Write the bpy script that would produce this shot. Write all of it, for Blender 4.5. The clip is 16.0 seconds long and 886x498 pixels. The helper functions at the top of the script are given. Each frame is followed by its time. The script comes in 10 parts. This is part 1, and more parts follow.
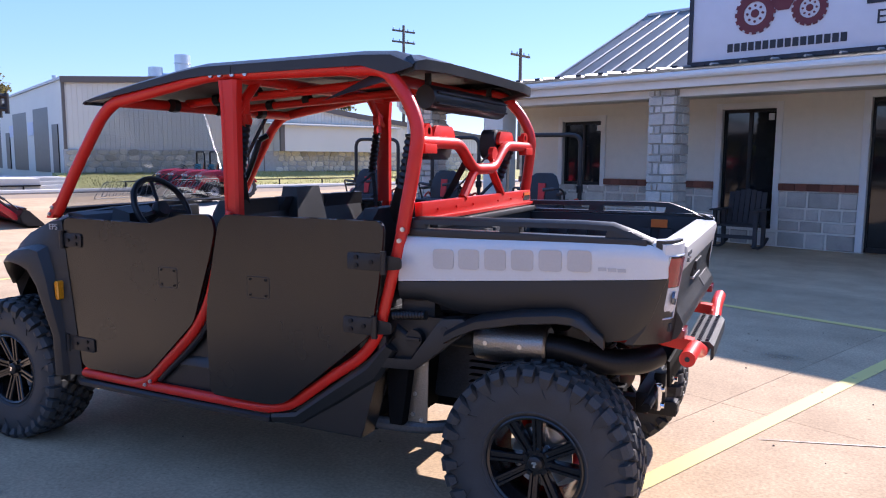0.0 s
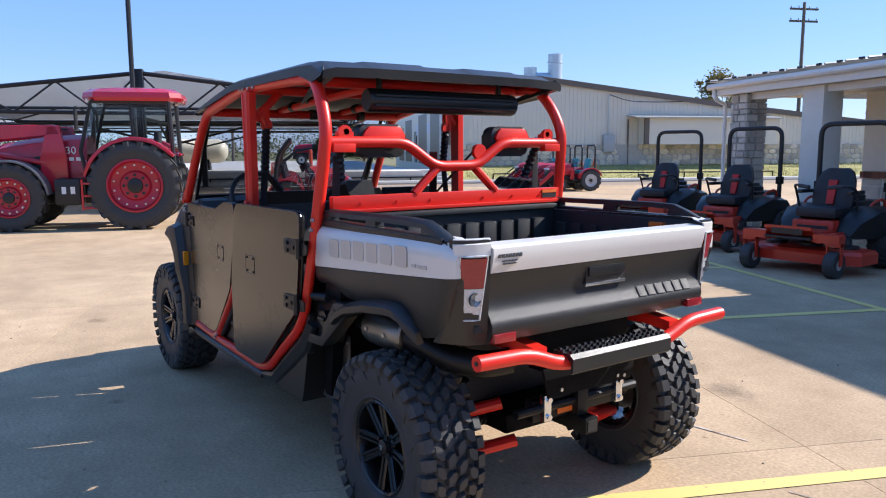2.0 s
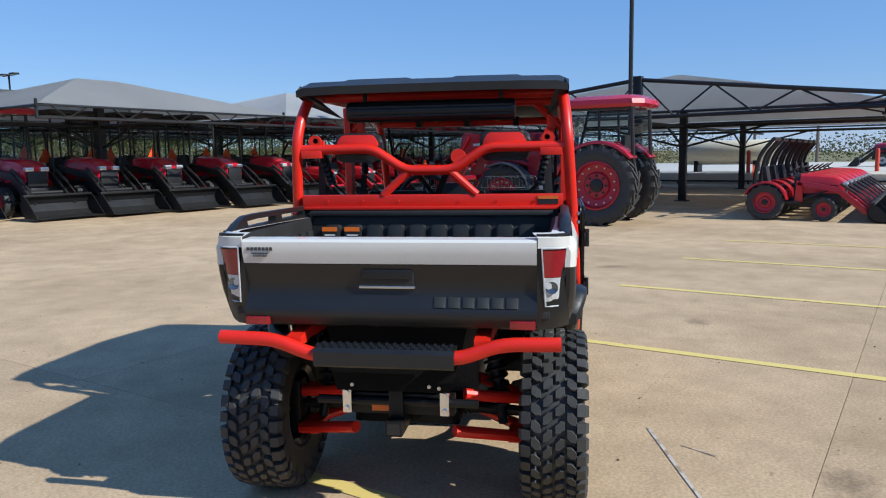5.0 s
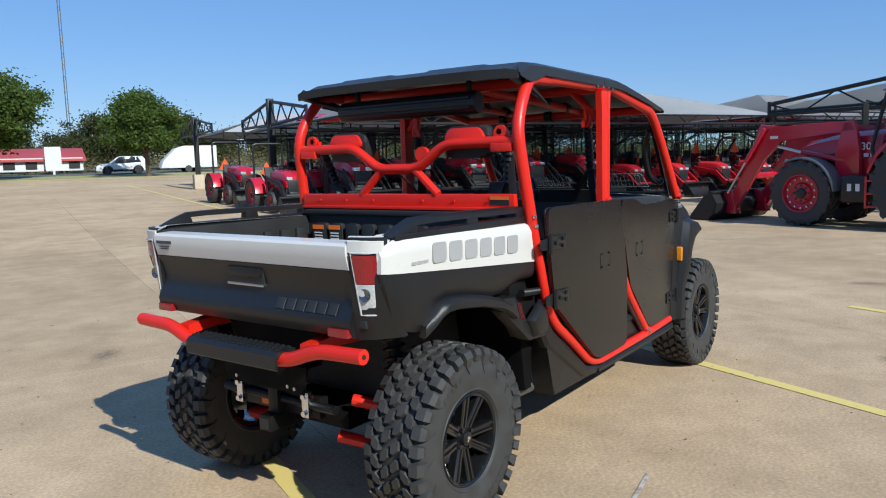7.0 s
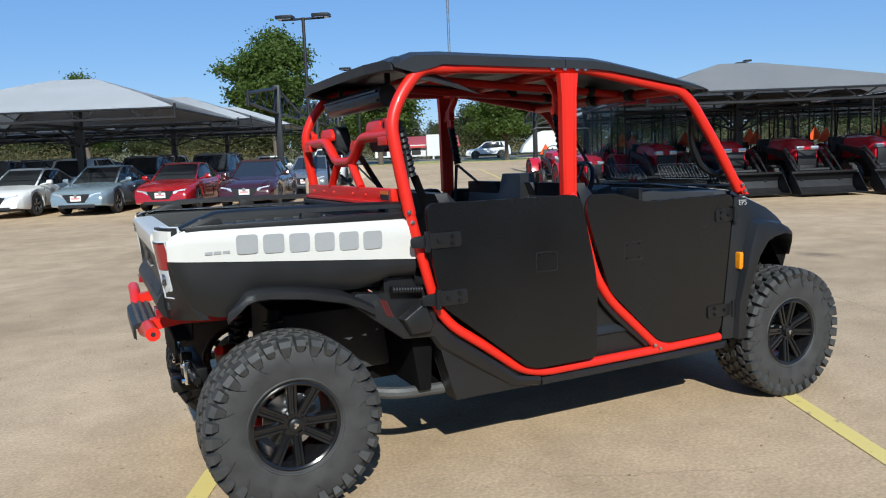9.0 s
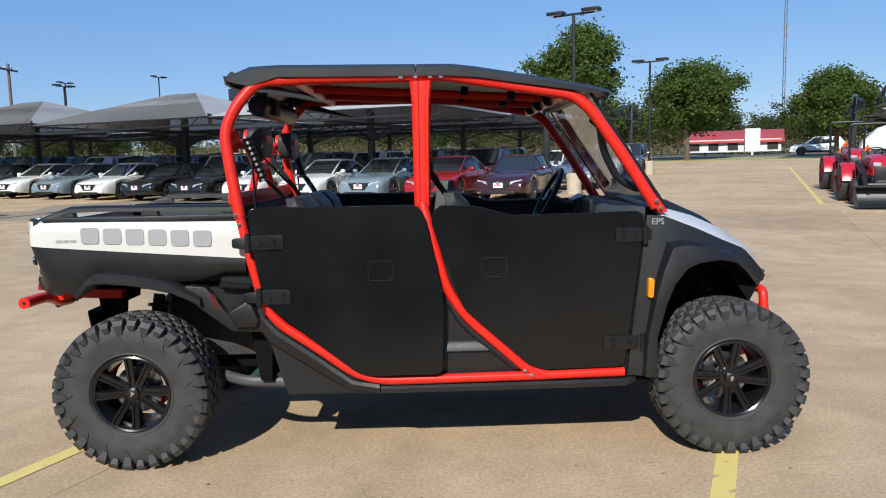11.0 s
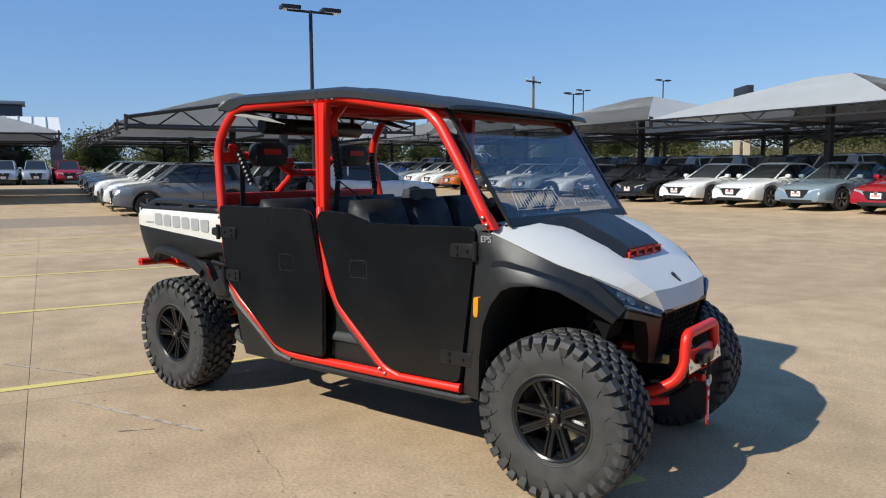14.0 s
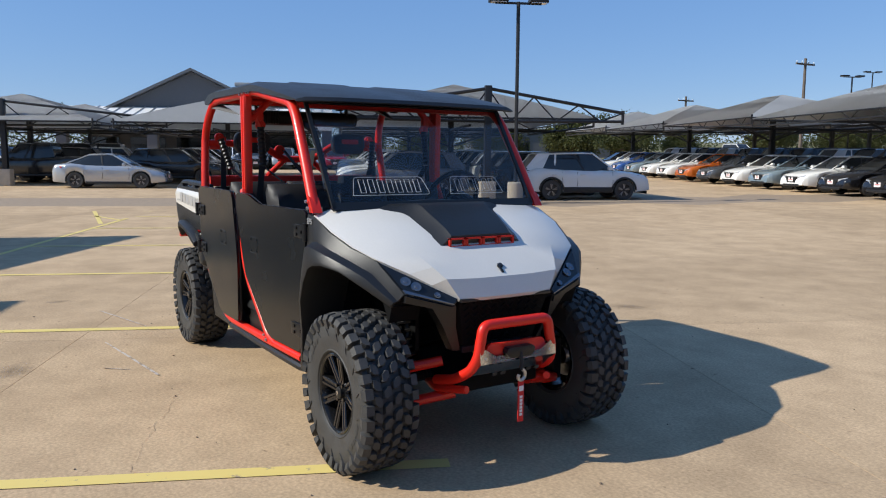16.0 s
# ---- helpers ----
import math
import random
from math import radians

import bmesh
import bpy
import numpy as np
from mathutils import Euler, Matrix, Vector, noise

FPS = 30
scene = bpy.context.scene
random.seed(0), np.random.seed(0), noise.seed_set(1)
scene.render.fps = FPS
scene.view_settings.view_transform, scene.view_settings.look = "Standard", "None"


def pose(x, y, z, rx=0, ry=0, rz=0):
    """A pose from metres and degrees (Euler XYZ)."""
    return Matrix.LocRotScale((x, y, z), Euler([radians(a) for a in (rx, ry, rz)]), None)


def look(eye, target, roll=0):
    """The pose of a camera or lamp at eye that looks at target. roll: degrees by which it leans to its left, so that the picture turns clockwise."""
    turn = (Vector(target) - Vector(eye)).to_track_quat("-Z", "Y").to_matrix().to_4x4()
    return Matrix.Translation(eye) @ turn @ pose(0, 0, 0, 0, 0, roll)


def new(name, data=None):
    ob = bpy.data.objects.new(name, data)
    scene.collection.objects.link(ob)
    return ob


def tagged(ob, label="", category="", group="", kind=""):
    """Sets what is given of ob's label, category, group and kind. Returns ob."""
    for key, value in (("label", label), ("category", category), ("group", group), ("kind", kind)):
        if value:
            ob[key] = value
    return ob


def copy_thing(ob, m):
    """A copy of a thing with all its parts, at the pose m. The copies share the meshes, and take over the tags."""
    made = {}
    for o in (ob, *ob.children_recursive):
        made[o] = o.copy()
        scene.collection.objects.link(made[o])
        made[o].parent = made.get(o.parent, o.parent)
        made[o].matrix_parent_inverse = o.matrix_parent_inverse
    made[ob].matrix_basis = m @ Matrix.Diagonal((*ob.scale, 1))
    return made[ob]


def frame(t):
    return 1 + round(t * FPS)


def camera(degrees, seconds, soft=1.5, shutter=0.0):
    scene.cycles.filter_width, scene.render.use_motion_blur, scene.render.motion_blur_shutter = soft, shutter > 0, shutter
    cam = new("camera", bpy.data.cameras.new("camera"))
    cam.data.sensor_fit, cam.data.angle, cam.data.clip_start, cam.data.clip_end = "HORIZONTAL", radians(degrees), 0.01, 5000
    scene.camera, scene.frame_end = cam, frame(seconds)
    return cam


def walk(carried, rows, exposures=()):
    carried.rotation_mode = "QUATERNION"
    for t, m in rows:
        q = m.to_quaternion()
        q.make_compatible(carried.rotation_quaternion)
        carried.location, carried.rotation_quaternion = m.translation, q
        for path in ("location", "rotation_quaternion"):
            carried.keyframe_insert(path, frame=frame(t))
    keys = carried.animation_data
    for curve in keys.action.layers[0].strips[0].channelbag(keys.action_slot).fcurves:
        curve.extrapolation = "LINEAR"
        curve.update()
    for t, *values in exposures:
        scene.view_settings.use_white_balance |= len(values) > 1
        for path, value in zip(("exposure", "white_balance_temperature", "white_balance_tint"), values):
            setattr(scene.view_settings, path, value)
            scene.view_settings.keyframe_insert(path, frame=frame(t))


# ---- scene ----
cam = camera(61.5, 16.0, soft=1.1)
PATH = [
    (0, (-2.267, 3.31, 1.513), (-1.436, 1.507, 1.27), 0.3),
    (0.5, (-2.703, 3.071, 1.501), (-1.649, 1.389, 1.252), 0.2),
    (1, (-3.134, 2.816, 1.512), (-1.871, 1.287, 1.256), -0.0),
    (1.5, (-3.561, 2.531, 1.528), (-2.109, 1.181, 1.268), -0.1),
    (2, (-3.902, 2.167, 1.536), (-2.283, 1.022, 1.274), -0.2),
    (2.5, (-4.238, 1.775, 1.533), (-2.48, 0.859, 1.272), -0.3),
    (3, (-4.481, 1.305, 1.532), (-2.616, 0.632, 1.275), -0.3),
    (3.5, (-4.708, 0.808, 1.549), (-2.769, 0.391, 1.294), -0.5),
    (4, (-4.832, 0.299, 1.543), (-2.855, 0.137, 1.29), -0.6),
    (6.5, (-4.155, -1.999, 1.497), (-2.424, -1.023, 1.266), -1.5),
    (7, (-3.842, -2.405, 1.487), (-2.245, -1.223, 1.257), -1.7),
    (7.5, (-3.51, -2.797, 1.486), (-2.072, -1.427, 1.253), -1.8),
    (8, (-3.103, -3.133, 1.472), (-1.852, -1.59, 1.234), -2.1),
    (8.5, (-2.657, -3.455, 1.461), (-1.608, -1.769, 1.22), -2.3),
    (11, (0.017, -4.279, 1.463), (0.042, -2.293, 1.231), -1.3),
    (11.5, (0.547, -4.273, 1.455), (0.348, -2.296, 1.229), -1.3),
    (12, (1.083, -4.239, 1.462), (0.659, -2.297, 1.243), -1.2),
    (12.5, (1.595, -4.142, 1.467), (0.955, -2.26, 1.252), -0.9),
    (13, (2.088, -3.982, 1.475), (1.24, -2.183, 1.266), -0.6),
    (13.5, (2.592, -3.814, 1.481), (1.549, -2.12, 1.273), -0.4),
    (14, (3.052, -3.553, 1.476), (1.828, -1.985, 1.265), -0.3),
    (14.5, (3.514, -3.27, 1.481), (2.131, -1.842, 1.267), -0.2),
    (15, (3.917, -2.928, 1.463), (2.4, -1.644, 1.241), -0.1),
    (15.5, (4.291, -2.556, 1.472), (2.673, -1.403, 1.242), 0.2),
    (16, (4.603, -2.121, 1.469), (2.918, -1.072, 1.23), 0.4),
]
EXPOSE = [(0, 1.1, 6250, 24), (1.5, 0.92, 6300, 18), (3, 0.55, 6560, 9), (4, 0.36, 6350, 7), (7, 0.17, 6100, 4), (8.7, 0.17, 6100, 3),
          (11, 0.18, 6400, 7), (13, 0.17, 6580, 5), (16, 0.18, 6620, 8)]
walk(cam, [(t, look(eye, target, roll)) for t, eye, target, roll in PATH], EXPOSE)
# world, sun
SUN = Vector((-0.378, -1.165, 0.88)).normalized()
world = bpy.data.worlds.new("sky")
scene.world = world
world.use_nodes = True
wn = world.node_tree.nodes
sky = wn.new("ShaderNodeTexSky")
sky.sky_type = "NISHITA"
sky.sun_disc = False
sky.sun_elevation = math.asin(SUN.z)
sky.sun_rotation = math.atan2(SUN.x, SUN.y)
sky.air_density, sky.dust_density, sky.ozone_density, sky.altitude = 1.0, 0.0, 2.0, 0
# an even clear blue mixed into the sky, as on a dry autumn day
tint = wn.new("ShaderNodeMix")
tint.data_type = "RGBA"
tint.inputs["Factor"].default_value = 0.52
tint.inputs["B"].default_value = (1.3, 3.45, 8.6, 1)
world.node_tree.links.new(sky.outputs[0], tint.inputs["A"])
world.node_tree.links.new(tint.outputs["Result"], wn["Background"].inputs[0])
wn["Background"].inputs[1].default_value = 0.09
sun_data = bpy.data.lights.new("sun", "SUN")
sun_data.energy, sun_data.angle, sun_data.color = 4.9, radians(0.55), (1.0, 0.965, 0.895)
sun = new("sun", sun_data)
sun.matrix_world = look(SUN * 60, (0, 0, 0))


# materials
def mat(name, color, rough=0.5, metal=0.0, coat=0.0, var=0.12, scale=6.0, fine=120.0, bump=0.0, spec=0.5, rnd=0.0, trans=0.0, ior=1.45, grit=0.0):
    """A surface with variation at two scales, optional bump and a random tone for each object."""
    m = bpy.data.materials.new(name)
    m.use_nodes = True
    nt = m.node_tree
    b = nt.nodes["Principled BSDF"]
    b.inputs["Metallic"].default_value = metal
    b.inputs["Specular IOR Level"].default_value = spec
    b.inputs["Coat Weight"].default_value = coat
    b.inputs["Coat Roughness"].default_value = 0.08
    b.inputs["Transmission Weight"].default_value = trans
    b.inputs["IOR"].default_value = ior
    tc = nt.nodes.new("ShaderNodeTexCoord")
    big = nt.nodes.new("ShaderNodeTexNoise")
    big.inputs["Scale"].default_value, big.inputs["Detail"].default_value = scale, 5
    small = nt.nodes.new("ShaderNodeTexNoise")
    small.inputs["Scale"].default_value, small.inputs["Detail"].default_value = fine, 2
    nt.links.new(tc.outputs["Object"], big.inputs["Vector"])
    nt.links.new(tc.outputs["Object"], small.inputs["Vector"])
    add = nt.nodes.new("ShaderNodeMath")
    add.operation = "ADD"
    nt.links.new(big.outputs["Fac"], add.inputs[0])
    nt.links.new(small.outputs["Fac"], add.inputs[1])
    ramp = nt.nodes.new("ShaderNodeMapRange")
    ramp.inputs["From Min"].default_value, ramp.inputs["From Max"].default_value = 0.6, 1.4
    ramp.inputs["To Min"].default_value, ramp.inputs["To Max"].default_value = 1 - var, 1 + var
    nt.links.new(add.outputs[0], ramp.inputs["Value"])
    tone = ramp.outputs[0]
    if rnd:
        oi = nt.nodes.new("ShaderNodeObjectInfo")
        mr = nt.nodes.new("ShaderNodeMapRange")
        mr.inputs["To Min"].default_value, mr.inputs["To Max"].default_value = 1 - rnd, 1 + rnd
        nt.links.new(oi.outputs["Random"], mr.inputs["Value"])
        mul = nt.nodes.new("ShaderNodeMath")
        mul.operation = "MULTIPLY"
        nt.links.new(tone, mul.inputs[0])
        nt.links.new(mr.outputs[0], mul.inputs[1])
        tone = mul.outputs[0]
    vm = nt.nodes.new("ShaderNodeVectorMath")
    vm.operation = "SCALE"
    vm.inputs[0].default_value = color[:3]
    nt.links.new(tone, vm.inputs["Scale"])
    nt.links.new(vm.outputs[0], b.inputs["Base Color"])
    rr = nt.nodes.new("ShaderNodeMapRange")
    rr.inputs["From Min"].default_value, rr.inputs["From Max"].default_value = 0.3, 0.7
    rr.inputs["To Min"].default_value, rr.inputs["To Max"].default_value = max(0.02, rough - 0.5 * var * rough - grit), min(1, rough + 0.5 * var * rough + grit)
    nt.links.new(big.outputs["Fac"], rr.inputs["Value"])
    nt.links.new(rr.outputs[0], b.inputs["Roughness"])
    if bump:
        bp = nt.nodes.new("ShaderNodeBump")
        bp.inputs["Strength"].default_value, bp.inputs["Distance"].default_value = bump, 0.004
        nt.links.new(small.outputs["Fac"], bp.inputs["Height"])
        nt.links.new(bp.outputs[0], b.inputs["Normal"])
    return m


def glow(name, color, strength):
    m = mat(name, color, 0.3)
    b = m.node_tree.nodes["Principled BSDF"]
    b.inputs["Emission Color"].default_value = (*color, 1)
    b.inputs["Emission Strength"].default_value = strength
    return m


RED = mat("red_powder_coat", (0.66, 0.018, 0.008), 0.40, coat=0.12, var=0.05, bump=0.04, fine=400)
PLASTIC = mat("black_moulded_plastic", (0.0085, 0.0085, 0.009), 0.42, spec=0.68, var=0.18, bump=0.16, fine=700)
PLASTIC_SMOOTH = mat("black_satin_plastic", (0.010, 0.010, 0.0108), 0.38, var=0.15, bump=0.03, fine=400)
DOORSKIN = mat("black_satin_door_sheet", (0.0055, 0.0056, 0.006), 0.25, spec=0.6, var=0.3, scale=3.0, bump=0.03, fine=600)
ROOFSKIN = mat("black_roof_plastic", (0.023, 0.024, 0.026), 0.42, var=0.15, bump=0.12, fine=600)
LINER = mat("cargo_liner_plastic", (0.02, 0.021, 0.022), 0.55, var=0.25, bump=0.15, fine=300)
WHITE = mat("white_gloss_panel", (0.62, 0.60, 0.56), 0.30, coat=0.2, var=0.03)
SILVERTEXT = mat("grey_reflective_decal", (0.43, 0.43, 0.43), 0.3, metal=0.25, var=0.05)
RUBBER = mat("tyre_rubber", (0.040, 0.0395, 0.039), 0.6, var=0.35, scale=14.0, bump=0.2, fine=260)
WHEELBLACK = mat("black_alloy", (0.010, 0.010, 0.011), 0.24, metal=0.2, coat=0.3, var=0.1)
STEEL = mat("brushed_steel", (0.55, 0.55, 0.56), 0.3, metal=1.0, var=0.12, fine=300)
DARKSTEEL = mat("dark_steel", (0.022, 0.022, 0.023), 0.45, metal=0.7, var=0.2)
FOIL = mat("heat_shield_foil", (0.30, 0.285, 0.265), 0.34, metal=1.0, var=0.2, bump=0.5, fine=150)
ARMGREY = mat("worn_grey_steel", (0.10, 0.10, 0.10), 0.55, metal=0.4, var=0.3)
CHROME = mat("bright_metal", (0.75, 0.75, 0.76), 0.16, metal=1.0, var=0.05)
SEATCLOTH = mat("black_seat_vinyl", (0.018, 0.018, 0.02), 0.55, var=0.2, bump=0.15, fine=300)
WEBBING = mat("belt_webbing", (0.02, 0.02, 0.022), 0.8, var=0.2, bump=0.2, fine=500)
LENSRED = mat("red_lens", (0.26, 0.012, 0.016), 0.12, coat=0.6, var=0.15, scale=40, bump=0.3, fine=200)
LENSCLEAR = mat("clear_lens", (0.50, 0.51, 0.52), 0.12, metal=0.1, coat=0.4, var=0.2, scale=60, bump=0.04, fine=120)
AMBER = mat("amber_reflector", (0.75, 0.26, 0.01), 0.2, coat=0.5, var=0.15, scale=60)
HEADGLASS = mat("dark_headlamp_lens", (0.012, 0.015, 0.020), 0.10, spec=0.3, coat=0.25, var=0.1)
LAMPDARK = mat("smoked_reflector", (0.16, 0.18, 0.21), 0.2, metal=0.8, var=0.15)
UNDER = mat("matt_black_underbody", (0.004, 0.004, 0.0042), 0.75, spec=0.15, var=0.3)
VENTRED = mat("dull_red_vent", (0.09, 0.008, 0.008), 0.5)
CHARCOAL = mat("charcoal_gloss", (0.03, 0.03, 0.032), 0.25, coat=0.4, var=0.1)
ORANGE = mat("orange_label", (0.75, 0.16, 0.02), 0.5, var=0.05)
PAPERW = mat("white_label", (0.7, 0.7, 0.69), 0.5, var=0.05)
INK = mat("black_ink", (0.02, 0.02, 0.02), 0.5)
INTERIORGREY = mat("grey_dash_plastic", (0.05, 0.052, 0.055), 0.5, var=0.15, bump=0.1, fine=400)


def glass_mat(name, color, rough=0.02, alpha=0.12, spec=0.5):
    """A thin tinted pane: mostly clear, with a mirror gloss that grows to grazing."""
    m = bpy.data.materials.new(name)
    m.use_nodes = True
    nt = m.node_tree
    for n in list(nt.nodes):
        nt.nodes.remove(n)
    out = nt.nodes.new("ShaderNodeOutputMaterial")
    tr = nt.nodes.new("ShaderNodeBsdfTransparent")
    tr.inputs[0].default_value = (*color, 1)
    gl = nt.nodes.new("ShaderNodeBsdfGlossy")
    gl.inputs["Roughness"].default_value = rough
    lw = nt.nodes.new("ShaderNodeLayerWeight")
    lw.inputs["Blend"].default_value = 0.5
    pw = nt.nodes.new("ShaderNodeMath")
    pw.operation = "POWER"
    pw.inputs[1].default_value = 3.5
    nt.links.new(lw.outputs["Facing"], pw.inputs[0])
    fr = nt.nodes.new("ShaderNodeMapRange")
    fr.inputs["To Min"].default_value, fr.inputs["To Max"].default_value = 0.03, 0.9
    nt.links.new(pw.outputs[0], fr.inputs["Value"])
    mx = nt.nodes.new("ShaderNodeMixShader")
    nt.links.new(fr.outputs[0], mx.inputs[0])
    nt.links.new(tr.outputs[0], mx.inputs[1])
    nt.links.new(gl.outputs[0], mx.inputs[2])
    nt.links.new(mx.outputs[0], out.inputs[0])
    return m


WINDSHIELD = glass_mat("tinted_polycarbonate", (0.74, 0.76, 0.78))
CABGLASS = glass_mat("cab_glass", (0.86, 0.93, 0.93))
TOWNGLASS = mat("dark_window_glass", (0.012, 0.014, 0.016), 0.05, spec=0.7, var=0.1)


def concrete():
    m = bpy.data.materials.new("sunlit_concrete")
    m.use_nodes = True
    nt = m.node_tree
    b = nt.nodes["Principled BSDF"]
    geo = nt.nodes.new("ShaderNodeNewGeometry")

    def noise_at(s, d, rough=0.6):
        n = nt.nodes.new("ShaderNodeTexNoise")
        n.inputs["Scale"].default_value, n.inputs["Detail"].default_value, n.inputs["Roughness"].default_value = s, d, rough
        nt.links.new(geo.outputs["Position"], n.inputs["Vector"])
        return n

    broad, mid, fine, dots = noise_at(0.32, 6, 0.62), noise_at(1.9, 7, 0.66), noise_at(55, 3), noise_at(11, 2)
    r1 = nt.nodes.new("ShaderNodeValToRGB")
    e = r1.color_ramp.elements
    e[0].position, e[0].color = 0.32, (0.424, 0.306, 0.191, 1)
    e[1].position, e[1].color = 0.68, (0.552, 0.407, 0.261, 1)
    nt.links.new(broad.outputs["Fac"], r1.inputs[0])
    r2 = nt.nodes.new("ShaderNodeValToRGB")
    e = r2.color_ramp.elements
    e[0].position, e[0].color = 0.30, (0.80, 0.785, 0.77, 1)
    e[1].position, e[1].color = 0.62, (1.05, 1.04, 1.03, 1)
    nt.links.new(mid.outputs["Fac"], r2.inputs[0])
    r3 = nt.nodes.new("ShaderNodeValToRGB")
    e = r3.color_ramp.elements
    e[0].position, e[0].color = 0.25, (0.72, 0.72, 0.72, 1)
    e[1].position, e[1].color = 0.7, (1.16, 1.16, 1.16, 1)
    nt.links.new(fine.outputs["Fac"], r3.inputs[0])
    r4 = nt.nodes.new("ShaderNodeValToRGB")
    e = r4.color_ramp.elements
    e[0].position, e[0].color = 0.22, (0.45, 0.43, 0.42, 1)
    e[1].position, e[1].color = 0.30, (1, 1, 1, 1)
    nt.links.new(dots.outputs["Fac"], r4.inputs[0])
    last = r1.outputs[0]
    for r in (r2, r3, r4):
        mx = nt.nodes.new("ShaderNodeMix")
        mx.data_type, mx.blend_type = "RGBA", "MULTIPLY"
        mx.inputs["Factor"].default_value = 1
        nt.links.new(last, mx.inputs["A"])
        nt.links.new(r.outputs[0], mx.inputs["B"])
        last = mx.outputs["Result"]
    oi = nt.nodes.new("ShaderNodeObjectInfo")
    mr = nt.nodes.new("ShaderNodeMapRange")
    mr.inputs["To Min"].default_value, mr.inputs["To Max"].default_value = 0.93, 1.07
    nt.links.new(oi.outputs["Random"], mr.inputs["Value"])
    vs = nt.nodes.new("ShaderNodeVectorMath")
    vs.operation = "SCALE"
    nt.links.new(last, vs.inputs[0])
    nt.links.new(mr.outputs[0], vs.inputs["Scale"])
    nt.links.new(vs.outputs[0], b.inputs["Base Color"])
    b.inputs["Roughness"].default_value = 0.9
    b.inputs["Specular IOR Level"].default_value = 0.12
    bp = nt.nodes.new("ShaderNodeBump")
    bp.inputs["Strength"].default_value, bp.inputs["Distance"].default_value = 0.35, 0.004
    nt.links.new(fine.outputs["Fac"], bp.inputs["Height"])
    nt.links.new(bp.outputs[0], b.inputs["Normal"])
    return m


def worn_paint(name, color, base=(0.30, 0.23, 0.165), worn=0.42):
    """Road paint with chips through which the slab shows."""
    m = bpy.data.materials.new(name)
    m.use_nodes = True
    nt = m.node_tree
    b = nt.nodes["Principled BSDF"]
    geo = nt.nodes.new("ShaderNodeNewGeometry")
    n = nt.nodes.new("ShaderNodeTexNoise")
    n.inputs["Scale"].default_value, n.inputs["Detail"].default_value, n.inputs["Roughness"].default_value = 9, 8, 0.75
    nt.links.new(geo.outputs["Position"], n.inputs["Vector"])
    r = nt.nodes.new("ShaderNodeValToRGB")
    e = r.color_ramp.elements
    e[0].position, e[0].color = worn - 0.03, (*base, 1)
    e[1].position, e[1].color = worn + 0.04, (*color, 1)
    nt.links.new(n.outputs["Fac"], r.inputs[0])
    nt.links.new(r.outputs[0], b.inputs["Base Color"])
    b.inputs["Roughness"].default_value = 0.75
    return m


CONCRETE = concrete()
JOINT = mat("joint_sealant", (0.30, 0.225, 0.155), 0.9, var=0.3)
CRACK = mat("hairline_crack", (0.28, 0.205, 0.14), 0.95, var=0.3)
YELLOW = worn_paint("worn_yellow_paint", (0.68, 0.53, 0.17), worn=0.36)
SCUFF = worn_paint("white_scuff", (0.5, 0.45, 0.4), worn=0.47)
EARTH = mat("far_ground", (0.20, 0.17, 0.10), 0.95, var=0.3, scale=0.2)


# building helpers
def thing(name, label, category, m=None, group="", kind=""):
    ob = new(name)
    ob.empty_display_size = 0.2
    if m is not None:
        ob.matrix_world = m
    return tagged(ob, label, category, group, kind)


def mesh_of(name, bm, material, smooth=35):
    bmesh.ops.recalc_face_normals(bm, faces=bm.faces)
    me = bpy.data.meshes.new(name)
    if smooth:
        for f in bm.faces:
            f.smooth = True
        lim = radians(smooth)
        for e in bm.edges:
            if len(e.link_faces) != 2 or e.calc_face_angle(4) > lim:
                e.smooth = False
    bm.to_mesh(me)
    bm.free()
    for mt in material if isinstance(material, (list, tuple)) else (material,):
        me.materials.append(mt)
    return me


def part(name, bm, material, parent=None, label="", smooth=35):
    """Links a bmesh as one mesh object under a thing or a part; place is in the thing's own frame."""
    ob = new(name, mesh_of(name, bm, material, smooth))
    if parent is not None:
        ob.parent = parent
    return tagged(ob, label) if label else ob


def solo(name, bm, material, label, category, m=None, group="", kind="", smooth=35):
    ob = new(name, mesh_of(name, bm, material, smooth))
    if m is not None:
        ob.matrix_world = m
    return tagged(ob, label, category, group, kind)


def B():
    return bmesh.new()


def box(bm, x0, x1, y0, y1, z0, z1, bevel=0.0, m=None, mi=0):
    vs = [bm.verts.new((x, y, z)) for x in (x0, x1) for y in (y0, y1) for z in (z0, z1)]
    fs = [bm.faces.new([vs[i] for i in q]) for q in ((0, 1, 3, 2), (4, 6, 7, 5), (0, 4, 5, 1), (2, 3, 7, 6), (0, 2, 6, 4), (1, 5, 7, 3))]
    for f in fs:
        f.material_index = mi
    if m is not None:
        bmesh.ops.transform(bm, matrix=m, verts=vs)
    if bevel:
        es = list({e for f in fs for e in f.edges})
        bmesh.ops.bevel(bm, geom=es, offset=bevel, segments=2, affect="EDGES", profile=0.6)
    return bm


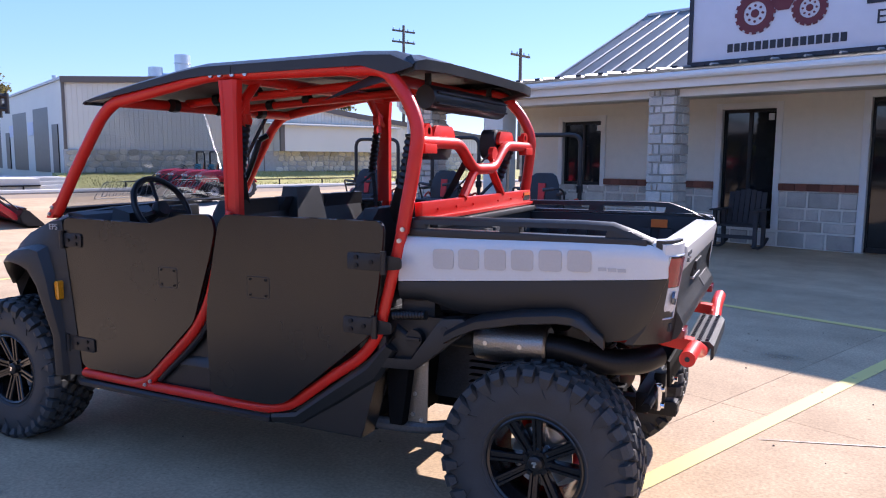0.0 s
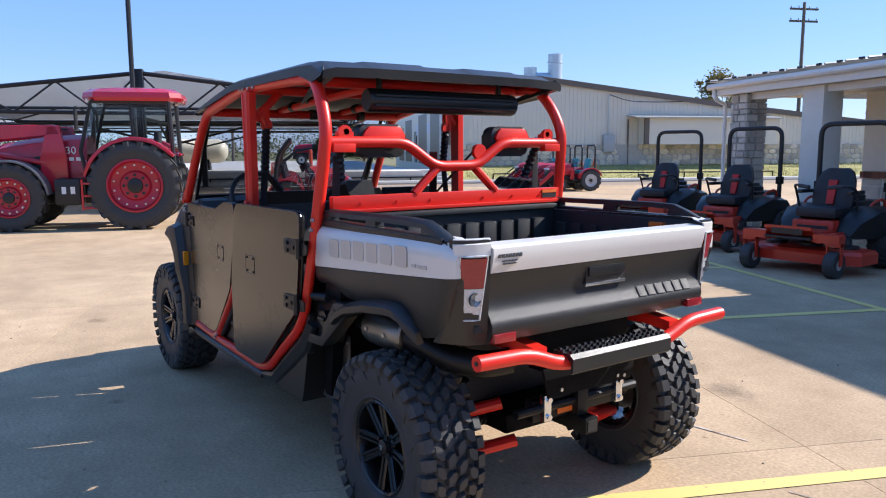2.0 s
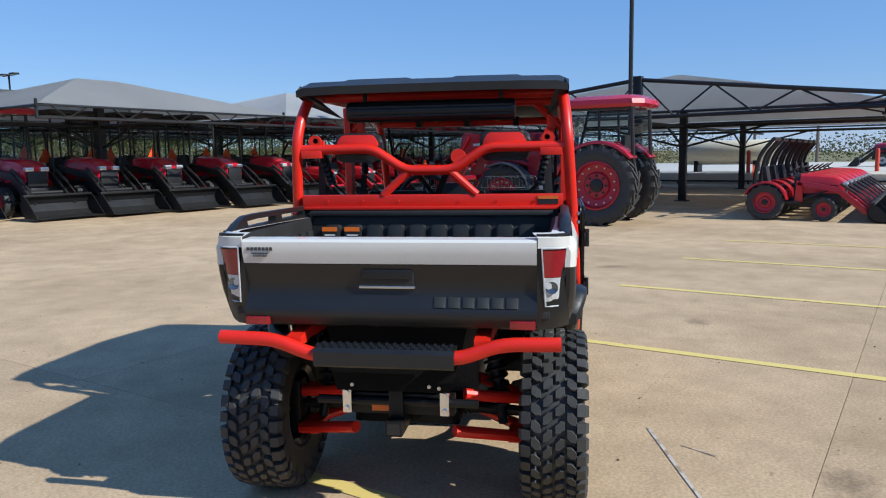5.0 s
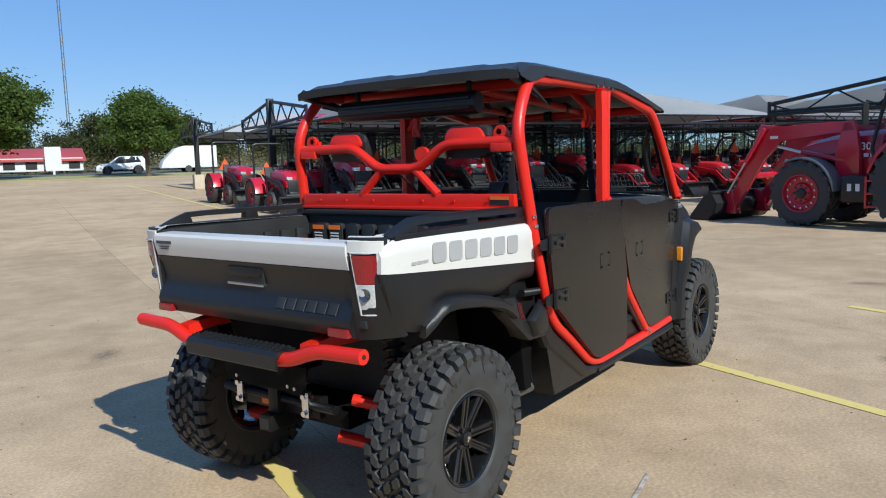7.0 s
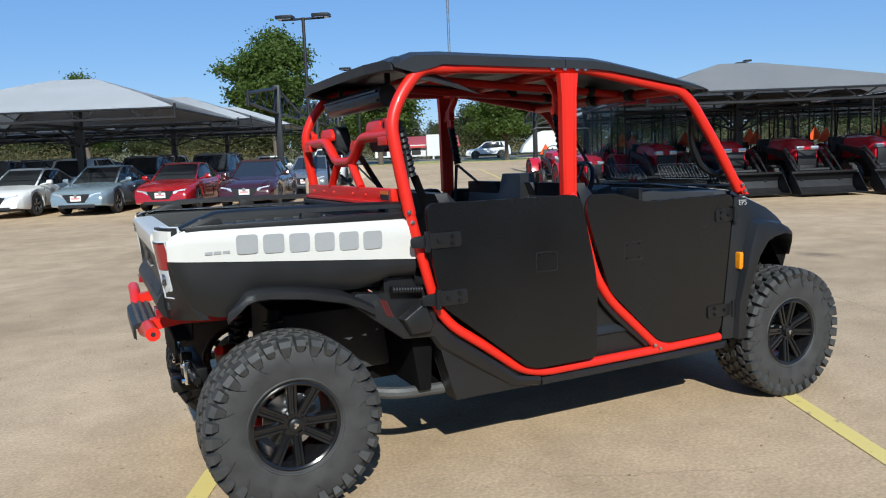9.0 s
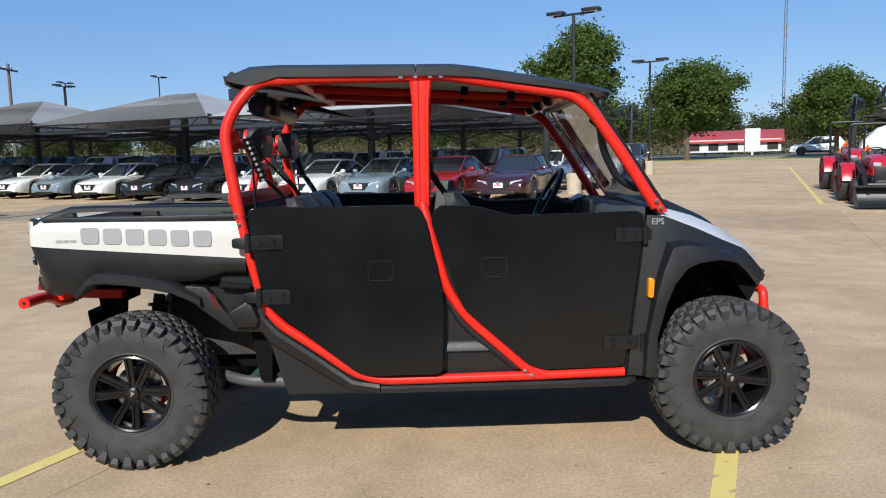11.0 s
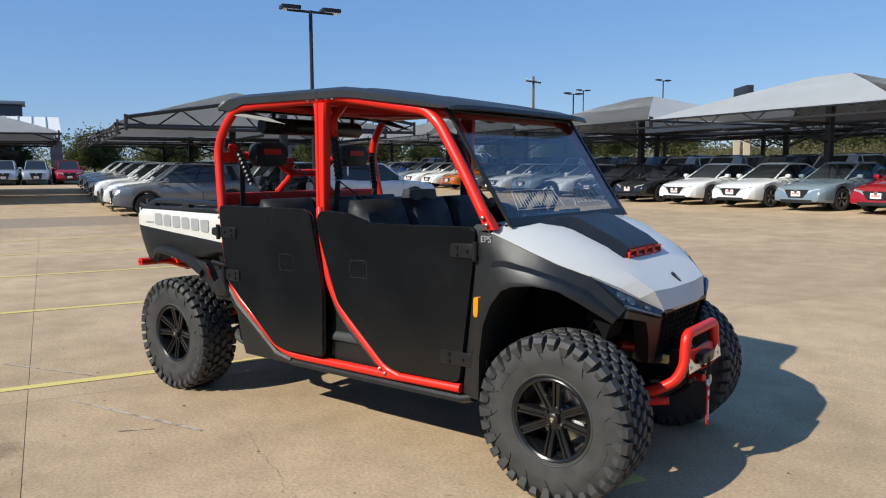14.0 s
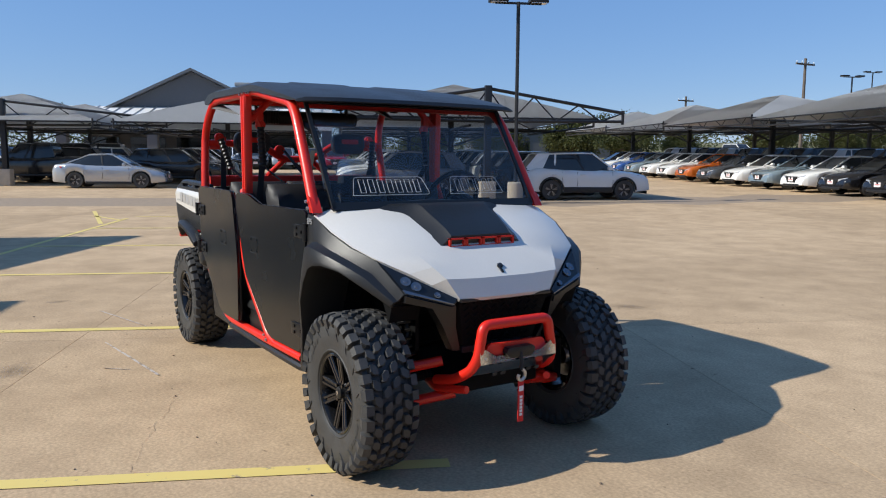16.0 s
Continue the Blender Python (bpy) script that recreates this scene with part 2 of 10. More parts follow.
def slab(bm, pts, y0, y1, bevel=0.0, axis="y", mi=0):
    """A polygon given in two axes, drawn out along the third from y0 to y1. axis y: (x, z); z: (x, y); x: (y, z)."""
    def at(p, d):
        return {"y": (p[0], d, p[1]), "z": (p[0], p[1], d), "x": (d, p[0], p[1])}[axis]
    a = [bm.verts.new(at(p, y0)) for p in pts]
    b = [bm.verts.new(at(p, y1)) for p in pts]
    n = len(pts)
    fs = [bm.faces.new(a), bm.faces.new(b[::-1])]
    fs += [bm.faces.new((a[i], b[i], b[(i + 1) % n], a[(i + 1) % n])) for i in range(n)]
    for f in fs:
        f.material_index = mi
    if bevel:
        es = list({e for f in fs[:2] for e in f.edges})
        bmesh.ops.bevel(bm, geom=es, offset=bevel, segments=2, affect="EDGES", profile=0.6)
    return bm


def bend(pts, radius=0.06, steps=5):
    """Rounds the corners of a polyline."""
    pts = [Vector(p) for p in pts]
    out = [pts[0]]
    for i in range(1, len(pts) - 1):
        p, a, b = pts[i], pts[i - 1] - pts[i], pts[i + 1] - pts[i]
        r = min(radius, a.length * 0.45, b.length * 0.45)
        p0, p1 = p + a.normalized() * r, p + b.normalized() * r
        for k in range(steps + 1):
            t = k / steps
            out.append(p0 * (1 - t) ** 2 + p * 2 * t * (1 - t) + p1 * t * t)
    out.append(pts[-1])
    return out


def tube(bm, pts, r, n=12, flat=1.0, radius=None, caps=True, mi=0, up=None):
    """A round or flattened tube along a line; radius rounds its corners."""
    pts = bend(pts, radius) if radius else [Vector(p) for p in pts]
    up = Vector(up) if up else None
    rings, nrm = [], None
    for i, p in enumerate(pts):
        a = pts[max(0, i - 1)]
        b = pts[min(len(pts) - 1, i + 1)]
        t = (b - a).normalized()
        if up:
            nrm = (up - t * up.dot(t)).normalized()
        elif nrm is None:
            ref = Vector((0, 0, 1)) if abs(t.z) < 0.9 else Vector((1, 0, 0))
            nrm = (ref - t * ref.dot(t)).normalized()
        else:
            nrm = (nrm - t * nrm.dot(t)).normalized()
        s = t.cross(nrm)
        rr = r[i] if isinstance(r, (list, tuple)) else r
        rings.append([bm.verts.new(p + (nrm * math.cos(2 * math.pi * k / n) * flat + s * math.sin(2 * math.pi * k / n)) * rr) for k in range(n)])
    for a, b in zip(rings, rings[1:]):
        for k in range(n):
            bm.faces.new((a[k], a[(k + 1) % n], b[(k + 1) % n], b[k])).material_index = mi
    if caps:
        bm.faces.new(rings[0][::-1]).material_index = mi
        bm.faces.new(rings[-1]).material_index = mi
    return bm


def lathe(bm, prof, n=32, m=None, closed=False, mi=0, axis="y"):
    """Turns a profile of (radius, along) round the y axis."""
    rings = []
    for r, a in prof:
        ring = []
        for k in range(n):
            c, s = r * math.cos(2 * math.pi * k / n), r * math.sin(2 * math.pi * k / n)
            ring.append(bm.verts.new({"y": (c, a, s), "z": (c, s, a), "x": (a, c, s)}[axis]))
        rings.append(ring)
    pairs = list(zip(rings, rings[1:])) + ([(rings[-1], rings[0])] if closed else [])
    for a, b in pairs:
        for k in range(n):
            bm.faces.new((a[k], a[(k + 1) % n], b[(k + 1) % n], b[k])).material_index = mi
    if m is not None:
        bmesh.ops.transform(bm, matrix=m, verts=[v for r in rings for v in r])
    return bm


def loft(bm, rings, caps=True, closed=True, mi=0):
    """Skins rows of points that have the same count."""
    vs = [[bm.verts.new(p) for p in r] for r in rings]
    n = len(vs[0])
    for a, b in zip(vs, vs[1:]):
        for k in range(n if closed else n - 1):
            bm.faces.new((a[k], a[(k + 1) % n], b[(k + 1) % n], b[k])).material_index = mi
    if caps and closed:
        bm.faces.new(vs[0][::-1]).material_index = mi
        bm.faces.new(vs[-1]).material_index = mi
    return bm


def sheet(bm, rows, thick, direction, mi=0):
    """A grid of points given thickness along a direction."""
    d = Vector(direction) * thick
    a = [[bm.verts.new(p) for p in r] for r in rows]
    b = [[bm.verts.new(Vector(p) + d) for p in r] for r in rows]
    nr, nc = len(rows), len(rows[0])
    for g in (a, b):
        for i in range(nr - 1):
            for j in range(nc - 1):
                bm.faces.new((g[i][j], g[i][j + 1], g[i + 1][j + 1], g[i + 1][j])).material_index = mi
    for i in range(nr - 1):
        for j in (0, nc - 1):
            bm.faces.new((a[i][j], a[i + 1][j], b[i + 1][j], b[i][j])).material_index = mi
    for j in range(nc - 1):
        for i in (0, nr - 1):
            bm.faces.new((a[i][j], a[i][j + 1], b[i][j + 1], b[i][j])).material_index = mi
    return bm


def disc(bm, c, r, h, axis, n=12, mi=0):
    """A short cylinder at c along an axis vector."""
    c, axis = Vector(c), Vector(axis).normalized()
    return tube(bm, [c, c + axis * h], r, n, mi=mi)


def lettering(name, text, size, m, material, parent=None, extrude=0.002, label=""):
    cu = bpy.data.curves.new(name, "FONT")
    cu.body, cu.size, cu.extrude, cu.align_x, cu.align_y = text, size, extrude, "CENTER", "CENTER"
    tmp = bpy.data.objects.new(name, cu)
    scene.collection.objects.link(tmp)
    me = bpy.data.meshes.new_from_object(tmp.evaluated_get(bpy.context.evaluated_depsgraph_get()))
    bpy.data.objects.remove(tmp)
    me.materials.clear()
    me.materials.append(material)
    ob = new(name, me)
    if parent is not None:
        ob.parent = parent
    ob.matrix_local = m
    return tagged(ob, label) if label else ob


# the lot's own axes: C along the row of stalls, S across it towards the shop
LOT = radians(-24)
UC = Vector((math.cos(LOT), math.sin(LOT), 0))
US = Vector((math.sin(LOT), -math.cos(LOT), 0))


def rise(x, y):
    """Height of the ground: level round the car, climbing gently to the road."""
    s = x * US.x + y * US.y
    c = x * UC.x + y * UC.y
    a, b = max(0.0, -s - 6.0), max(0.0, -c - 16.0)
    return 0.021 * (a - 6 * (1 - math.exp(-a / 6))) + 0.017 * (b - 6 * (1 - math.exp(-b / 6)))


def lot(c, s, z=0.0):
    p = UC * c + US * s
    return Vector((p.x, p.y, rise(p.x, p.y) + z))


def lot_pose(c, s, turn=0.0, z=0.0):
    """Upright on the ground at (c, s), with the thing's x axis along C turned by so many degrees."""
    return Matrix.Translation(lot(c, s, z)) @ Matrix.Rotation(LOT + radians(turn), 4, "Z")


# ---- ground ----
def grid_sheet(bm, cs, ss, dz=0.0):
    vs = [[bm.verts.new(lot(c, s, dz)) for s in ss] for c in cs]
    for i in range(len(cs) - 1):
        for j in range(len(ss) - 1):
            bm.faces.new((vs[i][j], vs[i + 1][j], vs[i + 1][j + 1], vs[i][j + 1]))


bm = B()
grid_sheet(bm, [-900, -400, -200, -110, -60, -40, -25, -16, -8, 0, 10, 25, 45, 80, 160, 400, 900], [-900, -400, -220, -120, -75, -60, -45, -32, -24, -18, -14, -10, -6, 0, 12, 40, 120, 400, 900], -0.12)
GRASSY = mat("dry_grass_ground", (0.17, 0.155, 0.07), 0.95, var=0.35, scale=0.35, fine=3.0, bump=0.5)
solo("ground", bm, GRASSY, "dry grassy ground reaching the horizon", "ground", kind="structure", smooth=0)
bm = B()
grid_sheet(bm, [-75, -60, -40, -25, -16, -8, 0, 10, 20, 30], [-66, -55, -45, -32, -24, -18, -14, -10, -6, 0, 12, 40], -0.008)
pave = solo("pavement", bm, JOINT, "sunlit tan concrete parking lot with sawn joints", "pavement", kind="structure", smooth=0)

CJ, SJ, STEP = -1.17, -2.42, 4.6


def slab_mesh(c0, c1, s0, s1):
    g = 0.0018
    b2 = bmesh.new()
    top = [b2.verts.new(lot(c, s, 0.0)) for c, s in ((c0 + g, s0 + g), (c1 - g, s0 + g), (c1 - g, s1 - g), (c0 + g, s1 - g))]
    low = [b2.verts.new(v.co + Vector((0, 0, -0.004))) for v in top]
    b2.faces.new(top)
    for i in range(4):
        b2.faces.new((top[i], low[i], low[(i + 1) % 4], top[(i + 1) % 4]))
    return b2


far = B()
for i in range(-16, 7):
    for j in range(-14, 10):
        c0, s0 = CJ + i * STEP, SJ + j * STEP
        if c0 > 26.0 or (c0 > 24 and s0 > 3):
            continue
        if -4 <= i <= 3 and -3 <= j <= 2:
            part("concrete_slab", slab_mesh(c0, c0 + STEP, s0, s0 + STEP), CONCRETE, pave, "", 0)
        else:
            b2 = slab_mesh(c0, c0 + STEP, s0, s0 + STEP)
            me = bpy.data.meshes.new("tmp")
            b2.to_mesh(me)
            b2.free()
            far.from_mesh(me)
            bpy.data.meshes.remove(me)
tagged(part("far_slabs", far, CONCRETE, pave, "", 0), kind="stuff")


def stripe(c0, s0, c1, s1, w, material, name, label, dz=0.004, ragged=0.0, kind="structure"):
    """A painted strip laid on the slabs."""
    bm = B()
    a, b = Vector((c0, s0)), Vector((c1, s1))
    d = (b - a).normalized()
    n = Vector((-d.y, d.x)) * w / 2
    k = max(2, int((b - a).length / 0.5))
    rng = random.Random(int((c0 + s0 * 7) * 100))
    rows = []
    for i in range(k + 1):
        p = a + (b - a) * i / k
        j = 1 + ragged * (rng.random() - 0.5)
        q = Vector((0, 0)) if not ragged else n * ragged * (rng.random() - 0.5)
        rows.append((bm.verts.new(lot(*(p + q - n * j), dz)), bm.verts.new(lot(*(p + q + n * j), dz))))
    for p, q in zip(rows, rows[1:]):
        bm.faces.new((p[0], q[0], q[1], p[1]))
    return solo(name, bm, material, label, "road marking", kind=kind, smooth=0)


for c in (-14.3, -11.1, -7.9, -4.75, -1.53, 1.63, 4.32, 6.95, 9.55):
    stripe(c, -0.45, c, 5.1, 0.10, YELLOW, "stall_line", "worn yellow painted stall line")
stripe(-13.7, 5.15, 10.7, 5.15, 0.10, YELLOW, "stall_end_line", "worn yellow painted line across the stalls")
stripe(3.2, -17.8, 3.2, -45, 0.12, YELLOW, "lane_line", "worn yellow painted lane line")
stripe(-3.9, -40, -3.9, -48, 0.12, YELLOW, "lane_line", "worn yellow painted lane line")
for a in ((-16.6, 6.8, -12.2, 5.3), (-16.6, 6.8, -16.2, 5.15), (-14.6, 6.2, -13.2, 5.15)):
    stripe(*a, 0.10, YELLOW, "hatch_line", "worn yellow painted hatching")


def lotc(x, y):
    return x * UC.x + y * UC.y, x * US.x + y * US.y


stripe(*lotc(-1.747, -1.336), *lotc(-0.58, -1.157), 0.016, SCUFF, "scuff_mark", "pale scratch in the concrete", ragged=0.9)
stripe(*lotc(-0.95, -1.45), *lotc(-0.82, -1.30), 0.012, SCUFF, "scuff_mark", "pale scratch in the concrete", ragged=0.9)
stripe(*lotc(-3.1, -1.2), *lotc(-2.2, -0.95), 0.012, SCUFF, "scuff_mark", "pale scratch in the concrete", ragged=0.9)


def crack(pts, w=0.006, seed=1):
    rng = random.Random(seed)
    bm = B()
    line = []
    for (x0, y0), (x1, y1) in zip(pts, pts[1:]):
        n = max(3, int(math.hypot(x1 - x0, y1 - y0) / 0.045))
        for i in range(n):
            t = i / n
            line.append((x0 + (x1 - x0) * t + rng.gauss(0, 0.012), y0 + (y1 - y0) * t + rng.gauss(0, 0.012)))
    line.append(pts[-1])
    rows = []
    for i, (x, y) in enumerate(line):
        a, b = line[max(0, i - 1)], line[min(len(line) - 1, i + 1)]
        d = Vector((b[0] - a[0], b[1] - a[1])).normalized()
        k = w * (0.4 + 0.9 * rng.random())
        rows.append((bm.verts.new((x - d.y * k, y + d.x * k, rise(x, y) + 0.003)), bm.verts.new((x + d.y * k, y - d.x * k, rise(x, y) + 0.003))))
    for p, q in zip(rows, rows[1:]):
        bm.faces.new((p[0], q[0], q[1], p[1]))
    return solo("hairline_crack", bm, CRACK, "thin wandering crack in the concrete", "crack", kind="structure", smooth=0)


crack([(1.0, -1.61), (0.08, -1.21), (-0.36, -1.0), (-0.55, -0.6)], 0.0009, 3)
crack([(2.4, 1.0), (3.6, 1.4), (4.6, 1.2), (6.0, 1.9)], 0.0009, 5)
crack([(-2.6, -1.9), (-2.0, -2.6), (-0.8, -3.0), (0.2, -3.9)], 0.0009, 6)
crack([(-4.5, 0.8), (-3.7, 1.7), (-3.2, 3.2)], 0.0009, 7)
crack([(0.4, 3.6), (1.8, 4.2), (3.9, 4.4), (5.2, 5.6)], 0.0009, 8)
# oil and tyre-dust stains
def stain_mat(name, color, amount):
    m = bpy.data.materials.new(name)
    m.use_nodes = True
    nt = m.node_tree
    b = nt.nodes["Principled BSDF"]
    b.inputs["Base Color"].default_value = (*color, 1)
    b.inputs["Roughness"].default_value = 0.7
    tc = nt.nodes.new("ShaderNodeTexCoord")
    ln = nt.nodes.new("ShaderNodeVectorMath")
    ln.operation = "LENGTH"
    nt.links.new(tc.outputs["Object"], ln.inputs[0])
    n = nt.nodes.new("ShaderNodeTexNoise")
    n.inputs["Scale"].default_value, n.inputs["Detail"].default_value = 3.0, 6
    nt.links.new(tc.outputs["Object"], n.inputs["Vector"])
    a = nt.nodes.new("ShaderNodeMath")
    a.operation = "MULTIPLY_ADD"
    a.inputs[1].default_value = 1.4
    nt.links.new(n.outputs["Fac"], a.inputs[0])
    nt.links.new(ln.outputs["Value"], a.inputs[2])
    mr = nt.nodes.new("ShaderNodeMapRange")
    mr.inputs["From Min"].default_value, mr.inputs["From Max"].default_value = 1.5, 0.8
    mr.inputs["To Max"].default_value = amount
    nt.links.new(a.outputs[0], mr.inputs["Value"])
    nt.links.new(mr.outputs[0], b.inputs["Alpha"])
    return m


STAIN = stain_mat("oil_stain", (0.07, 0.055, 0.042), 0.28)
rng = random.Random(11)
for x, y, r, q in ((-1.2, -2.0, 0.28, 0.6), (-2.9, 2.4, 0.10, 1), (0.9, 1.25, 0.07, 1), (-2.3, -2.9, 0.22, 0.7), (3.4, 0.9, 0.16, 0.8), (4.5, 2.6, 0.35, 0.5), (-3.8, -1.5, 0.18, 0.7), (2.2, -1.9, 0.25, 0.6), (-0.7, 3.4, 0.3, 0.5), (6.5, 3.0, 0.5, 0.6), (-5.2, 2.0, 0.4, 0.6), (5.6, -1.3, 0.4, 0.5)):
    bm = B()
    vs = [bm.verts.new((math.cos(a) * 1.3, math.sin(a) * 1.3, 0)) for a in [2 * math.pi * k / 18 for k in range(18)]]
    bm.faces.new(vs)
    st = solo("oil_stain", bm, STAIN, "faint dark stain on the concrete", "stain", kind="structure", smooth=0)
    st.matrix_world = Matrix.Translation((x, y, rise(x, y) + 0.0025)) @ Matrix.Rotation(rng.random() * 6, 4, "Z") @ Matrix.Diagonal((r, r * q, 1, 1))
# loose pebbles and dry leaves
bm = B()
for i in range(160):
    x, y = rng.uniform(-5, 5), rng.uniform(-4, 5)
    r = rng.uniform(0.003, 0.009)
    m4 = Matrix.Translation((x, y, r * 0.5)) @ Matrix.Rotation(rng.random() * 6, 4, "Z") @ Matrix.Diagonal((r, r * rng.uniform(0.5, 1), r * 0.6, 1))
    bmesh.ops.create_icosphere(bm, subdivisions=1, radius=1, matrix=m4)
solo("pebbles", bm, mat("grit", (0.2, 0.15, 0.1), 0.9, var=0.4), "scattered grit on the concrete", "gravel", kind="stuff")


# the four-door utility vehicle; x ahead, y to its left
utv = thing("utility_vehicle", "red-framed black and white four-door utility side-by-side parked on concrete", "utility vehicle")
WB, TRACK, RT = 1.465, 0.645, 0.381


def make_tyre():
    bm = B()
    hw = 0.138
    lathe(bm, [(0.182, -0.105), (0.200, -0.122), (0.26, -0.135), (0.315, -0.134), (0.345, -0.122), (0.357, -0.09), (0.361, 0), (0.357, 0.09), (0.345, 0.122),
               (0.315, 0.134), (0.26, 0.135), (0.200, 0.122), (0.182, 0.105)], 64)
    rng = random.Random(4)
    n = 34

    def lug(ang, y0, y1, skew, half, h, r0=0.352, taper=0.8):
        """A six-sided tread block."""
        ym, d = (y0 + y1) / 2, abs(y1 - y0) / 2
        e = 1 if y1 > y0 else -1
        six = ((-1, -0.62), (-0.1, -1.0), (1, -0.70), (1, 0.62), (0.1, 1.0), (-1, 0.70))
        rows = []
        for k, r in ((1.0, r0), (0.93, r0 + h * 0.75), (taper, r0 + h)):
            ring = []
            for u, v in six:
                a = ang + skew * u + v * half * k
                yy = ym + e * u * d * (k * 0.98)
                ring.append(bm.verts.new((r * math.cos(a), yy, r * math.sin(a))))
            rows.append(ring)
        for p, q in zip(rows, rows[1:]):
            for m in range(6):
                bm.faces.new((p[m], p[(m + 1) % 6], q[(m + 1) % 6], q[m]))
        bm.faces.new(rows[-1])

    for k in range(n):
        a = 2 * math.pi * k / n
        st = 2 * math.pi / n
        for side in (-1, 1):
            o = a + (st * 0.5 if side > 0 else 0)
            # centre blocks, split in two by a sipe
            lug(o + st * 0.1, side * 0.003, side * 0.049, side * 0.024, st * 0.40, 0.029)
            lug(o + st * 0.60, side * 0.053, side * 0.100, -side * 0.022, st * 0.40, 0.028)
            # shoulder blocks that fold over on to the side wall
            wide = st * (0.36 if k % 2 else 0.31)
            long_ = 0.306 if k % 2 else 0.322
            ring = []
            for r, y in ((0.379, 0.100), (0.372, 0.137), (0.349, 0.150), (long_, 0.139)):
                ring.append((r, y))
            inner = [(0.35, 0.095), (0.345, 0.12), (0.33, 0.13), (long_, 0.133)]
            vs = []
            for (r, y), (ri, yi), w in zip(ring, inner, (0.9, 1.0, 0.92, 0.62)):
                row = []
                for s2 in (-1, 1):
                    ang = o + st * 1.1 + s2 * wide * w
                    row.append(bm.verts.new((r * math.cos(ang), side * y, r * math.sin(ang))))
                for s2 in (1, -1):
                    ang = o + st * 1.1 + s2 * wide * w * 1.12
                    row.append(bm.verts.new((ri * math.cos(ang), side * yi, ri * math.sin(ang))))
                vs.append(row)
            for p, q in zip(vs, vs[1:]):
                for i in range(4):
                    bm.faces.new((p[i], p[(i + 1) % 4], q[(i + 1) % 4], q[i]))
            bm.faces.new(vs[0])
            bm.faces.new(vs[-1][::-1])
            # a curved fin runs on from each second block down the side wall
            if k % 2:
                rows = []
                for q in range(5):
                    u = q / 4
                    r, ang = long_ + 0.012 - 0.045 * u, o + st * 1.1 - wide * 0.5 + side * 0.075 * u * u
                    tk, hg = 0.010 * (1 - 0.7 * u), 0.0075 * (1 - 0.6 * u)
                    y = 0.134 + 0.001 * u
                    rows.append([bm.verts.new((r * math.cos(ang + e), side * (y + h), r * math.sin(ang + e))) for e, h in ((-tk, -0.003), (-tk * 0.5, hg), (tk * 0.5, hg), (tk, -0.003))])
                for p, q2 in zip(rows, rows[1:]):
                    for i in range(3):
                        bm.faces.new((p[i], p[i + 1], q2[i + 1], q2[i]))
    # raised ribs and a bar of moulded marks on each side wall
    for side in (-1, 1):
        lathe(bm, [(0.196, side * 0.118), (0.200, side * 0.125), (0.205, side * 0.127), (0.210, side * 0.123)], 64)
        for a0 in (0.6, 3.6):
            for j in range(5):
                a = a0 + j * 0.11
                v = []
                for da in (-0.035, 0.035):
                    for r in (0.268, 0.29):
                        v.append(bm.verts.new((r * math.cos(a + da), side * 0.1375, r * math.sin(a + da))))
                bm.faces.new((v[0], v[1], v[3], v[2]))
    return mesh_of("tyre", bm, RUBBER, 30)


def make_rim():
    bm = B()
    # barrel and outer lip; outside is +y
    lathe(bm, [(0.196, 0.112), (0.199, 0.118), (0.193, 0.121), (0.184, 0.115), (0.178, 0.095), (0.170, 0.05), (0.168, -0.10), (0.196, -0.115), (0.196, -0.105), (0.176, -0.09)], 48)
    lathe(bm, [(0.0, 0.085), (0.055, 0.085), (0.066, 0.077), (0.068, 0.04), (0.0, 0.03)], 24)
    for k in range(4):
        a = math.pi / 2 * k + math.pi / 4
        disc(bm, (0.047 * math.cos(a), 0.07, 0.047 * math.sin(a)), 0.0095, 0.028, (0, 1, 0), 8)
    rim = mesh_of("wheel", bm, WHEELBLACK, 30)
    for k in range(8):
        a0 = math.pi / 2 * (k // 2) + (-1 if k % 2 else 1) * radians(22)
        a1 = math.pi / 2 * (k // 2) + (-1 if k % 2 else 1) * radians(17.5)
        bm = B()
        rows = []
        for u, w, yt, yb in ((0.0, 0.021, 0.088, 0.05), (0.25, 0.020, 0.094, 0.055), (0.85, 0.0225, 0.109, 0.062), (1.0, 0.0235, 0.112, 0.066)):
            p = Vector((math.cos(a0), 0, math.sin(a0))) * 0.045 * (1 - u) + Vector((math.cos(a1), 0, math.sin(a1))) * 0.184 * u
            t = Vector((-math.sin(a1), 0, math.cos(a1)))
            up = Vector((0, 1, 0))
            rows.append([p + t * (w * f) + up * (yb if h is None else yt - h) for f, h in ((-1, None), (-1, 0.006), (-0.82, 0), (-0.36, 0), (-0.2, 0.009), (0.2, 0.009), (0.36, 0), (0.82, 0), (1, 0.006), (1, None))])
        loft(bm, rows)
        spoke_meshes.append(mesh_of("spoke", bm, WHEELBLACK, 30))
    return rim


spoke_meshes = []
tyre_me, rim_me = make_tyre(), make_rim()
bm = B()
lathe(bm, [(0.0, 0.108), (0.022, 0.107), (0.030, 0.102), (0.032, 0.08)], 20)
cap_me = mesh_of("centre_cap", bm, PLASTIC_SMOOTH)
bm = B()
slab(bm, [(-0.010, 0.010), (0.006, 0.012), (0.011, 0.004), (0.003, 0.002), (0.009, -0.010), (-0.002, -0.013), (-0.004, -0.002), (-0.011, 0.0)], 0.107, 0.1095)
emblem_me = mesh_of("cap_emblem", bm, CHROME)
bm = B()
lathe(bm, [(0.05, 0.004), (0.125, 0.004), (0.125, -0.004), (0.05, -0.004)], 32)
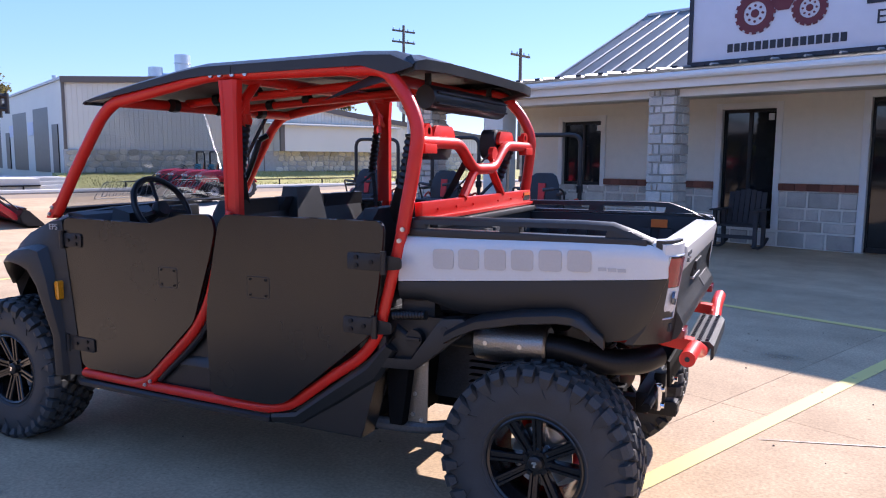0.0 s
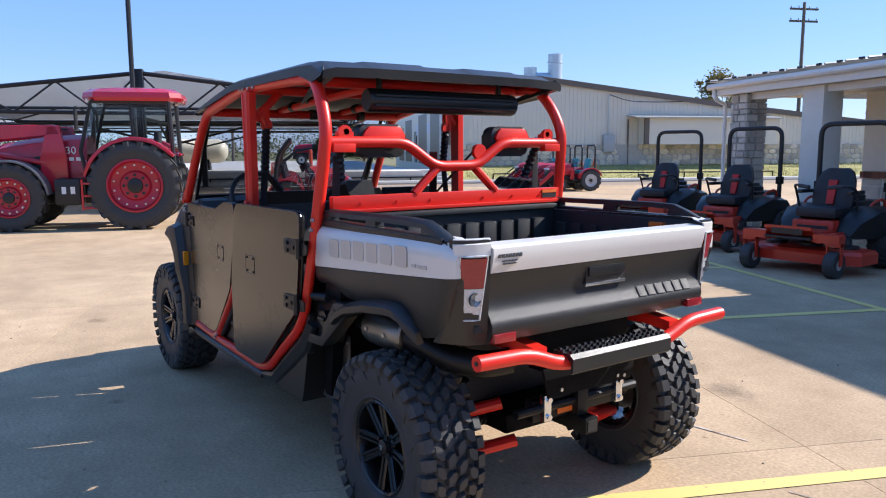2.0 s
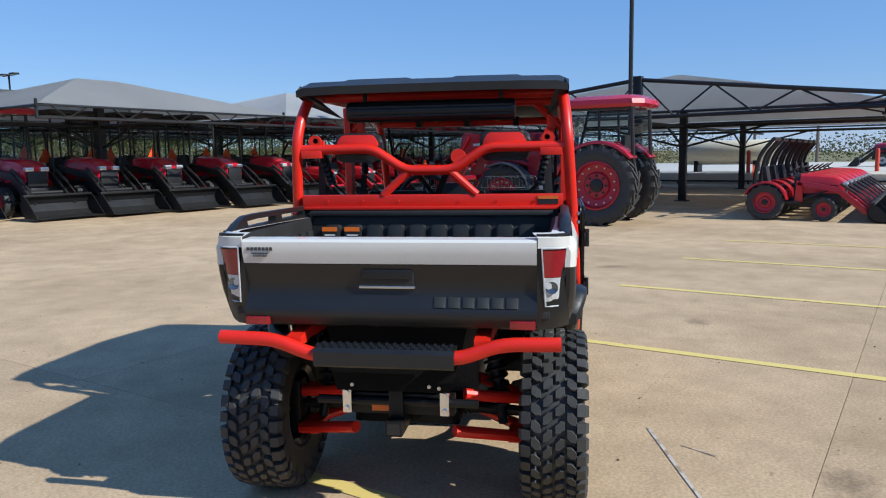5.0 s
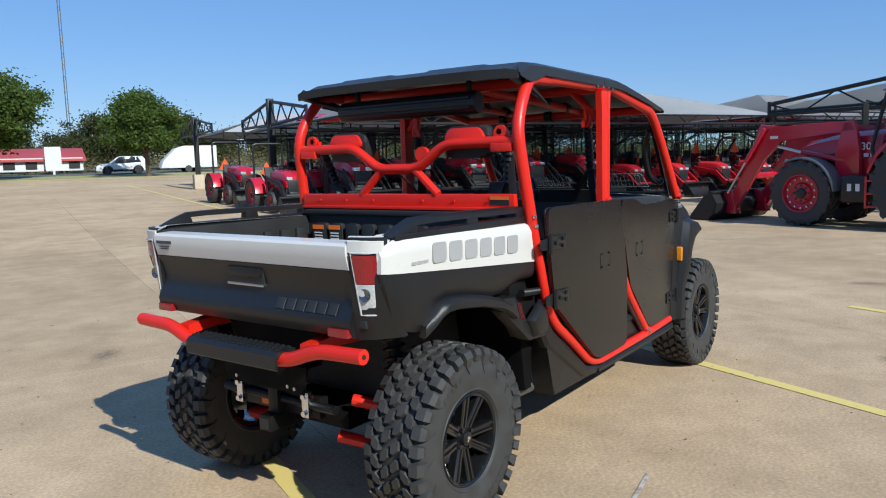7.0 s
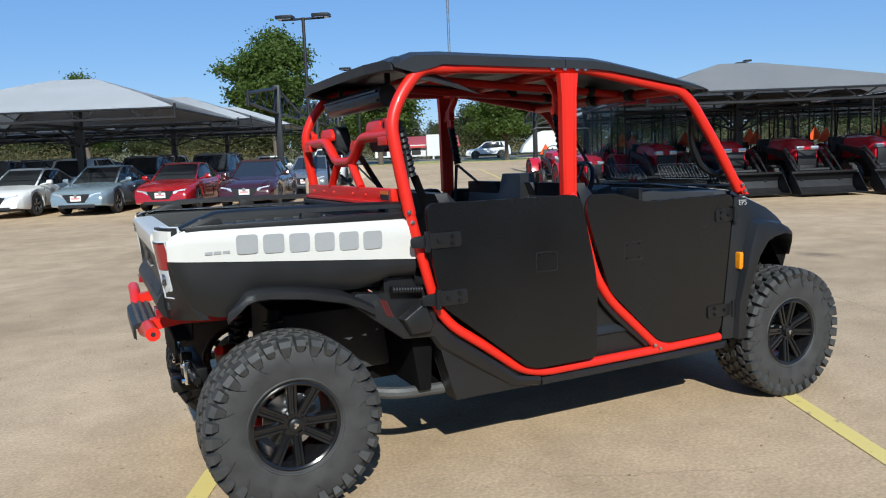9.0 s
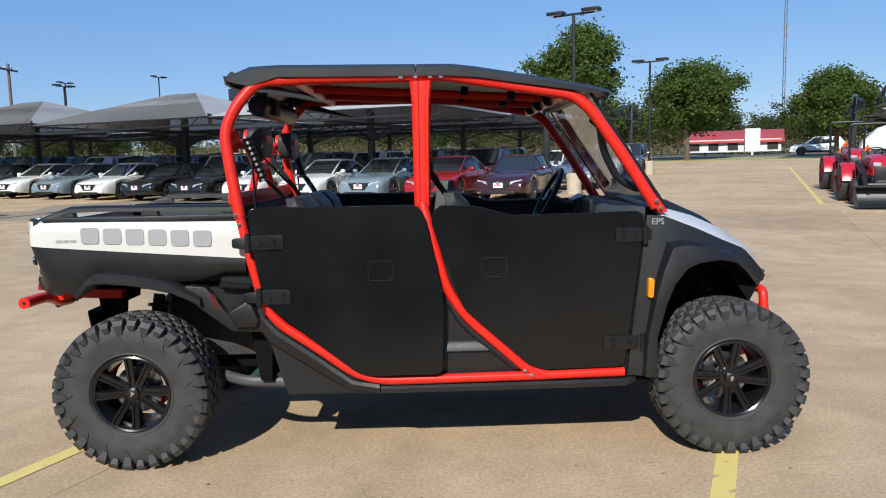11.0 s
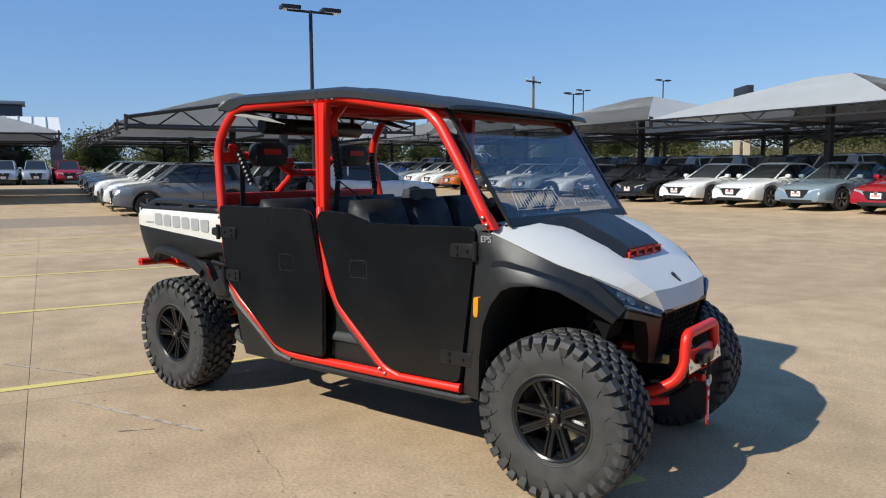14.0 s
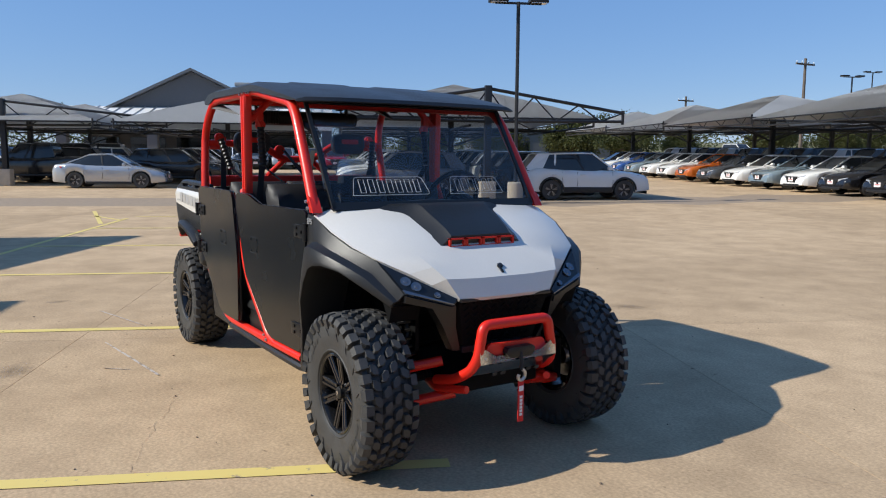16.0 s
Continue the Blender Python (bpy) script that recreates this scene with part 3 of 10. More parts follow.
lathe(bm, [(0.0, 0.03), (0.05, 0.028), (0.055, -0.03), (0.0, -0.03)], 20)
disc_me = mesh_of("brake_disc", bm, STEEL)
bm = B()
box(bm, -0.045, 0.045, -0.03, 0.035, 0.06, 0.13, 0.01)
caliper_me = mesh_of("brake_caliper", bm, STEEL)

SPIN = {(1, 1): 5, (1, -1): 10, (-1, 1): 15, (-1, -1): -15}
for ex in (1, -1):
    for sy in (1, -1):
        hub = new("wheel", rim_me)
        hub.parent = utv
        hub.matrix_local = Matrix.Translation((ex * WB, sy * TRACK, RT - 0.005)) @ Matrix.Rotation(0 if sy > 0 else math.pi, 4, "Z") @ Matrix.Rotation(radians(SPIN[ex, sy]), 4, "Y") @ Matrix.Diagonal((0.955, 0.94, 0.955, 1))
        for nm, me, lb in (("tyre", tyre_me, "chunky black all-terrain tyre"), ("centre_cap", cap_me, ""), ("brake_disc", disc_me, "steel brake disc"), ("brake_caliper", caliper_me, ""), ("cap_emblem", emblem_me, ""), *(("spoke", sp, "") for sp in spoke_meshes)):
            o = new(nm, me)
            o.parent = hub
            if nm == "tyre":
                o.matrix_local = Matrix.Diagonal((1 / 0.955, 1, 1 / 0.955, 1))
            if lb:
                tagged(o, lb)
        tagged(hub, "matt black alloy wheel with paired spokes")

# ---- red frame ----
def both(fn):
    for sy in (1, -1):
        fn(sy)


def frame_side(sy):
    bm = B()
    tube(bm, [(-0.60, sy * 0.665, 1.868), (-0.80, sy * 0.672, 1.862), (-0.905, sy * 0.69, 1.745), (-0.960, sy * 0.70, 1.625), (-0.938, sy * 0.712, 1.45), (-0.90, sy * 0.728, 1.22)],
         0.028, 14, radius=0.065)
    part("c_pillar", bm, RED, utv)
    bm = B()
    tube(bm, [(-0.90, sy * 0.728, 1.225), (-0.852, sy * 0.744, 1.0), (-0.80, sy * 0.750, 0.795), (-0.725, sy * 0.752, 0.702), (-0.565, sy * 0.752, 0.592), (-0.37, sy * 0.750, 0.447), (-0.24, sy * 0.748, 0.414), (0.46, sy * 0.734, 0.415), (0.94, sy * 0.710, 0.416)],
         0.0235, 14, radius=0.08)
    part("sill_tube", bm, RED, utv)
    bm = B()
    # B pillar: pressed channel, flat outside, with the lower part swept ahead
    rows = []
    for x, z, w in ((-0.025, 1.845, 0.052), (-0.027, 1.74, 0.043), (-0.030, 1.50, 0.040), (-0.032, 1.25, 0.038)):
        rows.append([(x - w, sy * 0.665, z), (x - w, sy * 0.700, z), (x - w * 0.72, sy * 0.712, z), (x - w * 0.3, sy * 0.712, z), (x - w * 0.2, sy * 0.706, z), (x + w * 0.45, sy * 0.706, z),
                     (x + w * 0.55, sy * 0.712, z), (x + w * 0.8, sy * 0.712, z), (x + w, sy * 0.700, z), (x + w, sy * 0.665, z)])
    loft(bm, rows)
    part("b_pillar", bm, RED, utv)
    bm = B()
    tube(bm, [(-0.033, sy * 0.708, 1.27), (-0.002, sy * 0.732, 1.155), (0.074, sy * 0.745, 0.857), (0.165, sy * 0.744, 0.718), (0.371, sy * 0.736, 0.530), (0.468, sy * 0.733, 0.442), (0.56, sy * 0.729, 0.416)],
         0.0245, 14, radius=0.10)
    part("b_pillar_foot", bm, RED, utv)
    bm = B()
    tube(bm, [(-0.02, sy * 0.665, 1.874), (0.10, sy * 0.665, 1.872), (0.70, sy * 0.665, 1.770), (0.785, sy * 0.67, 1.70), (0.94, sy * 0.685, 1.475), (1.095, sy * 0.70, 1.225)], 0.028, 14, radius=0.10)
    part("a_pillar", bm, RED, utv)
    bm = B()
    rows = [[(x, sy * y, z) for x, y, z in ((1.05 + d, 0.675, 1.295 - d * 0.5), (1.05 + d, 0.724, 1.295 - d * 0.5), (1.10 + d, 0.726, 1.20), (1.10 + d, 0.675, 1.20))] for d in (0.0, 0.045)]
    loft(bm, rows)
    part("a_pillar_foot", bm, RED, utv)
    bm = B()
    tube(bm, [(-0.62, sy * 0.665, 1.873), (-0.02, sy * 0.665, 1.874)], 0.031, 14)
    part("roof_rail", bm, RED, utv)
    bm = B()
    for x, z in ((-0.915, 1.235), (-0.90, 1.19), (-0.035, 1.20), (-0.028, 1.165), (1.085, 1.255), (1.105, 1.222), (0.445, 0.447), (0.48, 0.425)):
        y = 0.752 if x < -0.8 else 0.756 if z < 0.5 else 0.735
        disc(bm, (x, sy * y, z), 0.0095, sy * 0.007, (0, 1, 0), 12)
        disc(bm, (x, sy * (y + 0.006), z), 0.006, sy * 0.006, (0, 1, 0), 6)
    for x in (-0.80, -0.12, -0.05, 0.02, 0.07):
        disc(bm, (x, sy * 0.692, 1.868), 0.011, sy * 0.010, (0, 1, 0), 10)
    tagged(part("frame_bolts", bm, STEEL, utv, "bright steel bolts"), kind="stuff")
    bm = B()
    # diagonal brace at the top of the B pillar
    tube(bm, [(-0.03, sy * 0.66, 1.70), (-0.03, sy * 0.50, 1.86)], 0.022, 10)
    box(bm, -0.05, -0.01, sy * 0.60 - 0.02, sy * 0.60 + 0.02, 1.70, 1.77, 0.006)
    part("pillar_brace", bm, RED, utv)


both(frame_side)
for x, z in ((-0.62, 1.865), (-0.03, 1.862), (0.66, 1.772)):
    bm = B()
    tube(bm, [(x, -0.665, z), (x, 0.665, z)], 0.027, 12)
    part("roof_cross_bar", bm, RED, utv)
for y in (-0.22, 0.22):
    bm = B()
    tube(bm, [(-0.62, y, 1.865), (0.66, y, 1.79)], 0.022, 10)
    part("roof_spine_bar", bm, RED, utv)
bm = B()
tube(bm, [(-0.945, 0.69, 1.575), (-0.95, 0.295, 1.575), (-0.95, 0.125, 1.462), (-0.95, -0.125, 1.462), (-0.95, -0.295, 1.575), (-0.945, -0.69, 1.575)], 0.0255, 14, radius=0.055)
for sy in (1, -1):
    tube(bm, [(-0.95, sy * 0.10, 1.465), (-0.95, sy * 0.245, 1.335)], 0.021, 10)
part("rear_guard_bar", bm, RED, utv)
bm = B()
box(bm, -0.965, -0.93, -0.68, 0.68, 1.275, 1.338, 0.006)
box(bm, -0.985, -0.93, -0.68, 0.68, 1.262, 1.278, 0.003)
part("rear_guard_panel", bm, RED, utv)
for sy in (1, -1):
    bm = B()
    box(bm, -0.975, -0.93, sy * 0.62 - 0.055, sy * 0.62 + 0.055, 1.53, 1.568, 0.004)
    part("guard_bracket", bm, RED, utv)
    bm = B()
    lathe(bm, [(0.0, -0.010), (0.034, -0.010), (0.034, 0.010), (0.0, 0.010)], 20, Matrix.Translation((-0.945, sy * 0.605, 1.615)) @ Matrix.Rotation(math.pi / 2, 4, "Z"))
    box(bm, -0.947, -0.923, sy * 0.60 - 0.04, sy * 0.60 + 0.04, 1.575, 1.62)
    disc(bm, (-0.955, sy * 0.60, 1.62), 0.014, 0.04, (1, 0, 0), 10)
    part("belt_anchor", bm, RED, utv)
    for i in range(3):
        bm = B()
        disc(bm, (-0.972, sy * (0.16 + i * 0.19), 1.305), 0.006, 0.01, (1, 0, 0), 8)
        part("guard_rivet", bm, RED, utv)
bm = B()
lathe(bm, [(0.0, -0.012), (0.038, -0.012), (0.038, 0.012), (0.0, 0.012)], 20, Matrix.Translation((-0.94, -0.15, 1.53)) @ Matrix.Rotation(math.pi / 2, 4, "Z"))
part("belt_anchor", bm, RED, utv)
bm = B()
box(bm, -0.969, -0.9655, -0.655, -0.555, 1.286, 1.328)
lab = part("warning_label", bm, INK, utv, "small black and orange warning label")
bm = B()
box(bm, -0.971, -0.9693, -0.655, -0.555, 1.312, 1.328)
part("label_band", bm, ORANGE, lab)

# ---- roof ----
ROOF = [(-0.982, 1.852), (-0.990, 1.893), (-0.945, 1.890), (-0.835, 1.932), (-0.70, 1.938), (-0.05, 1.929), (0.12, 1.927), (0.24, 1.912), (0.50, 1.868), (0.82, 1.808), (0.905, 1.788), (0.915, 1.768)]


def shell(bm, rows, thick):
    """A moulded skin over a grid of points, thickened square to itself."""
    vs = [[bm.verts.new(p) for p in row] for row in rows]
    for a, b in zip(vs, vs[1:]):
        for i in range(len(a) - 1):
            bm.faces.new((a[i], a[i + 1], b[i + 1], b[i]))
    bmesh.ops.recalc_face_normals(bm, faces=bm.faces)
    if sum(f.normal.z for f in bm.faces) < 0:
        bmesh.ops.reverse_faces(bm, faces=list(bm.faces))
    bmesh.ops.solidify(bm, geom=list(bm.faces), thickness=thick)


def roof_rows(lo, hi):
    """Cross-sections of the moulded roof: side skirt, chamfer, and two shallow swages on top."""
    rows = []
    for i, (x, z) in list(enumerate(ROOF))[lo:hi]:
        tail, nose = i < 2, i > 9
        w = 0.700 if tail or nose else 0.706
        drop = (0.004, 0.012, 0.030, 0.095, 0.062, 0.060, 0.060, 0.055, 0.050, 0.035, 0.014, 0.004)[i]
        sw = (0.045, 0.05, 0.012, 0, 0, 0, 0, 0, 0, -0.012, -0.05, -0.05)[i]
        lift = 0.0 if tail or nose else 0.007
        half = [(x + sw, w, z - drop), (x + sw * 0.8, w, z - min(drop, 0.022) * 0.95), (x + sw * 0.5, w - 0.050, z), (x, 0.47, z + 0.003), (x, 0.445, z + 0.003 + lift), (x, 0.13, z + 0.005 + lift), (x, 0.105, z + 0.005)]
        rows.append([(p, -q, r) for p, q, r in half] + [(p, q, r) for p, q, r in reversed(half)])
    return rows


bm = B()
shell(bm, roof_rows(0, 6), 0.014)
part("rear_roof_panel", bm, ROOFSKIN, utv, "black moulded plastic roof panel", 30)
rf = [[(x + (0.004 if i == 0 else 0), y, z) for x, y, z in row] for i, row in enumerate(roof_rows(5, 12))]
bm = B()
shell(bm, rf, 0.014)
part("front_roof_panel", bm, ROOFSKIN, utv, "black moulded plastic roof panel", 30)

# ---- doors ----
def door(sy, name, outline, plate_x, plate_z, hinges, ahead):
    """A half door; the rear one stands proud of the frame, the front one closes in towards the nose."""
    def lean(b):
        for v in b.verts:
            v.co.y += sy * (0.026 if ahead else 0.012 - 0.056 * (v.co.x - 0.03))
        return b

    bm = B()
    slab(bm, bend2(outline, 0.035), sy * 0.749, sy * 0.764, 0.004)
    d = part(name, lean(bm), DOORSKIN, utv, "flat satin black half door", 0)
    # reinforcing edge behind
    bm = B()
    loop = bend2(shrink(outline, 0.012), 0.03)
    tube(bm, [(x, sy * 0.742, z) for x, z in loop + loop[:1]], 0.010, 6)
    part("door_seal", lean(bm), PLASTIC_SMOOTH, d)
    bm = B()
    w, h = 0.118, 0.092
    slab(bm, bend2([(plate_x, plate_z), (plate_x + w, plate_z), (plate_x + w, plate_z - h), (plate_x, plate_z - h)], 0.012), sy * 0.7635, sy * 0.7648)
    lp = part("latch_plate", lean(bm), DOORSKIN, d)
    bm = B()
    edge = bend2([(plate_x, plate_z), (plate_x + w, plate_z), (plate_x + w, plate_z - h), (plate_x, plate_z - h)], 0.012)
    tube(bm, [(x, sy * 0.7646, z) for x, z in edge + edge[:1]], 0.0013, 4)
    part("plate_gap", lean(bm), INK, lp)
    for dx, dz in ((0.018, 0.012), (w - 0.018, 0.012), (0.018, h - 0.012), (w - 0.018, h - 0.012)):
        bm = B()
        disc(bm, (plate_x + dx, sy * 0.7645, plate_z - dz), 0.0055, sy * 0.004, (0, 1, 0), 8)
        part("screw", lean(bm), DARKSTEEL, lp)
    bm = B()
    for (x0, z0), (x1, z1) in zip(outline, outline[1:] + outline[:1]):
        ln = math.hypot(x1 - x0, z1 - z0)
        if ln > 0.25:
            for k in range(int(ln / 0.12)):
                t = (k + 0.5) / int(ln / 0.12)
                cx, cz = x0 + (x1 - x0) * t, z0 + (z1 - z0) * t
                ux, uz = (x1 - x0) / ln, (z1 - z0) / ln
                tube(bm, [(cx - ux * 0.02, sy * 0.752, cz - uz * 0.02), (cx + ux * 0.02, sy * 0.752, cz + uz * 0.02)], 0.0035, 5)
    tagged(part("edge_clips", lean(bm), DARKSTEEL, d), kind="stuff")
    for hx, hz, ln in hinges:
        bm = B()
        s = 1 if ahead else -1
        slab(bm, bend2([(hx, hz + 0.034), (hx + s * ln, hz + 0.034), (hx + s * ln, hz - 0.034), (hx, hz - 0.034)] if s > 0 else [(hx - ln, hz + 0.034), (hx, hz + 0.034), (hx, hz - 0.034), (hx - ln, hz - 0.034)], 0.012),
             sy * 0.764, sy * 0.771, 0.002)
        kn = hx + (0.012 if not ahead else -0.012)
        tube(bm, [(kn, sy * 0.774, hz - 0.045), (kn, sy * 0.774, hz + 0.045)], 0.013, 10)
        slab(bm, bend2([(kn - 0.075, hz + 0.022), (kn, hz + 0.03), (kn, hz - 0.03), (kn - 0.075, hz - 0.022)] if ahead else [(kn, hz + 0.03), (kn + 0.075, hz + 0.022), (kn + 0.075, hz - 0.022), (kn, hz - 0.03)], 0.012), sy * 0.761, sy * 0.768, 0.002)
        hg = part("hinge", lean(bm), PLASTIC_SMOOTH, d, "black steel strap hinge")
        bm = B()
        for k in (0.28, 0.72):
            for dz in ((-0.017, 0.017) if k > 0.5 else (0,)):
                disc(bm, (hx + s * ln * k, sy * 0.771, hz + dz), 0.0095, sy * 0.007, (0, 1, 0), 8)
        tagged(part("hinge_bolts", lean(bm), DARKSTEEL, hg), kind="stuff")
    return d


def shrink(pts, d):
    cx, cz = sum(p[0] for p in pts) / len(pts), sum(p[1] for p in pts) / len(pts)
    return [(x + (cx - x) / max(1e-6, math.hypot(cx - x, cz - z)) * d, z + (cz - z) / max(1e-6, math.hypot(cx - x, cz - z)) * d) for x, z in pts]


def bend2(pts, r, steps=4):
    """Rounds every corner of a closed outline."""
    n, out = len(pts), []
    for i in range(n):
        p, a, b = Vector((*pts[i], 0)), Vector((*pts[i - 1], 0)), Vector((*pts[(i + 1) % n], 0))
        da, db = a - p, b - p
        q = min(r, da.length * 0.4, db.length * 0.4)
        p0, p1 = p + da.normalized() * q, p + db.normalized() * q
        for k in range(steps + 1):
            t = k / steps
            v = p0 * (1 - t) ** 2 + p * 2 * t * (1 - t) + p1 * t * t
            out.append((v.x, v.y))
    return out


REAR_DOOR = [(-0.848, 1.267), (-0.056, 1.264), (-0.025, 1.221), (0.045, 0.90), (0.057, 0.789), (0.046, 0.450), (-0.290, 0.448), (-0.362, 0.466), (-0.790, 0.812), (-0.824, 1.0), (-0.846, 1.188)]
FRONT_DOOR = [(0.006, 1.192), (0.028, 1.258), (0.209, 1.254), (0.395, 1.204), (1.033, 1.204), (1.025, 1.085), (0.938, 0.446), (0.532, 0.447), (0.463, 0.477), (0.153, 0.764), (0.038, 1.082)]
for sy in (1, -1):
    door(sy, "rear_door", REAR_DOOR, -0.295, 1.005, [(-0.842, 1.105, 0.155), (-0.80, 0.845, 0.135)], True)
    door(sy, "front_door", FRONT_DOOR, 0.245, 1.005, [(1.025, 1.095, 0.13), (1.015, 0.568, 0.18)], False)


# ---- cargo bed ----
def lerp_at(table, x):
    for (x0, v0), (x1, v1) in zip(table, table[1:]):
        if min(x0, x1) <= x <= max(x0, x1):
            t = 0 if x0 == x1 else (x - x0) / (x1 - x0)
            return v0 + (v1 - v0) * t
    return table[0][1] if abs(x - table[0][0]) < abs(x - table[-1][0]) else table[-1][1]


BED_LINE = [(-0.885, 0.735), (-1.0, 0.736), (-1.15, 0.737), (-1.3, 0.738), (-1.45, 0.738), (-1.58, 0.737), (-1.64, 0.736), (-1.70, 0.735), (-1.78, 0.734), (-1.85, 0.731), (-1.89, 0.724), (-1.912, 0.708)]
BAND_LOW = [(-0.885, 1.027), (-1.80, 1.098), (-1.912, 1.107)]
BAND_TOP = [(-0.885, 1.216), (-1.845, 1.236), (-1.912, 1.212)]
LOW_EDGE = [(-0.885, 0.95), (-1.0, 0.955), (-1.10, 0.93), (-1.2, 0.905), (-1.3, 0.92), (-1.45, 0.945), (-1.58, 0.955), (-1.64, 0.91), (-1.70, 0.862), (-1.78, 0.866), (-1.85, 0.878), (-1.912, 0.892)]


def tuck(x, z):
    """The tail end of the bed leans forward towards its foot."""
    return x + max(0.0, 1.107 - z) * 0.34 * min(1.0, max(0.0, (-x - 1.62) / 0.27))


def bed_side(sy):
    bm = B()
    rows = []
    for x, y in BED_LINE:
        zt, zb = lerp_at(BAND_TOP, x), lerp_at(BAND_LOW, x)
        rows.append([(x, sy * (y - 0.075), zt + 0.004), (x, sy * (y - 0.045), zt), (x, sy * (y - 0.012), zt - 0.022), (x, sy * y, zt - 0.045), (x, sy * y, (zt + zb) / 2), (x, sy * (y - 0.002), zb)])
    sheet(bm, rows, 0.02, (0, -sy, 0))
    pn = part("bed_side_panel", bm, WHITE, utv, "glossy white bed side panel", 40)
    bm = B()
    rows = []
    for x, y in BED_LINE:
        zb, zl = lerp_at(BAND_LOW, x) - 0.003, lerp_at(LOW_EDGE, x)
        prof = ((0.004, 1.0), (0.002, 0.75), (0.003, 0.5), (0.010, 0.22), (0.028, 0.0))
        rows.append([(tuck(x, zb * k + zl * (1 - k)), sy * (y - d), zb * k + zl * (1 - k)) for d, k in prof] + [(tuck(x, zl), sy * (y - 0.10), zl + 0.006)])
    sheet(bm, rows, 0.015, (0, -sy, 0))
    part("bed_lower_panel", bm, PLASTIC, utv, "", 40)
    # plain grey bars stand for the maker's word on the white band
    bm = B()
    for i in range(6):
        x = -1.655 + i * 0.106
        zc = lerp_at(BAND_LOW, x) * 0.48 + lerp_at(BAND_TOP, x) * 0.52 - 0.008
        slab(bm, bend2([(x, zc + 0.038), (x + 0.086, zc + 0.037), (x + 0.084, zc - 0.040), (x, zc - 0.039)], 0.016), sy * 0.7375, sy * 0.7405)
    o = part("side_decal", bm, SILVERTEXT, pn, "grey maker's bars on the white panel")
    tagged(o, kind="stuff")
    bm = B()
    for i in range(3):
        x = -1.775 + i * 0.034
        slab(bm, [(x, 1.135), (x + 0.028, 1.134), (x + 0.026, 1.122), (x - 0.002, 1.123)], sy * 0.7345, sy * 0.7362)
    tagged(part("model_decal", bm, SILVERTEXT, pn), kind="stuff")
    # wheel arch flare
    bm = B()
    rows = []
    for x, z, w in ((-1.705, 0.872, 0.0), (-1.668, 0.908, 0.02), (-1.632, 0.945, 0.035), (-1.595, 0.958, 0.042), (-1.545, 0.960, 0.046), (-1.394, 0.943, 0.05), (-1.236, 0.908, 0.05), (-1.159, 0.873, 0.048), (-1.10, 0.838, 0.04)):
        rows.append([(x, sy * 0.715, z + 0.016), (x, sy * (0.735 + w * 0.55), z + 0.010), (x, sy * (0.735 + w), z - 0.004), (x, sy * (0.735 + w), z - 0.030), (x, sy * (0.722 + w), z - 0.036), (x, sy * 0.70, z - 0.030)])
    loft(bm, rows)
    part("rear_arch_flare", bm, PLASTIC, utv, "", 40)
    # intake shroud between bed and door
    bm = B()
    # a moulded pocket: outer rim with a recessed floor
    slab(bm, [(-0.800, 0.800), (-0.800, 0.667), (-0.962, 0.676), (-1.182, 0.846), (-1.196, 0.885), (-1.166, 0.903), (-1.082, 0.894), (-1.052, 0.862), (-1.040, 0.842), (-0.952, 0.712), (-0.838, 0.706), (-0.842, 0.800)], sy * 0.68, sy * 0.748, 0.006)
    slab(bm, [(-1.10, 0.885), (-0.79, 0.885), (-0.79, 0.672), (-0.955, 0.680)], sy * 0.64, sy * 0.700)
    slab(bm, [(-1.02, 0.945), (-0.885, 0.945), (-0.86, 0.86), (-1.02, 0.86)], sy * 0.60, sy * 0.68)
    sh = part("intake_shroud", bm, PLASTIC, utv, "", 30)
    bm = B()
    foot = [(-0.985, 0.772), (-0.862, 0.850), (-0.815, 0.735), (-0.835, 0.690), (-0.935, 0.686)]
    cx, cz = -0.892, 0.752
    loft(bm, [[(cx + (x - cx) * k, sy * y, cz + (z - cz) * k) for x, z in foot] for k, y in (((1.0, 0.698), (0.97, 0.704), (0.80, 0.716), (0.74, 0.717)) if sy > 0 else ((1.0, 0.740), (0.97, 0.755), (0.80, 0.776), (0.74, 0.778)))])
    part("shroud_cover", bm, PLASTIC, sh)
    bm = B()
    disc(bm, (-1.092, sy * 0.742, 0.852), 0.015, sy * 0.008, (0, 1, 0), 12)
    part("shroud_hole", bm, INK, sh)
    if sy < 0:
        bm = B()
        for i in range(3):
            slab(bm, [(-1.070 + i * 0.012, 0.868 - i * 0.004), (-1.063 + i * 0.012, 0.868 - i * 0.004), (-1.032 + i * 0.012, 0.79 - i * 0.004), (-1.039 + i * 0.012, 0.79 - i * 0.004)], sy * 0.745, sy * 0.7505)
        tagged(part("red_vent_marks", bm, VENTRED, sh), kind="stuff")
    bm = B()
    rr = []
    pts = []
    for k in range(23):
        pts.append((-1.01 + k * 0.0066, sy * 0.735, 0.900 - k * 0.0006))
        rr.append(0.0145 if k % 2 else 0.0185)
    tube(bm, pts, rr, 12)
    part("corrugated_hose", bm, PLASTIC_SMOOTH, utv, "black corrugated hose")
    # grab rail along the top of the bed
    bm = B()
    y = 0.685
    rows = []
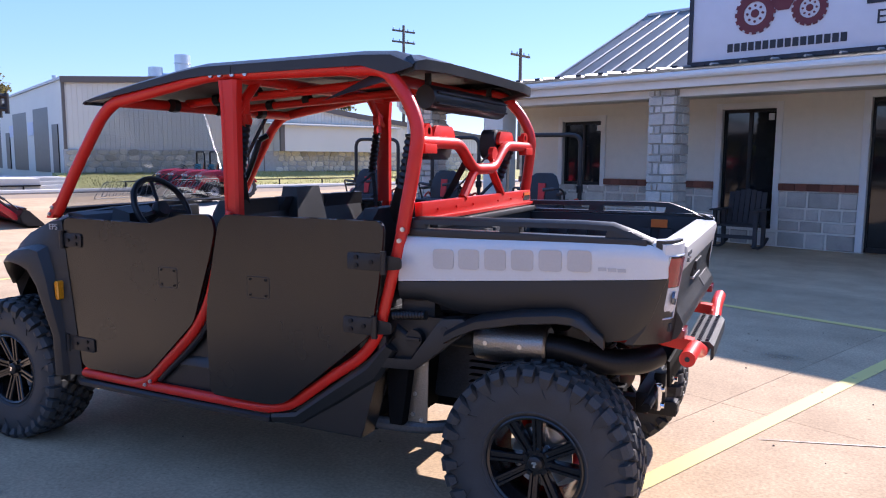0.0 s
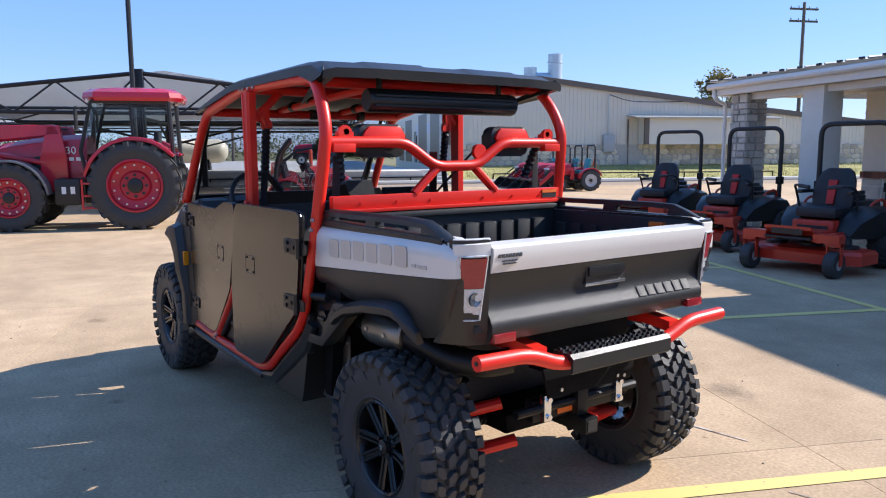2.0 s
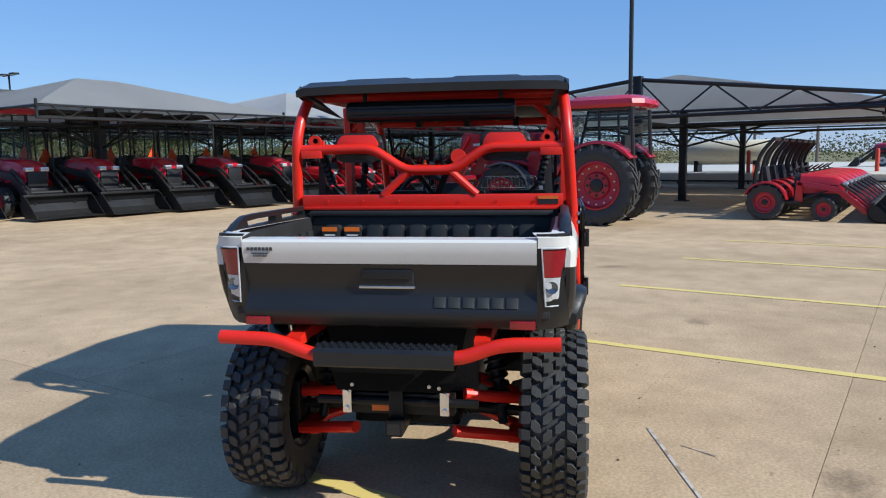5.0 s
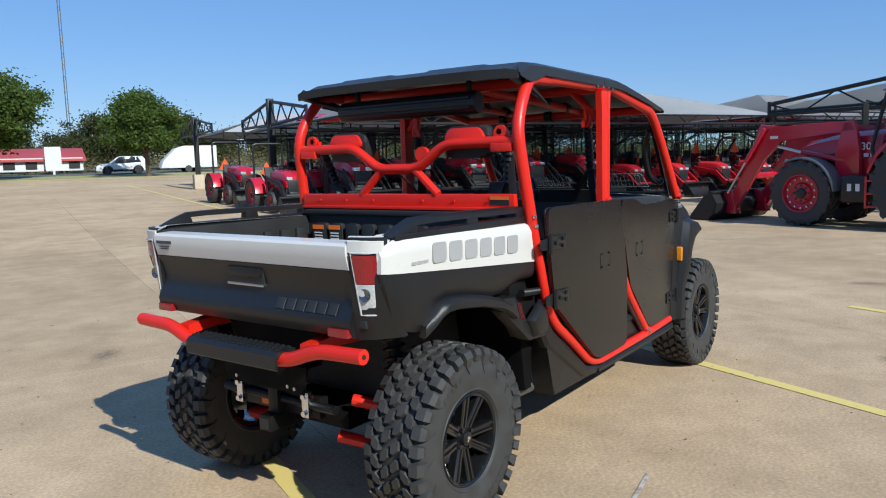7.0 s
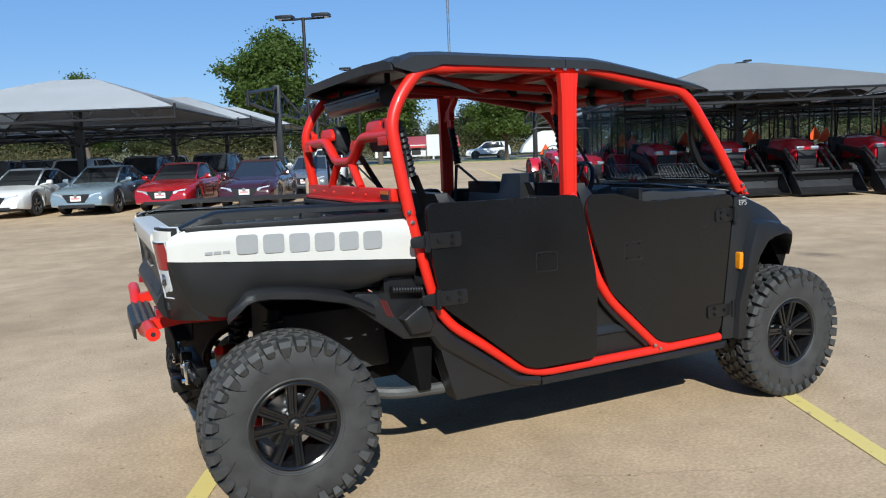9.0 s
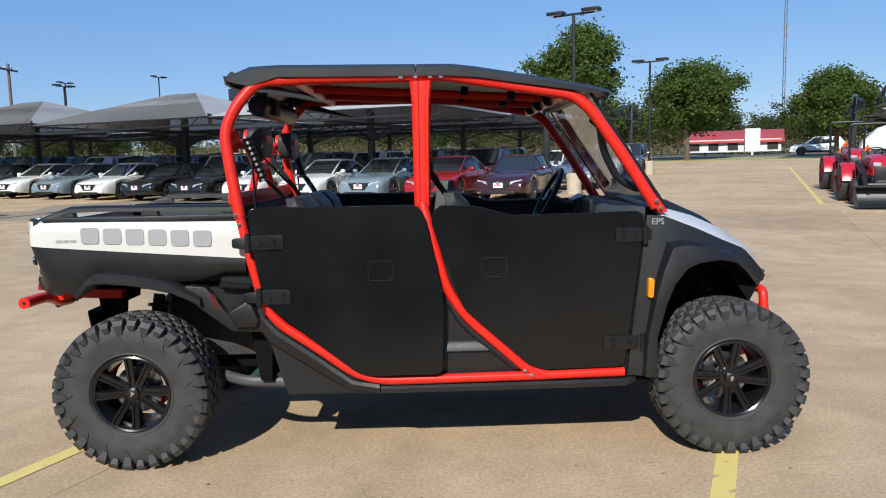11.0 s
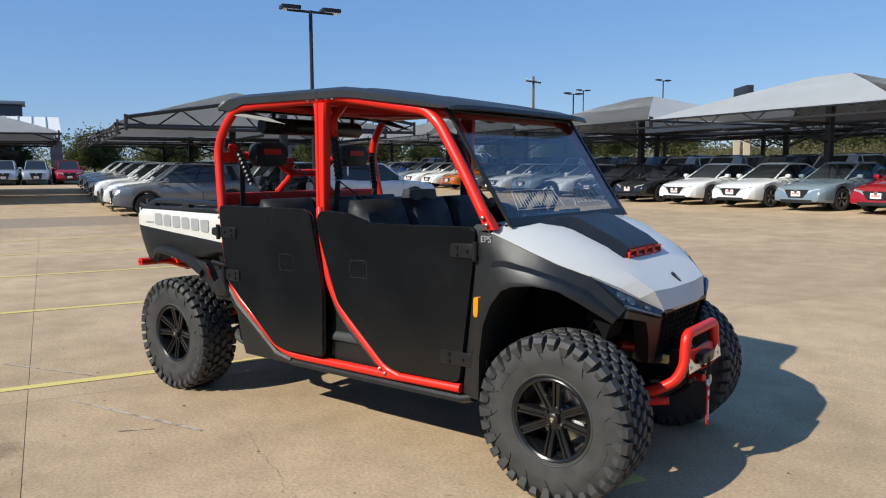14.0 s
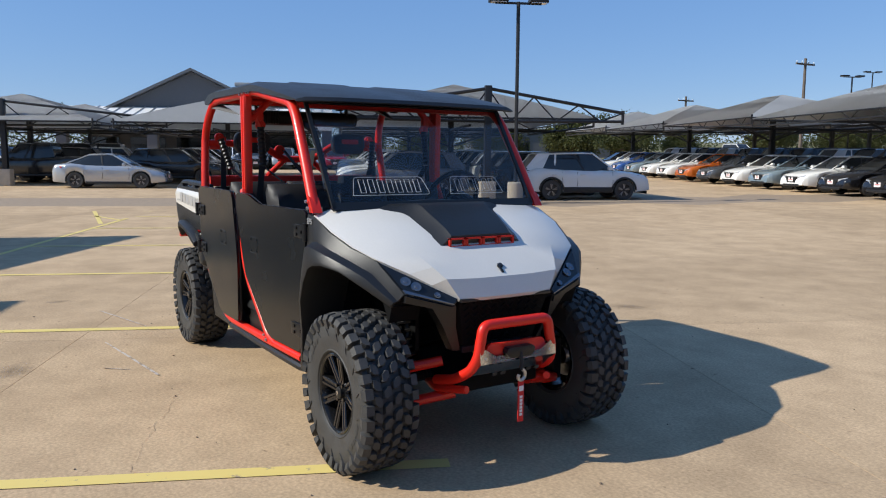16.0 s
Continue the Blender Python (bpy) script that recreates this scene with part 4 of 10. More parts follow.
    for x, z, h in ((-0.915, 1.222, 0.055), (-0.95, 1.222, 0.062), (-1.30, 1.228, 0.062), (-1.60, 1.234, 0.060), (-1.72, 1.236, 0.055), (-1.80, 1.236, 0.028), (-1.86, 1.232, 0.006)):
        t = min(0.026, h)
        rows.append([(x, sy * (y - 0.020), z + h - t), (x, sy * (y - 0.018), z + h - 0.003), (x, sy * (y - 0.010), z + h), (x, sy * (y + 0.010), z + h - 0.003), (x, sy * (y + 0.022), z + h - 0.012), (x, sy * (y + 0.024), z + h - t - 0.004)])
    loft(bm, rows)
    for x0, x1, d0, d1 in ((-0.99, -0.915, -0.03, 0), (-1.375, -1.295, -0.03, 0.03), (-1.86, -1.69, 0.0, 0.05)):
        zt = 1.272 if x1 > -1.6 else 1.262
        slab(bm, [(x0 - 0.005, 1.215), (x1 + 0.005, 1.215), (x1 + (0.0 if x1 > -1.0 else -0.0) - d1 * 0.3, zt + (0 if x1 > -1.6 else 0.01)), (x0 + (0.0 if x0 > -1.6 else 0.075), zt)], sy * (y - 0.020), sy * (y + 0.022), 0.004)
    box(bm, -1.84, -0.91, min(sy * (y - 0.03), sy * (y + 0.030)), max(sy * (y - 0.03), sy * (y + 0.030)), 1.208, 1.238, 0.004)
    part("bed_rail", bm, PLASTIC, utv, "black moulded grab rail", 40)
    # inner wall of the bed with pressed ribs
    bm = B()
    box(bm, -1.90, -0.975, min(sy * 0.625, sy * 0.655), max(sy * 0.625, sy * 0.655), 0.93, 1.222, 0.006)
    part("bed_inner_wall", bm, LINER, utv)
    for i in range(8):
        x = -1.86 + i * 0.11
        bm = B()
        box(bm, x, x + 0.07, min(sy * 0.605, sy * 0.63), max(sy * 0.605, sy * 0.63), 0.95, 1.16, 0.008)
        part("wall_rib", bm, LINER, utv)
    # tail lamp
    bm = B()

    def lamp_rows(z0, out):
        rows = []
        for z in z0:
            f = (1.172 - z) * 0.19
            rows.append([(-1.945 - out + f * 0.7, sy * (0.602 + f * 0.3), z), (-1.941 - out + f * 0.8, sy * 0.637, z), (-1.930 - out + f, sy * (0.668 - f * 0.2), z), (-1.912 - out * 0.5 + f * 1.1, sy * (0.692 - f * 0.4), z)])
        return rows

    sheet(bm, lamp_rows((1.174, 1.165, 1.12, 1.07), 0.009), 0.02, (1, 0, 0))
    tl = part("tail_lamp", bm, LENSRED, utv, "red and clear tail lamp", 40)
    bm = B()
    rows = lamp_rows((1.068, 1.03, 0.99, 0.966), 0.008)
    rows[-1] = [(x + 0.008, y * 1.006, z) for x, y, z in rows[-1]]
    sheet(bm, rows, 0.02, (1, 0, 0))
    part("clear_lens", bm, LENSCLEAR, tl, "", 40)
    bm = B()
    rim = lamp_rows((1.182, 0.956), 0.006)
    path = rim[0] + [p for p in reversed(rim[1])]
    tube(bm, path + path[:1], 0.0038, 6)
    part("lamp_rim", bm, LENSCLEAR, tl, "pale lamp surround", 40)
    for z, y, r in ((1.030, 0.638, 0.024),):
        bm = B()
        lathe(bm, [(0.0, 0.004), (r * 0.5, 0.006), (r, 0.010), (r, 0.0)], 14, Matrix.Translation((-1.944 + (1.172 - z) * 0.15, sy * y, z)) @ Matrix.Rotation(math.pi / 2, 4, "Z"))
        part("lamp_bulb_bowl", bm, LAMPDARK, tl)
    bm = B()
    rows = [[(-1.942 + e * 0.25, sy * 0.582, z), (-1.936 + e * 0.5, sy * 0.64, z), (-1.924 + e * 0.8, sy * 0.674, z), (-1.900 + e, sy * 0.704, z)] for z, e in ((1.235, 0), (1.18, 0), (1.10, 0.012), (0.96, 0.045), (0.92, 0.058), (0.88, 0.085), (0.862, 0.098))]
    sheet(bm, rows, 0.03, (1, 0, 0))
    part("bed_corner", bm, PLASTIC, utv, "", 40)
    bm = B()
    rows = [[(-1.950, sy * 0.586, z), (-1.944, sy * 0.64, z), (-1.930, sy * 0.676, z), (-1.904, sy * 0.706, z)] for z in (1.182, 1.205, 1.222)]
    rows.append([(x + 0.03, y * 0.965, 1.238) for x, y, z in rows[-1]])
    sheet(bm, rows, 0.012, (1, 0, 0))
    part("bed_corner_cap", bm, WHITE, utv, "", 40)
    # red reflector under the tailgate
    bm = B()
    box(bm, -1.962, -1.935, min(sy * 0.480, sy * 0.578), max(sy * 0.480, sy * 0.578), 0.872, 0.904, 0.003)
    part("reflector", bm, LENSRED, utv, "red reflector")


both(bed_side)
# tailgate
GATE = [(-1.895, 1.216), (-1.943, 1.214), (-1.958, 1.204), (-1.960, 1.185), (-1.955, 1.155), (-1.944, 1.118)]
GATE_LOW = [(-1.943, 1.115), (-1.930, 1.075), (-1.921, 1.035), (-1.920, 1.005), (-1.930, 0.975), (-1.946, 0.950), (-1.955, 0.928), (-1.952, 0.903), (-1.934, 0.872), (-1.895, 0.858)]
HW = 0.582
bm = B()
sheet(bm, [[(x, y, z) for y in (-HW, -0.3, 0, 0.3, HW)] for x, z in GATE], 0.03, (1, 0, 0))
gate = part("tailgate", bm, WHITE, utv, "black tailgate with a pale top strip", 30)
bm = B()
sheet(bm, [[(x, y, z) for y in (-HW, -0.3, 0, 0.3, HW)] for x, z in GATE_LOW], 0.03, (1, 0, 0))
part("tailgate_skin", bm, PLASTIC, gate, "matt black moulded skin", 40)
bm = B()
box(bm, -1.934, -1.915, -0.108, 0.108, 1.030, 1.098, 0.004)
part("handle_recess", bm, INK, gate)
bm = B()
box(bm, -1.944, -1.925, -0.10, 0.10, 1.058, 1.096, 0.004)
part("tailgate_handle", bm, PLASTIC_SMOOTH, gate)
bm = B()
box(bm, -1.937, -1.918, -0.112, 0.112, 1.020, 1.031, 0.003)
part("handle_lip", bm, STEEL, gate)
for i in range(6):
    y = -0.185 - i * 0.056
    bm = B()
    loft(bm, [[(-1.926 - d, y - e, 0.988 - e), (-1.926 - d, y - 0.047 + e, 0.988 - e), (-1.948 - d, y - 0.047 + e, 0.948 + e), (-1.948 - d, y - e, 0.948 + e)] for d, e in ((0.0, 0.0), (0.002, 0.001), (0.003, 0.003))])
    part("embossed_bar", bm, LINER, gate, "raised black maker's bar")
bm = B()
for y0, y1, z0, z1 in ((0.455, 0.565, 1.171, 1.184), (0.475, 0.545, 1.157, 1.161), (0.48, 0.54, 1.147, 1.150)):
    n = 7 if z1 - z0 > 0.01 else 5
    for i in range(n):
        a = y0 + (y1 - y0) * i / n
        box(bm, -1.9615, -1.950, a, a + (y1 - y0) / n * 0.75, z0, z1)
tagged(part("dealer_sticker", bm, INTERIORGREY, gate, "small dark dealer sticker"), kind="stuff")
# bed floor and front wall
bm = B()
box(bm, -1.92, -0.97, -0.63, 0.63, 0.905, 0.935, 0.004)
for i in range(9):
    box(bm, -1.88, -1.0, -0.54 + i * 0.13, -0.48 + i * 0.13, 0.934, 0.944, 0.003)
part("bed_floor", bm, LINER, utv)
bm = B()
box(bm, -0.985, -0.95, -0.63, 0.63, 0.92, 1.258, 0.006)
box(bm, -1.01, -0.96, -0.63, 0.63, 1.232, 1.256, 0.006)
part("bed_front_wall", bm, LINER, utv)
for i in range(10):
    y = -0.545 + i * 0.112
    bm = B()
    slab(bm, bend2([(y, 0.945), (y + 0.082, 0.945), (y + 0.082, 1.185), (y, 1.185)], 0.014), -1.012, -0.98, 0.007, axis="x")
    part("wall_rib", bm, LINER, utv)
for y in (0.40, 0.52):
    bm = B()
    box(bm, -1.0165, -1.0135, y - 0.04, y + 0.04, 1.06, 1.175)
    wl = part("warning_label", bm, INK, utv, "black warning label with an orange head")
    bm = B()
    box(bm, -1.0185, -1.0167, y - 0.04, y + 0.04, 1.152, 1.175)
    part("label_band", bm, ORANGE, wl)
    bm = B()
    for k in range(5):
        box(bm, -1.0185, -1.0167, y - 0.03, y + 0.028, 1.07 + k * 0.015, 1.076 + k * 0.015)
    tagged(part("label_lines", bm, PAPERW, wl), kind="stuff")
bm = B()
box(bm, -1.72, -1.64, -0.6285, -0.6035, 1.165, 1.205)
part("side_label", bm, ORANGE, utv, "orange warning label")

# ---- rear bumper, plate and hitch ----
for sy in (1, -1):
    bm = B()
    tube(bm, [(-1.985, sy * 0.675, 0.825), (-1.988, sy * 0.45, 0.820), (-1.992, sy * 0.30, 0.765), (-1.992, sy * 0.20, 0.76)], 0.028, 14, radius=0.06)
    bar = part("rear_bumper", bm, RED, utv, "red tubular rear bumper")
for sy in (1, -1):
    bm = B()
    rows = [[(x, sy * 0.375 - 0.03, z), (x, sy * 0.375 + 0.03, z), (x, sy * 0.375 + 0.03, z + 0.045), (x, sy * 0.375 - 0.03, z + 0.045)] for x, z in ((-1.62, 0.79), (-1.85, 0.80), (-1.975, 0.785))]
    loft(bm, rows)
    part("bumper_arm", bm, RED, bar)
    bm = B()
    disc(bm, (-1.985, sy * 0.675, 0.825), 0.009, sy * 0.003, (0, 1, 0), 8)
    part("tube_plug", bm, INK, bar)
bm = B()
rows = [[(-1.935, y, 0.80), (-2.022, y, 0.80), (-2.040, y, 0.785), (-2.040, y, 0.735), (-2.028, y, 0.725), (-2.028, y, 0.775), (-1.935, y, 0.785)] for y in (-0.275, 0.275)]
loft(bm, rows)
step = part("bumper_step", bm, PLASTIC, bar, "black stepped bumper tread")
bm = B()
for i in range(17):
    for x in (-1.952, -1.982, -2.012):
        y = -0.255 + i * 0.032 + (0.016 if x == -1.982 else 0)
        rows = [[(x - 0.009, y - 0.007, 0.799), (x + 0.009, y - 0.007, 0.799), (x + 0.009, y + 0.007, 0.799), (x - 0.009, y + 0.007, 0.799)], [(x - 0.005, y - 0.004, 0.809), (x + 0.005, y - 0.004, 0.809), (x + 0.005, y + 0.004, 0.809), (x - 0.005, y + 0.004, 0.809)]]
        loft(bm, rows)
tagged(part("step_teeth", bm, PLASTIC_SMOOTH, step), kind="stuff")
bm = B()
rows = [[(-1.86, y * k, z), (-1.835, y * k, z)] for z, k in ((0.0, 0),) for y in (1,)]
slab(bm, [(-0.265, 0.70), (0.265, 0.70), (0.235, 0.585), (-0.235, 0.585)], -1.875, -1.862, 0.003, axis="x")
slab(bm, [(-0.30, 0.86), (0.30, 0.86), (0.265, 0.70), (-0.265, 0.70)], -1.80, -1.79, 0.003, axis="x")
box(bm, -1.87, -1.79, -0.264, 0.264, 0.695, 0.703)
rp = part("rear_plate", bm, UNDER, utv, "black steel rear plate")
for y, z in ((0.17, 0.61), (-0.15, 0.61), (-0.19, 0.605)):
    bm = B()
    disc(bm, (-1.875, y, z), 0.008, -0.004, (1, 0, 0), 8)
    part("plate_bolt", bm, STEEL, rp)
bm = B()
box(bm, -1.88, -1.55, -0.035, 0.035, 0.395, 0.46, 0.004)
box(bm, -1.79, -1.74, -0.24, 0.24, 0.46, 0.55, 0.006)
tube(bm, [(-1.80, -0.34, 0.52), (-1.80, 0.34, 0.52)], 0.019, 10)
box(bm, -1.83, -1.78, -0.03, 0.03, 0.43, 0.58, 0.004)
hitch = part("tow_hitch", bm, DARKSTEEL, utv, "black tow hitch receiver")
bm = B()
box(bm, -1.884, -1.878, -0.025, 0.025, 0.405, 0.45)
part("hitch_mouth", bm, INK, hitch)
for sy in (1, -1):
    bm = B()
    box(bm, -1.84, -1.81, sy * 0.205 - 0.02, sy * 0.205 + 0.02, 0.475, 0.585, 0.008)
    for z in (0.495, 0.565):
        disc(bm, (-1.84, sy * 0.205, z), 0.012, -0.012, (1, 0, 0), 8)
    part("sway_bar_clamp", bm, CHROME, utv, "bright sway bar clamp")
bm = B()
box(bm, -1.797, -1.792, 0.03, 0.11, 0.475, 0.51)
part("small_label", bm, ORANGE, utv)

# ---- suspension, engine and chassis ----
def coil(bm, p0, p1, r, wire, turns, n=10):
    p0, p1 = Vector(p0), Vector(p1)
    t = (p1 - p0).normalized()
    a = t.orthogonal().normalized()
    b = t.cross(a)
    pts = []
    for k in range(turns * n + 1):
        ang = 2 * math.pi * k / n
        pts.append(p0 + (p1 - p0) * (k / (turns * n)) + (a * math.cos(ang) + b * math.sin(ang)) * r)
    tube(bm, pts, wire, 6)


def suspension(ex, sy):
    xo = ex * WB
    bm = B()
    tube(bm, [(xo - 0.20, sy * 0.22, 0.35), (xo - 0.05, sy * 0.52, 0.28)], 0.032, 10, flat=0.8)
    tube(bm, [(xo + 0.20, sy * 0.22, 0.35), (xo + 0.05, sy * 0.52, 0.28)], 0.032, 10, flat=0.8)
    box(bm, xo - 0.07, xo + 0.07, min(sy * 0.44, sy * 0.54), max(sy * 0.44, sy * 0.54), 0.255, 0.30, 0.008)
    part("lower_arm", bm, RED, utv, "red lower suspension arm")
    bm = B()
    tube(bm, [(xo - 0.15, sy * 0.26, 0.50), (xo - 0.08, sy * 0.40, 0.47), (xo, sy * 0.54, 0.44)], 0.026, 10, radius=0.05)
    tube(bm, [(xo + 0.15, sy * 0.26, 0.50), (xo + 0.08, sy * 0.40, 0.47), (xo, sy * 0.54, 0.44)], 0.026, 10, radius=0.05)
    part("upper_arm", bm, RED, utv, "red upper suspension arm")
    bm = B()
    p0, p1 = Vector((xo + ex * 0.05, sy * 0.42, 0.34)), Vector((xo - ex * 0.02, sy * 0.35, 0.80))
    tube(bm, [p0, p0.lerp(p1, 0.45)], 0.022, 10)
    tube(bm, [p0.lerp(p1, 0.4), p1], 0.030, 12)
    sk = part("shock_absorber", bm, DARKSTEEL, utv, "black coil-over shock absorber")
    bm = B()
    coil(bm, p0.lerp(p1, 0.15), p0.lerp(p1, 0.92), 0.046, 0.0085, 9)
    part("coil_spring", bm, PLASTIC_SMOOTH, sk)
    bm = B()
    tube(bm, [(xo, sy * 0.18, 0.40), (xo, sy * 0.60, 0.376)], [0.03, 0.022], 10)
    for k in range(4):
        disc(bm, (xo, sy * (0.22 + k * 0.02), 0.397), 0.042 - 0.004 * k, sy * 0.012, (0, 1, 0), 12)
    part("drive_shaft", bm, DARKSTEEL, utv)
    bm = B()
    box(bm, xo - 0.05, xo + 0.05, min(sy * 0.53, sy * 0.585), max(sy * 0.53, sy * 0.585), 0.26, 0.50, 0.012)
    part("wheel_knuckle", bm, DARKSTEEL, utv)


for ex in (1, -1):
    for sy in (1, -1):
        suspension(ex, sy)
bm = B()
box(bm, -1.62, -0.70, -0.235, 0.235, 0.36, 0.44, 0.01)
box(bm, -0.72, 1.20, -0.62, 0.62, 0.345, 0.40, 0.01)
box(bm, 1.15, 1.72, -0.24, 0.24, 0.36, 0.44, 0.01)
part("chassis", bm, UNDER, utv, "black skid-plated chassis")
bm = B()
box(bm, -1.86, -0.99, -0.62, 0.62, 0.893, 0.903)
part("bed_underside", bm, UNDER, utv)
bm = B()
box(bm, -1.42, -0.86, -0.30, 0.36, 0.44, 0.76, 0.03)
CAST = mat("cast_aluminium", (0.065, 0.065, 0.067), 0.6, metal=0.3, var=0.3, scale=20)
eng = part("engine", bm, CAST, utv, "dark cast engine casing")
for k in range(6):
    bm = B()
    box(bm, -1.30, -1.05, 0.358, 0.40, 0.50 + k * 0.03, 0.515 + k * 0.03)
    part("cooling_fin", bm, CAST, eng)
bm = B()
lathe(bm, [(0.0, 0.43), (0.03, 0.43), (0.034, 0.42), (0.07, 0.415), (0.085, 0.40), (0.085, 0.34)], 22, Matrix.Translation((-1.36, 0, 0.66)))
part("clutch_cover", bm, CAST, eng)
bm = B()
# flattened half shell, waisted between its bolts
rows = []
for x, r in ((-1.172, 0.070), (-1.182, 0.080), (-1.25, 0.083), (-1.315, 0.079), (-1.36, 0.084), (-1.43, 0.083), (-1.462, 0.081), (-1.470, 0.070)):
    rows.append([(x, 0.595 + r * math.cos(a) * 0.95, 0.797 + r * math.sin(a)) for a in (radians(15 * k + 7.5) for k in range(24))])
loft(bm, rows)
mf = part("heat_shield", bm, FOIL, utv, "dimpled silver exhaust heat shield")
for x in (-1.235, -1.375):
    bm = B()
    disc(bm, (x, 0.671, 0.80), 0.009, 0.008, (0, 1, 0), 10)
    part("shield_bolt", bm, STEEL, mf)
bm = B()
tube(bm, [(-1.05, 0.58, 0.80), (-1.46, 0.60, 0.80), (-1.57, 0.60, 0.79), (-1.68, 0.55, 0.745), (-1.80, 0.47, 0.745), (-1.84, 0.40, 0.76)], 0.050, 16, radius=0.1)
ex_ = part("exhaust_pipe", bm, DARKSTEEL, utv, "black exhaust pipe")
bm = B()
tube(bm, [(-1.60, 0.58, 0.773), (-1.612, 0.575, 0.769)], 0.054, 16)
part("exhaust_clamp", bm, CHROME, ex_)
for sy in (1, -1):
    # rear cab panel, sill and the infill between the doors
    bm = B()
    slab(bm, [(-0.860, 0.80), (-0.815, 0.765), (-0.735, 0.672), (-0.575, 0.562), (-0.38, 0.418), (-0.26, 0.392), (-0.26, 0.348), (-0.71, 0.348), (-0.725, 0.40), (-0.80, 0.70)], sy * 0.62, sy * 0.735, 0.008)
    # raised shoulder that follows the tube
    rows = []
    for (x, z), (dx, dz) in zip(((-0.835, 0.765), (-0.745, 0.664), (-0.585, 0.552), (-0.39, 0.408), (-0.262, 0.384)), ((-0.03, -0.02), (-0.035, -0.045), (-0.03, -0.045), (-0.02, -0.035), (0.0, -0.030))):
        rows.append([(x, sy * 0.70, z + 0.012), (x, sy * 0.752, z + 0.010), (x + dx * 0.2, sy * 0.760, z + dz * 0.2), (x + dx, sy * 0.748, z + dz), (x + dx * 1.3, sy * 0.730, z + dz * 1.3), (x + dx * 1.3, sy * 0.70, z + dz * 1.3)])
    loft(bm, rows)
    sp = part("rear_sill_panel", bm, PLASTIC, utv, "", 15)
    bm = B()
    disc(bm, (-0.822, sy * 0.733, 0.712), 0.014, sy * 0.004, (0, 1, 0), 14)
    part("plug_hole", bm, INK, sp)
    bm = B()
    rows = [[(x, sy * 0.60, 0.34), (x, sy * (y - 0.035), 0.342), (x, sy * y, 0.356), (x, sy * y, 0.374), (x, sy * (y - 0.012), 0.386), (x, sy * (y - 0.06), 0.394), (x, sy * 0.60, 0.394)] for x, y in ((-0.256, 0.762), (0.20, 0.757), (0.66, 0.748), (0.665, 0.748), (0.95, 0.738), (1.0, 0.736))]
    rows[-1] = [(x, y * 0.97, z + 0.01) for x, y, z in rows[-1]]
    loft(bm, rows)
    part("sill", bm, PLASTIC, utv)
    bm = B()
    def fore(z):
        return min(0.45, 0.085 + (0.83 - z) * 0.92)
    rows = [[(0.045, sy * 0.66, z), (0.045, sy * y, z), (fore(z), sy * y, z), (fore(z), sy * 0.66, z)] for z, y in ((0.83, 0.712), (0.590, 0.712), (0.572, 0.728), (0.545, 0.734), (0.538, 0.716), (0.42, 0.716))]
    loft(bm, rows)
    infill = part("sill_infill", bm, PLASTIC, utv)
    bm = B()
    tube(bm, [(0.075, sy * 0.730, 0.80), (0.125, sy * 0.736, 0.712), (0.205, sy * 0.736, 0.630), (0.41, sy * 0.728, 0.452)], 0.015, 8, radius=0.05)
    part("infill_edge", bm, PLASTIC, infill)
    bm = B()
    slab(bm, [(-0.86, 0.40), (-0.80, 0.40), (-0.775, 0.86), (-0.93, 0.90)], sy * 0.30, sy * 0.66, 0.01)
    part("firewall", bm, UNDER, utv)
    bm = B()
    tube(bm, [(-0.70, sy * 0.60, 0.375), (-0.95, sy * 0.60, 0.385), (-1.16, sy * 0.45, 0.40)], 0.028, 10, radius=0.08)
    part("rear_nerf_bar", bm, ARMGREY, utv)
bm = B()
slab(bm, bend2([(-0.958, 0.705), (-0.945, 0.705), (-0.862, 0.59), (-0.81, 0.395), (-0.95, 0.395)], 0.02), 0.600, 0.606)
mg = part("heel_guard", bm, FOIL, utv, "dimpled metal guard")
for x, z in ((-0.935, 0.665), (-0.895, 0.53), (-0.885, 0.44), (-0.925, 0.42)):
    bm = B()
    disc(bm, (x, 0.606, z), 0.009, 0.006, (0, 1, 0), 10)
    part("guard_bolt", bm, STEEL, mg)
bm = B()
disc(bm, (-0.955, 0.698, 0.80), 0.036, 0.040, (0, 1, 0), 18)
fc = part("fuel_cap", bm, PLASTIC_SMOOTH, utv, "black fuel filler cap")
bm = B()
box(bm, -0.985, -0.925, 0.737, 0.750, 0.792, 0.808, 0.003)
part("cap_grip", bm, PLASTIC_SMOOTH, fc)


# ---- nose ----
HOOD = [
    [(1.12, 0, 1.238), (1.12, 0.30, 1.236), (1.12, 0.60, 1.222), (1.12, 0.712, 1.188)],
    [(1.30, 0, 1.184), (1.30, 0.28, 1.181), (1.32, 0.545, 1.168), (1.30, 0.694, 1.118)],
    [(1.48, 0, 1.100), (1.48, 0.25, 1.100), (1.49, 0.470, 1.096), (1.44, 0.648, 1.056)],
    [(1.60, 0, 1.028), (1.60, 0.22, 1.028), (1.61, 0.405, 1.030), (1.563, 0.591, 1.010)],
    [(1.69, 0, 0.970), (1.69, 0.20, 0.970), (1.690, 0.362, 0.974), (1.652, 0.464, 0.945)],
    [(1.768, 0, 0.918), (1.766, 0.16, 0.918), (1.750, 0.325, 0.923), (1.705, 0.376, 0.892)],
    [(1.800, 0, 0.832), (1.798, 0.14, 0.832), (1.776, 0.268, 0.831), (1.770, 0.276, 0.836)],
]
bm = B()
rows = [[(x, -y, z) for x, y, z in reversed(h)] + h[1:] for h in HOOD]
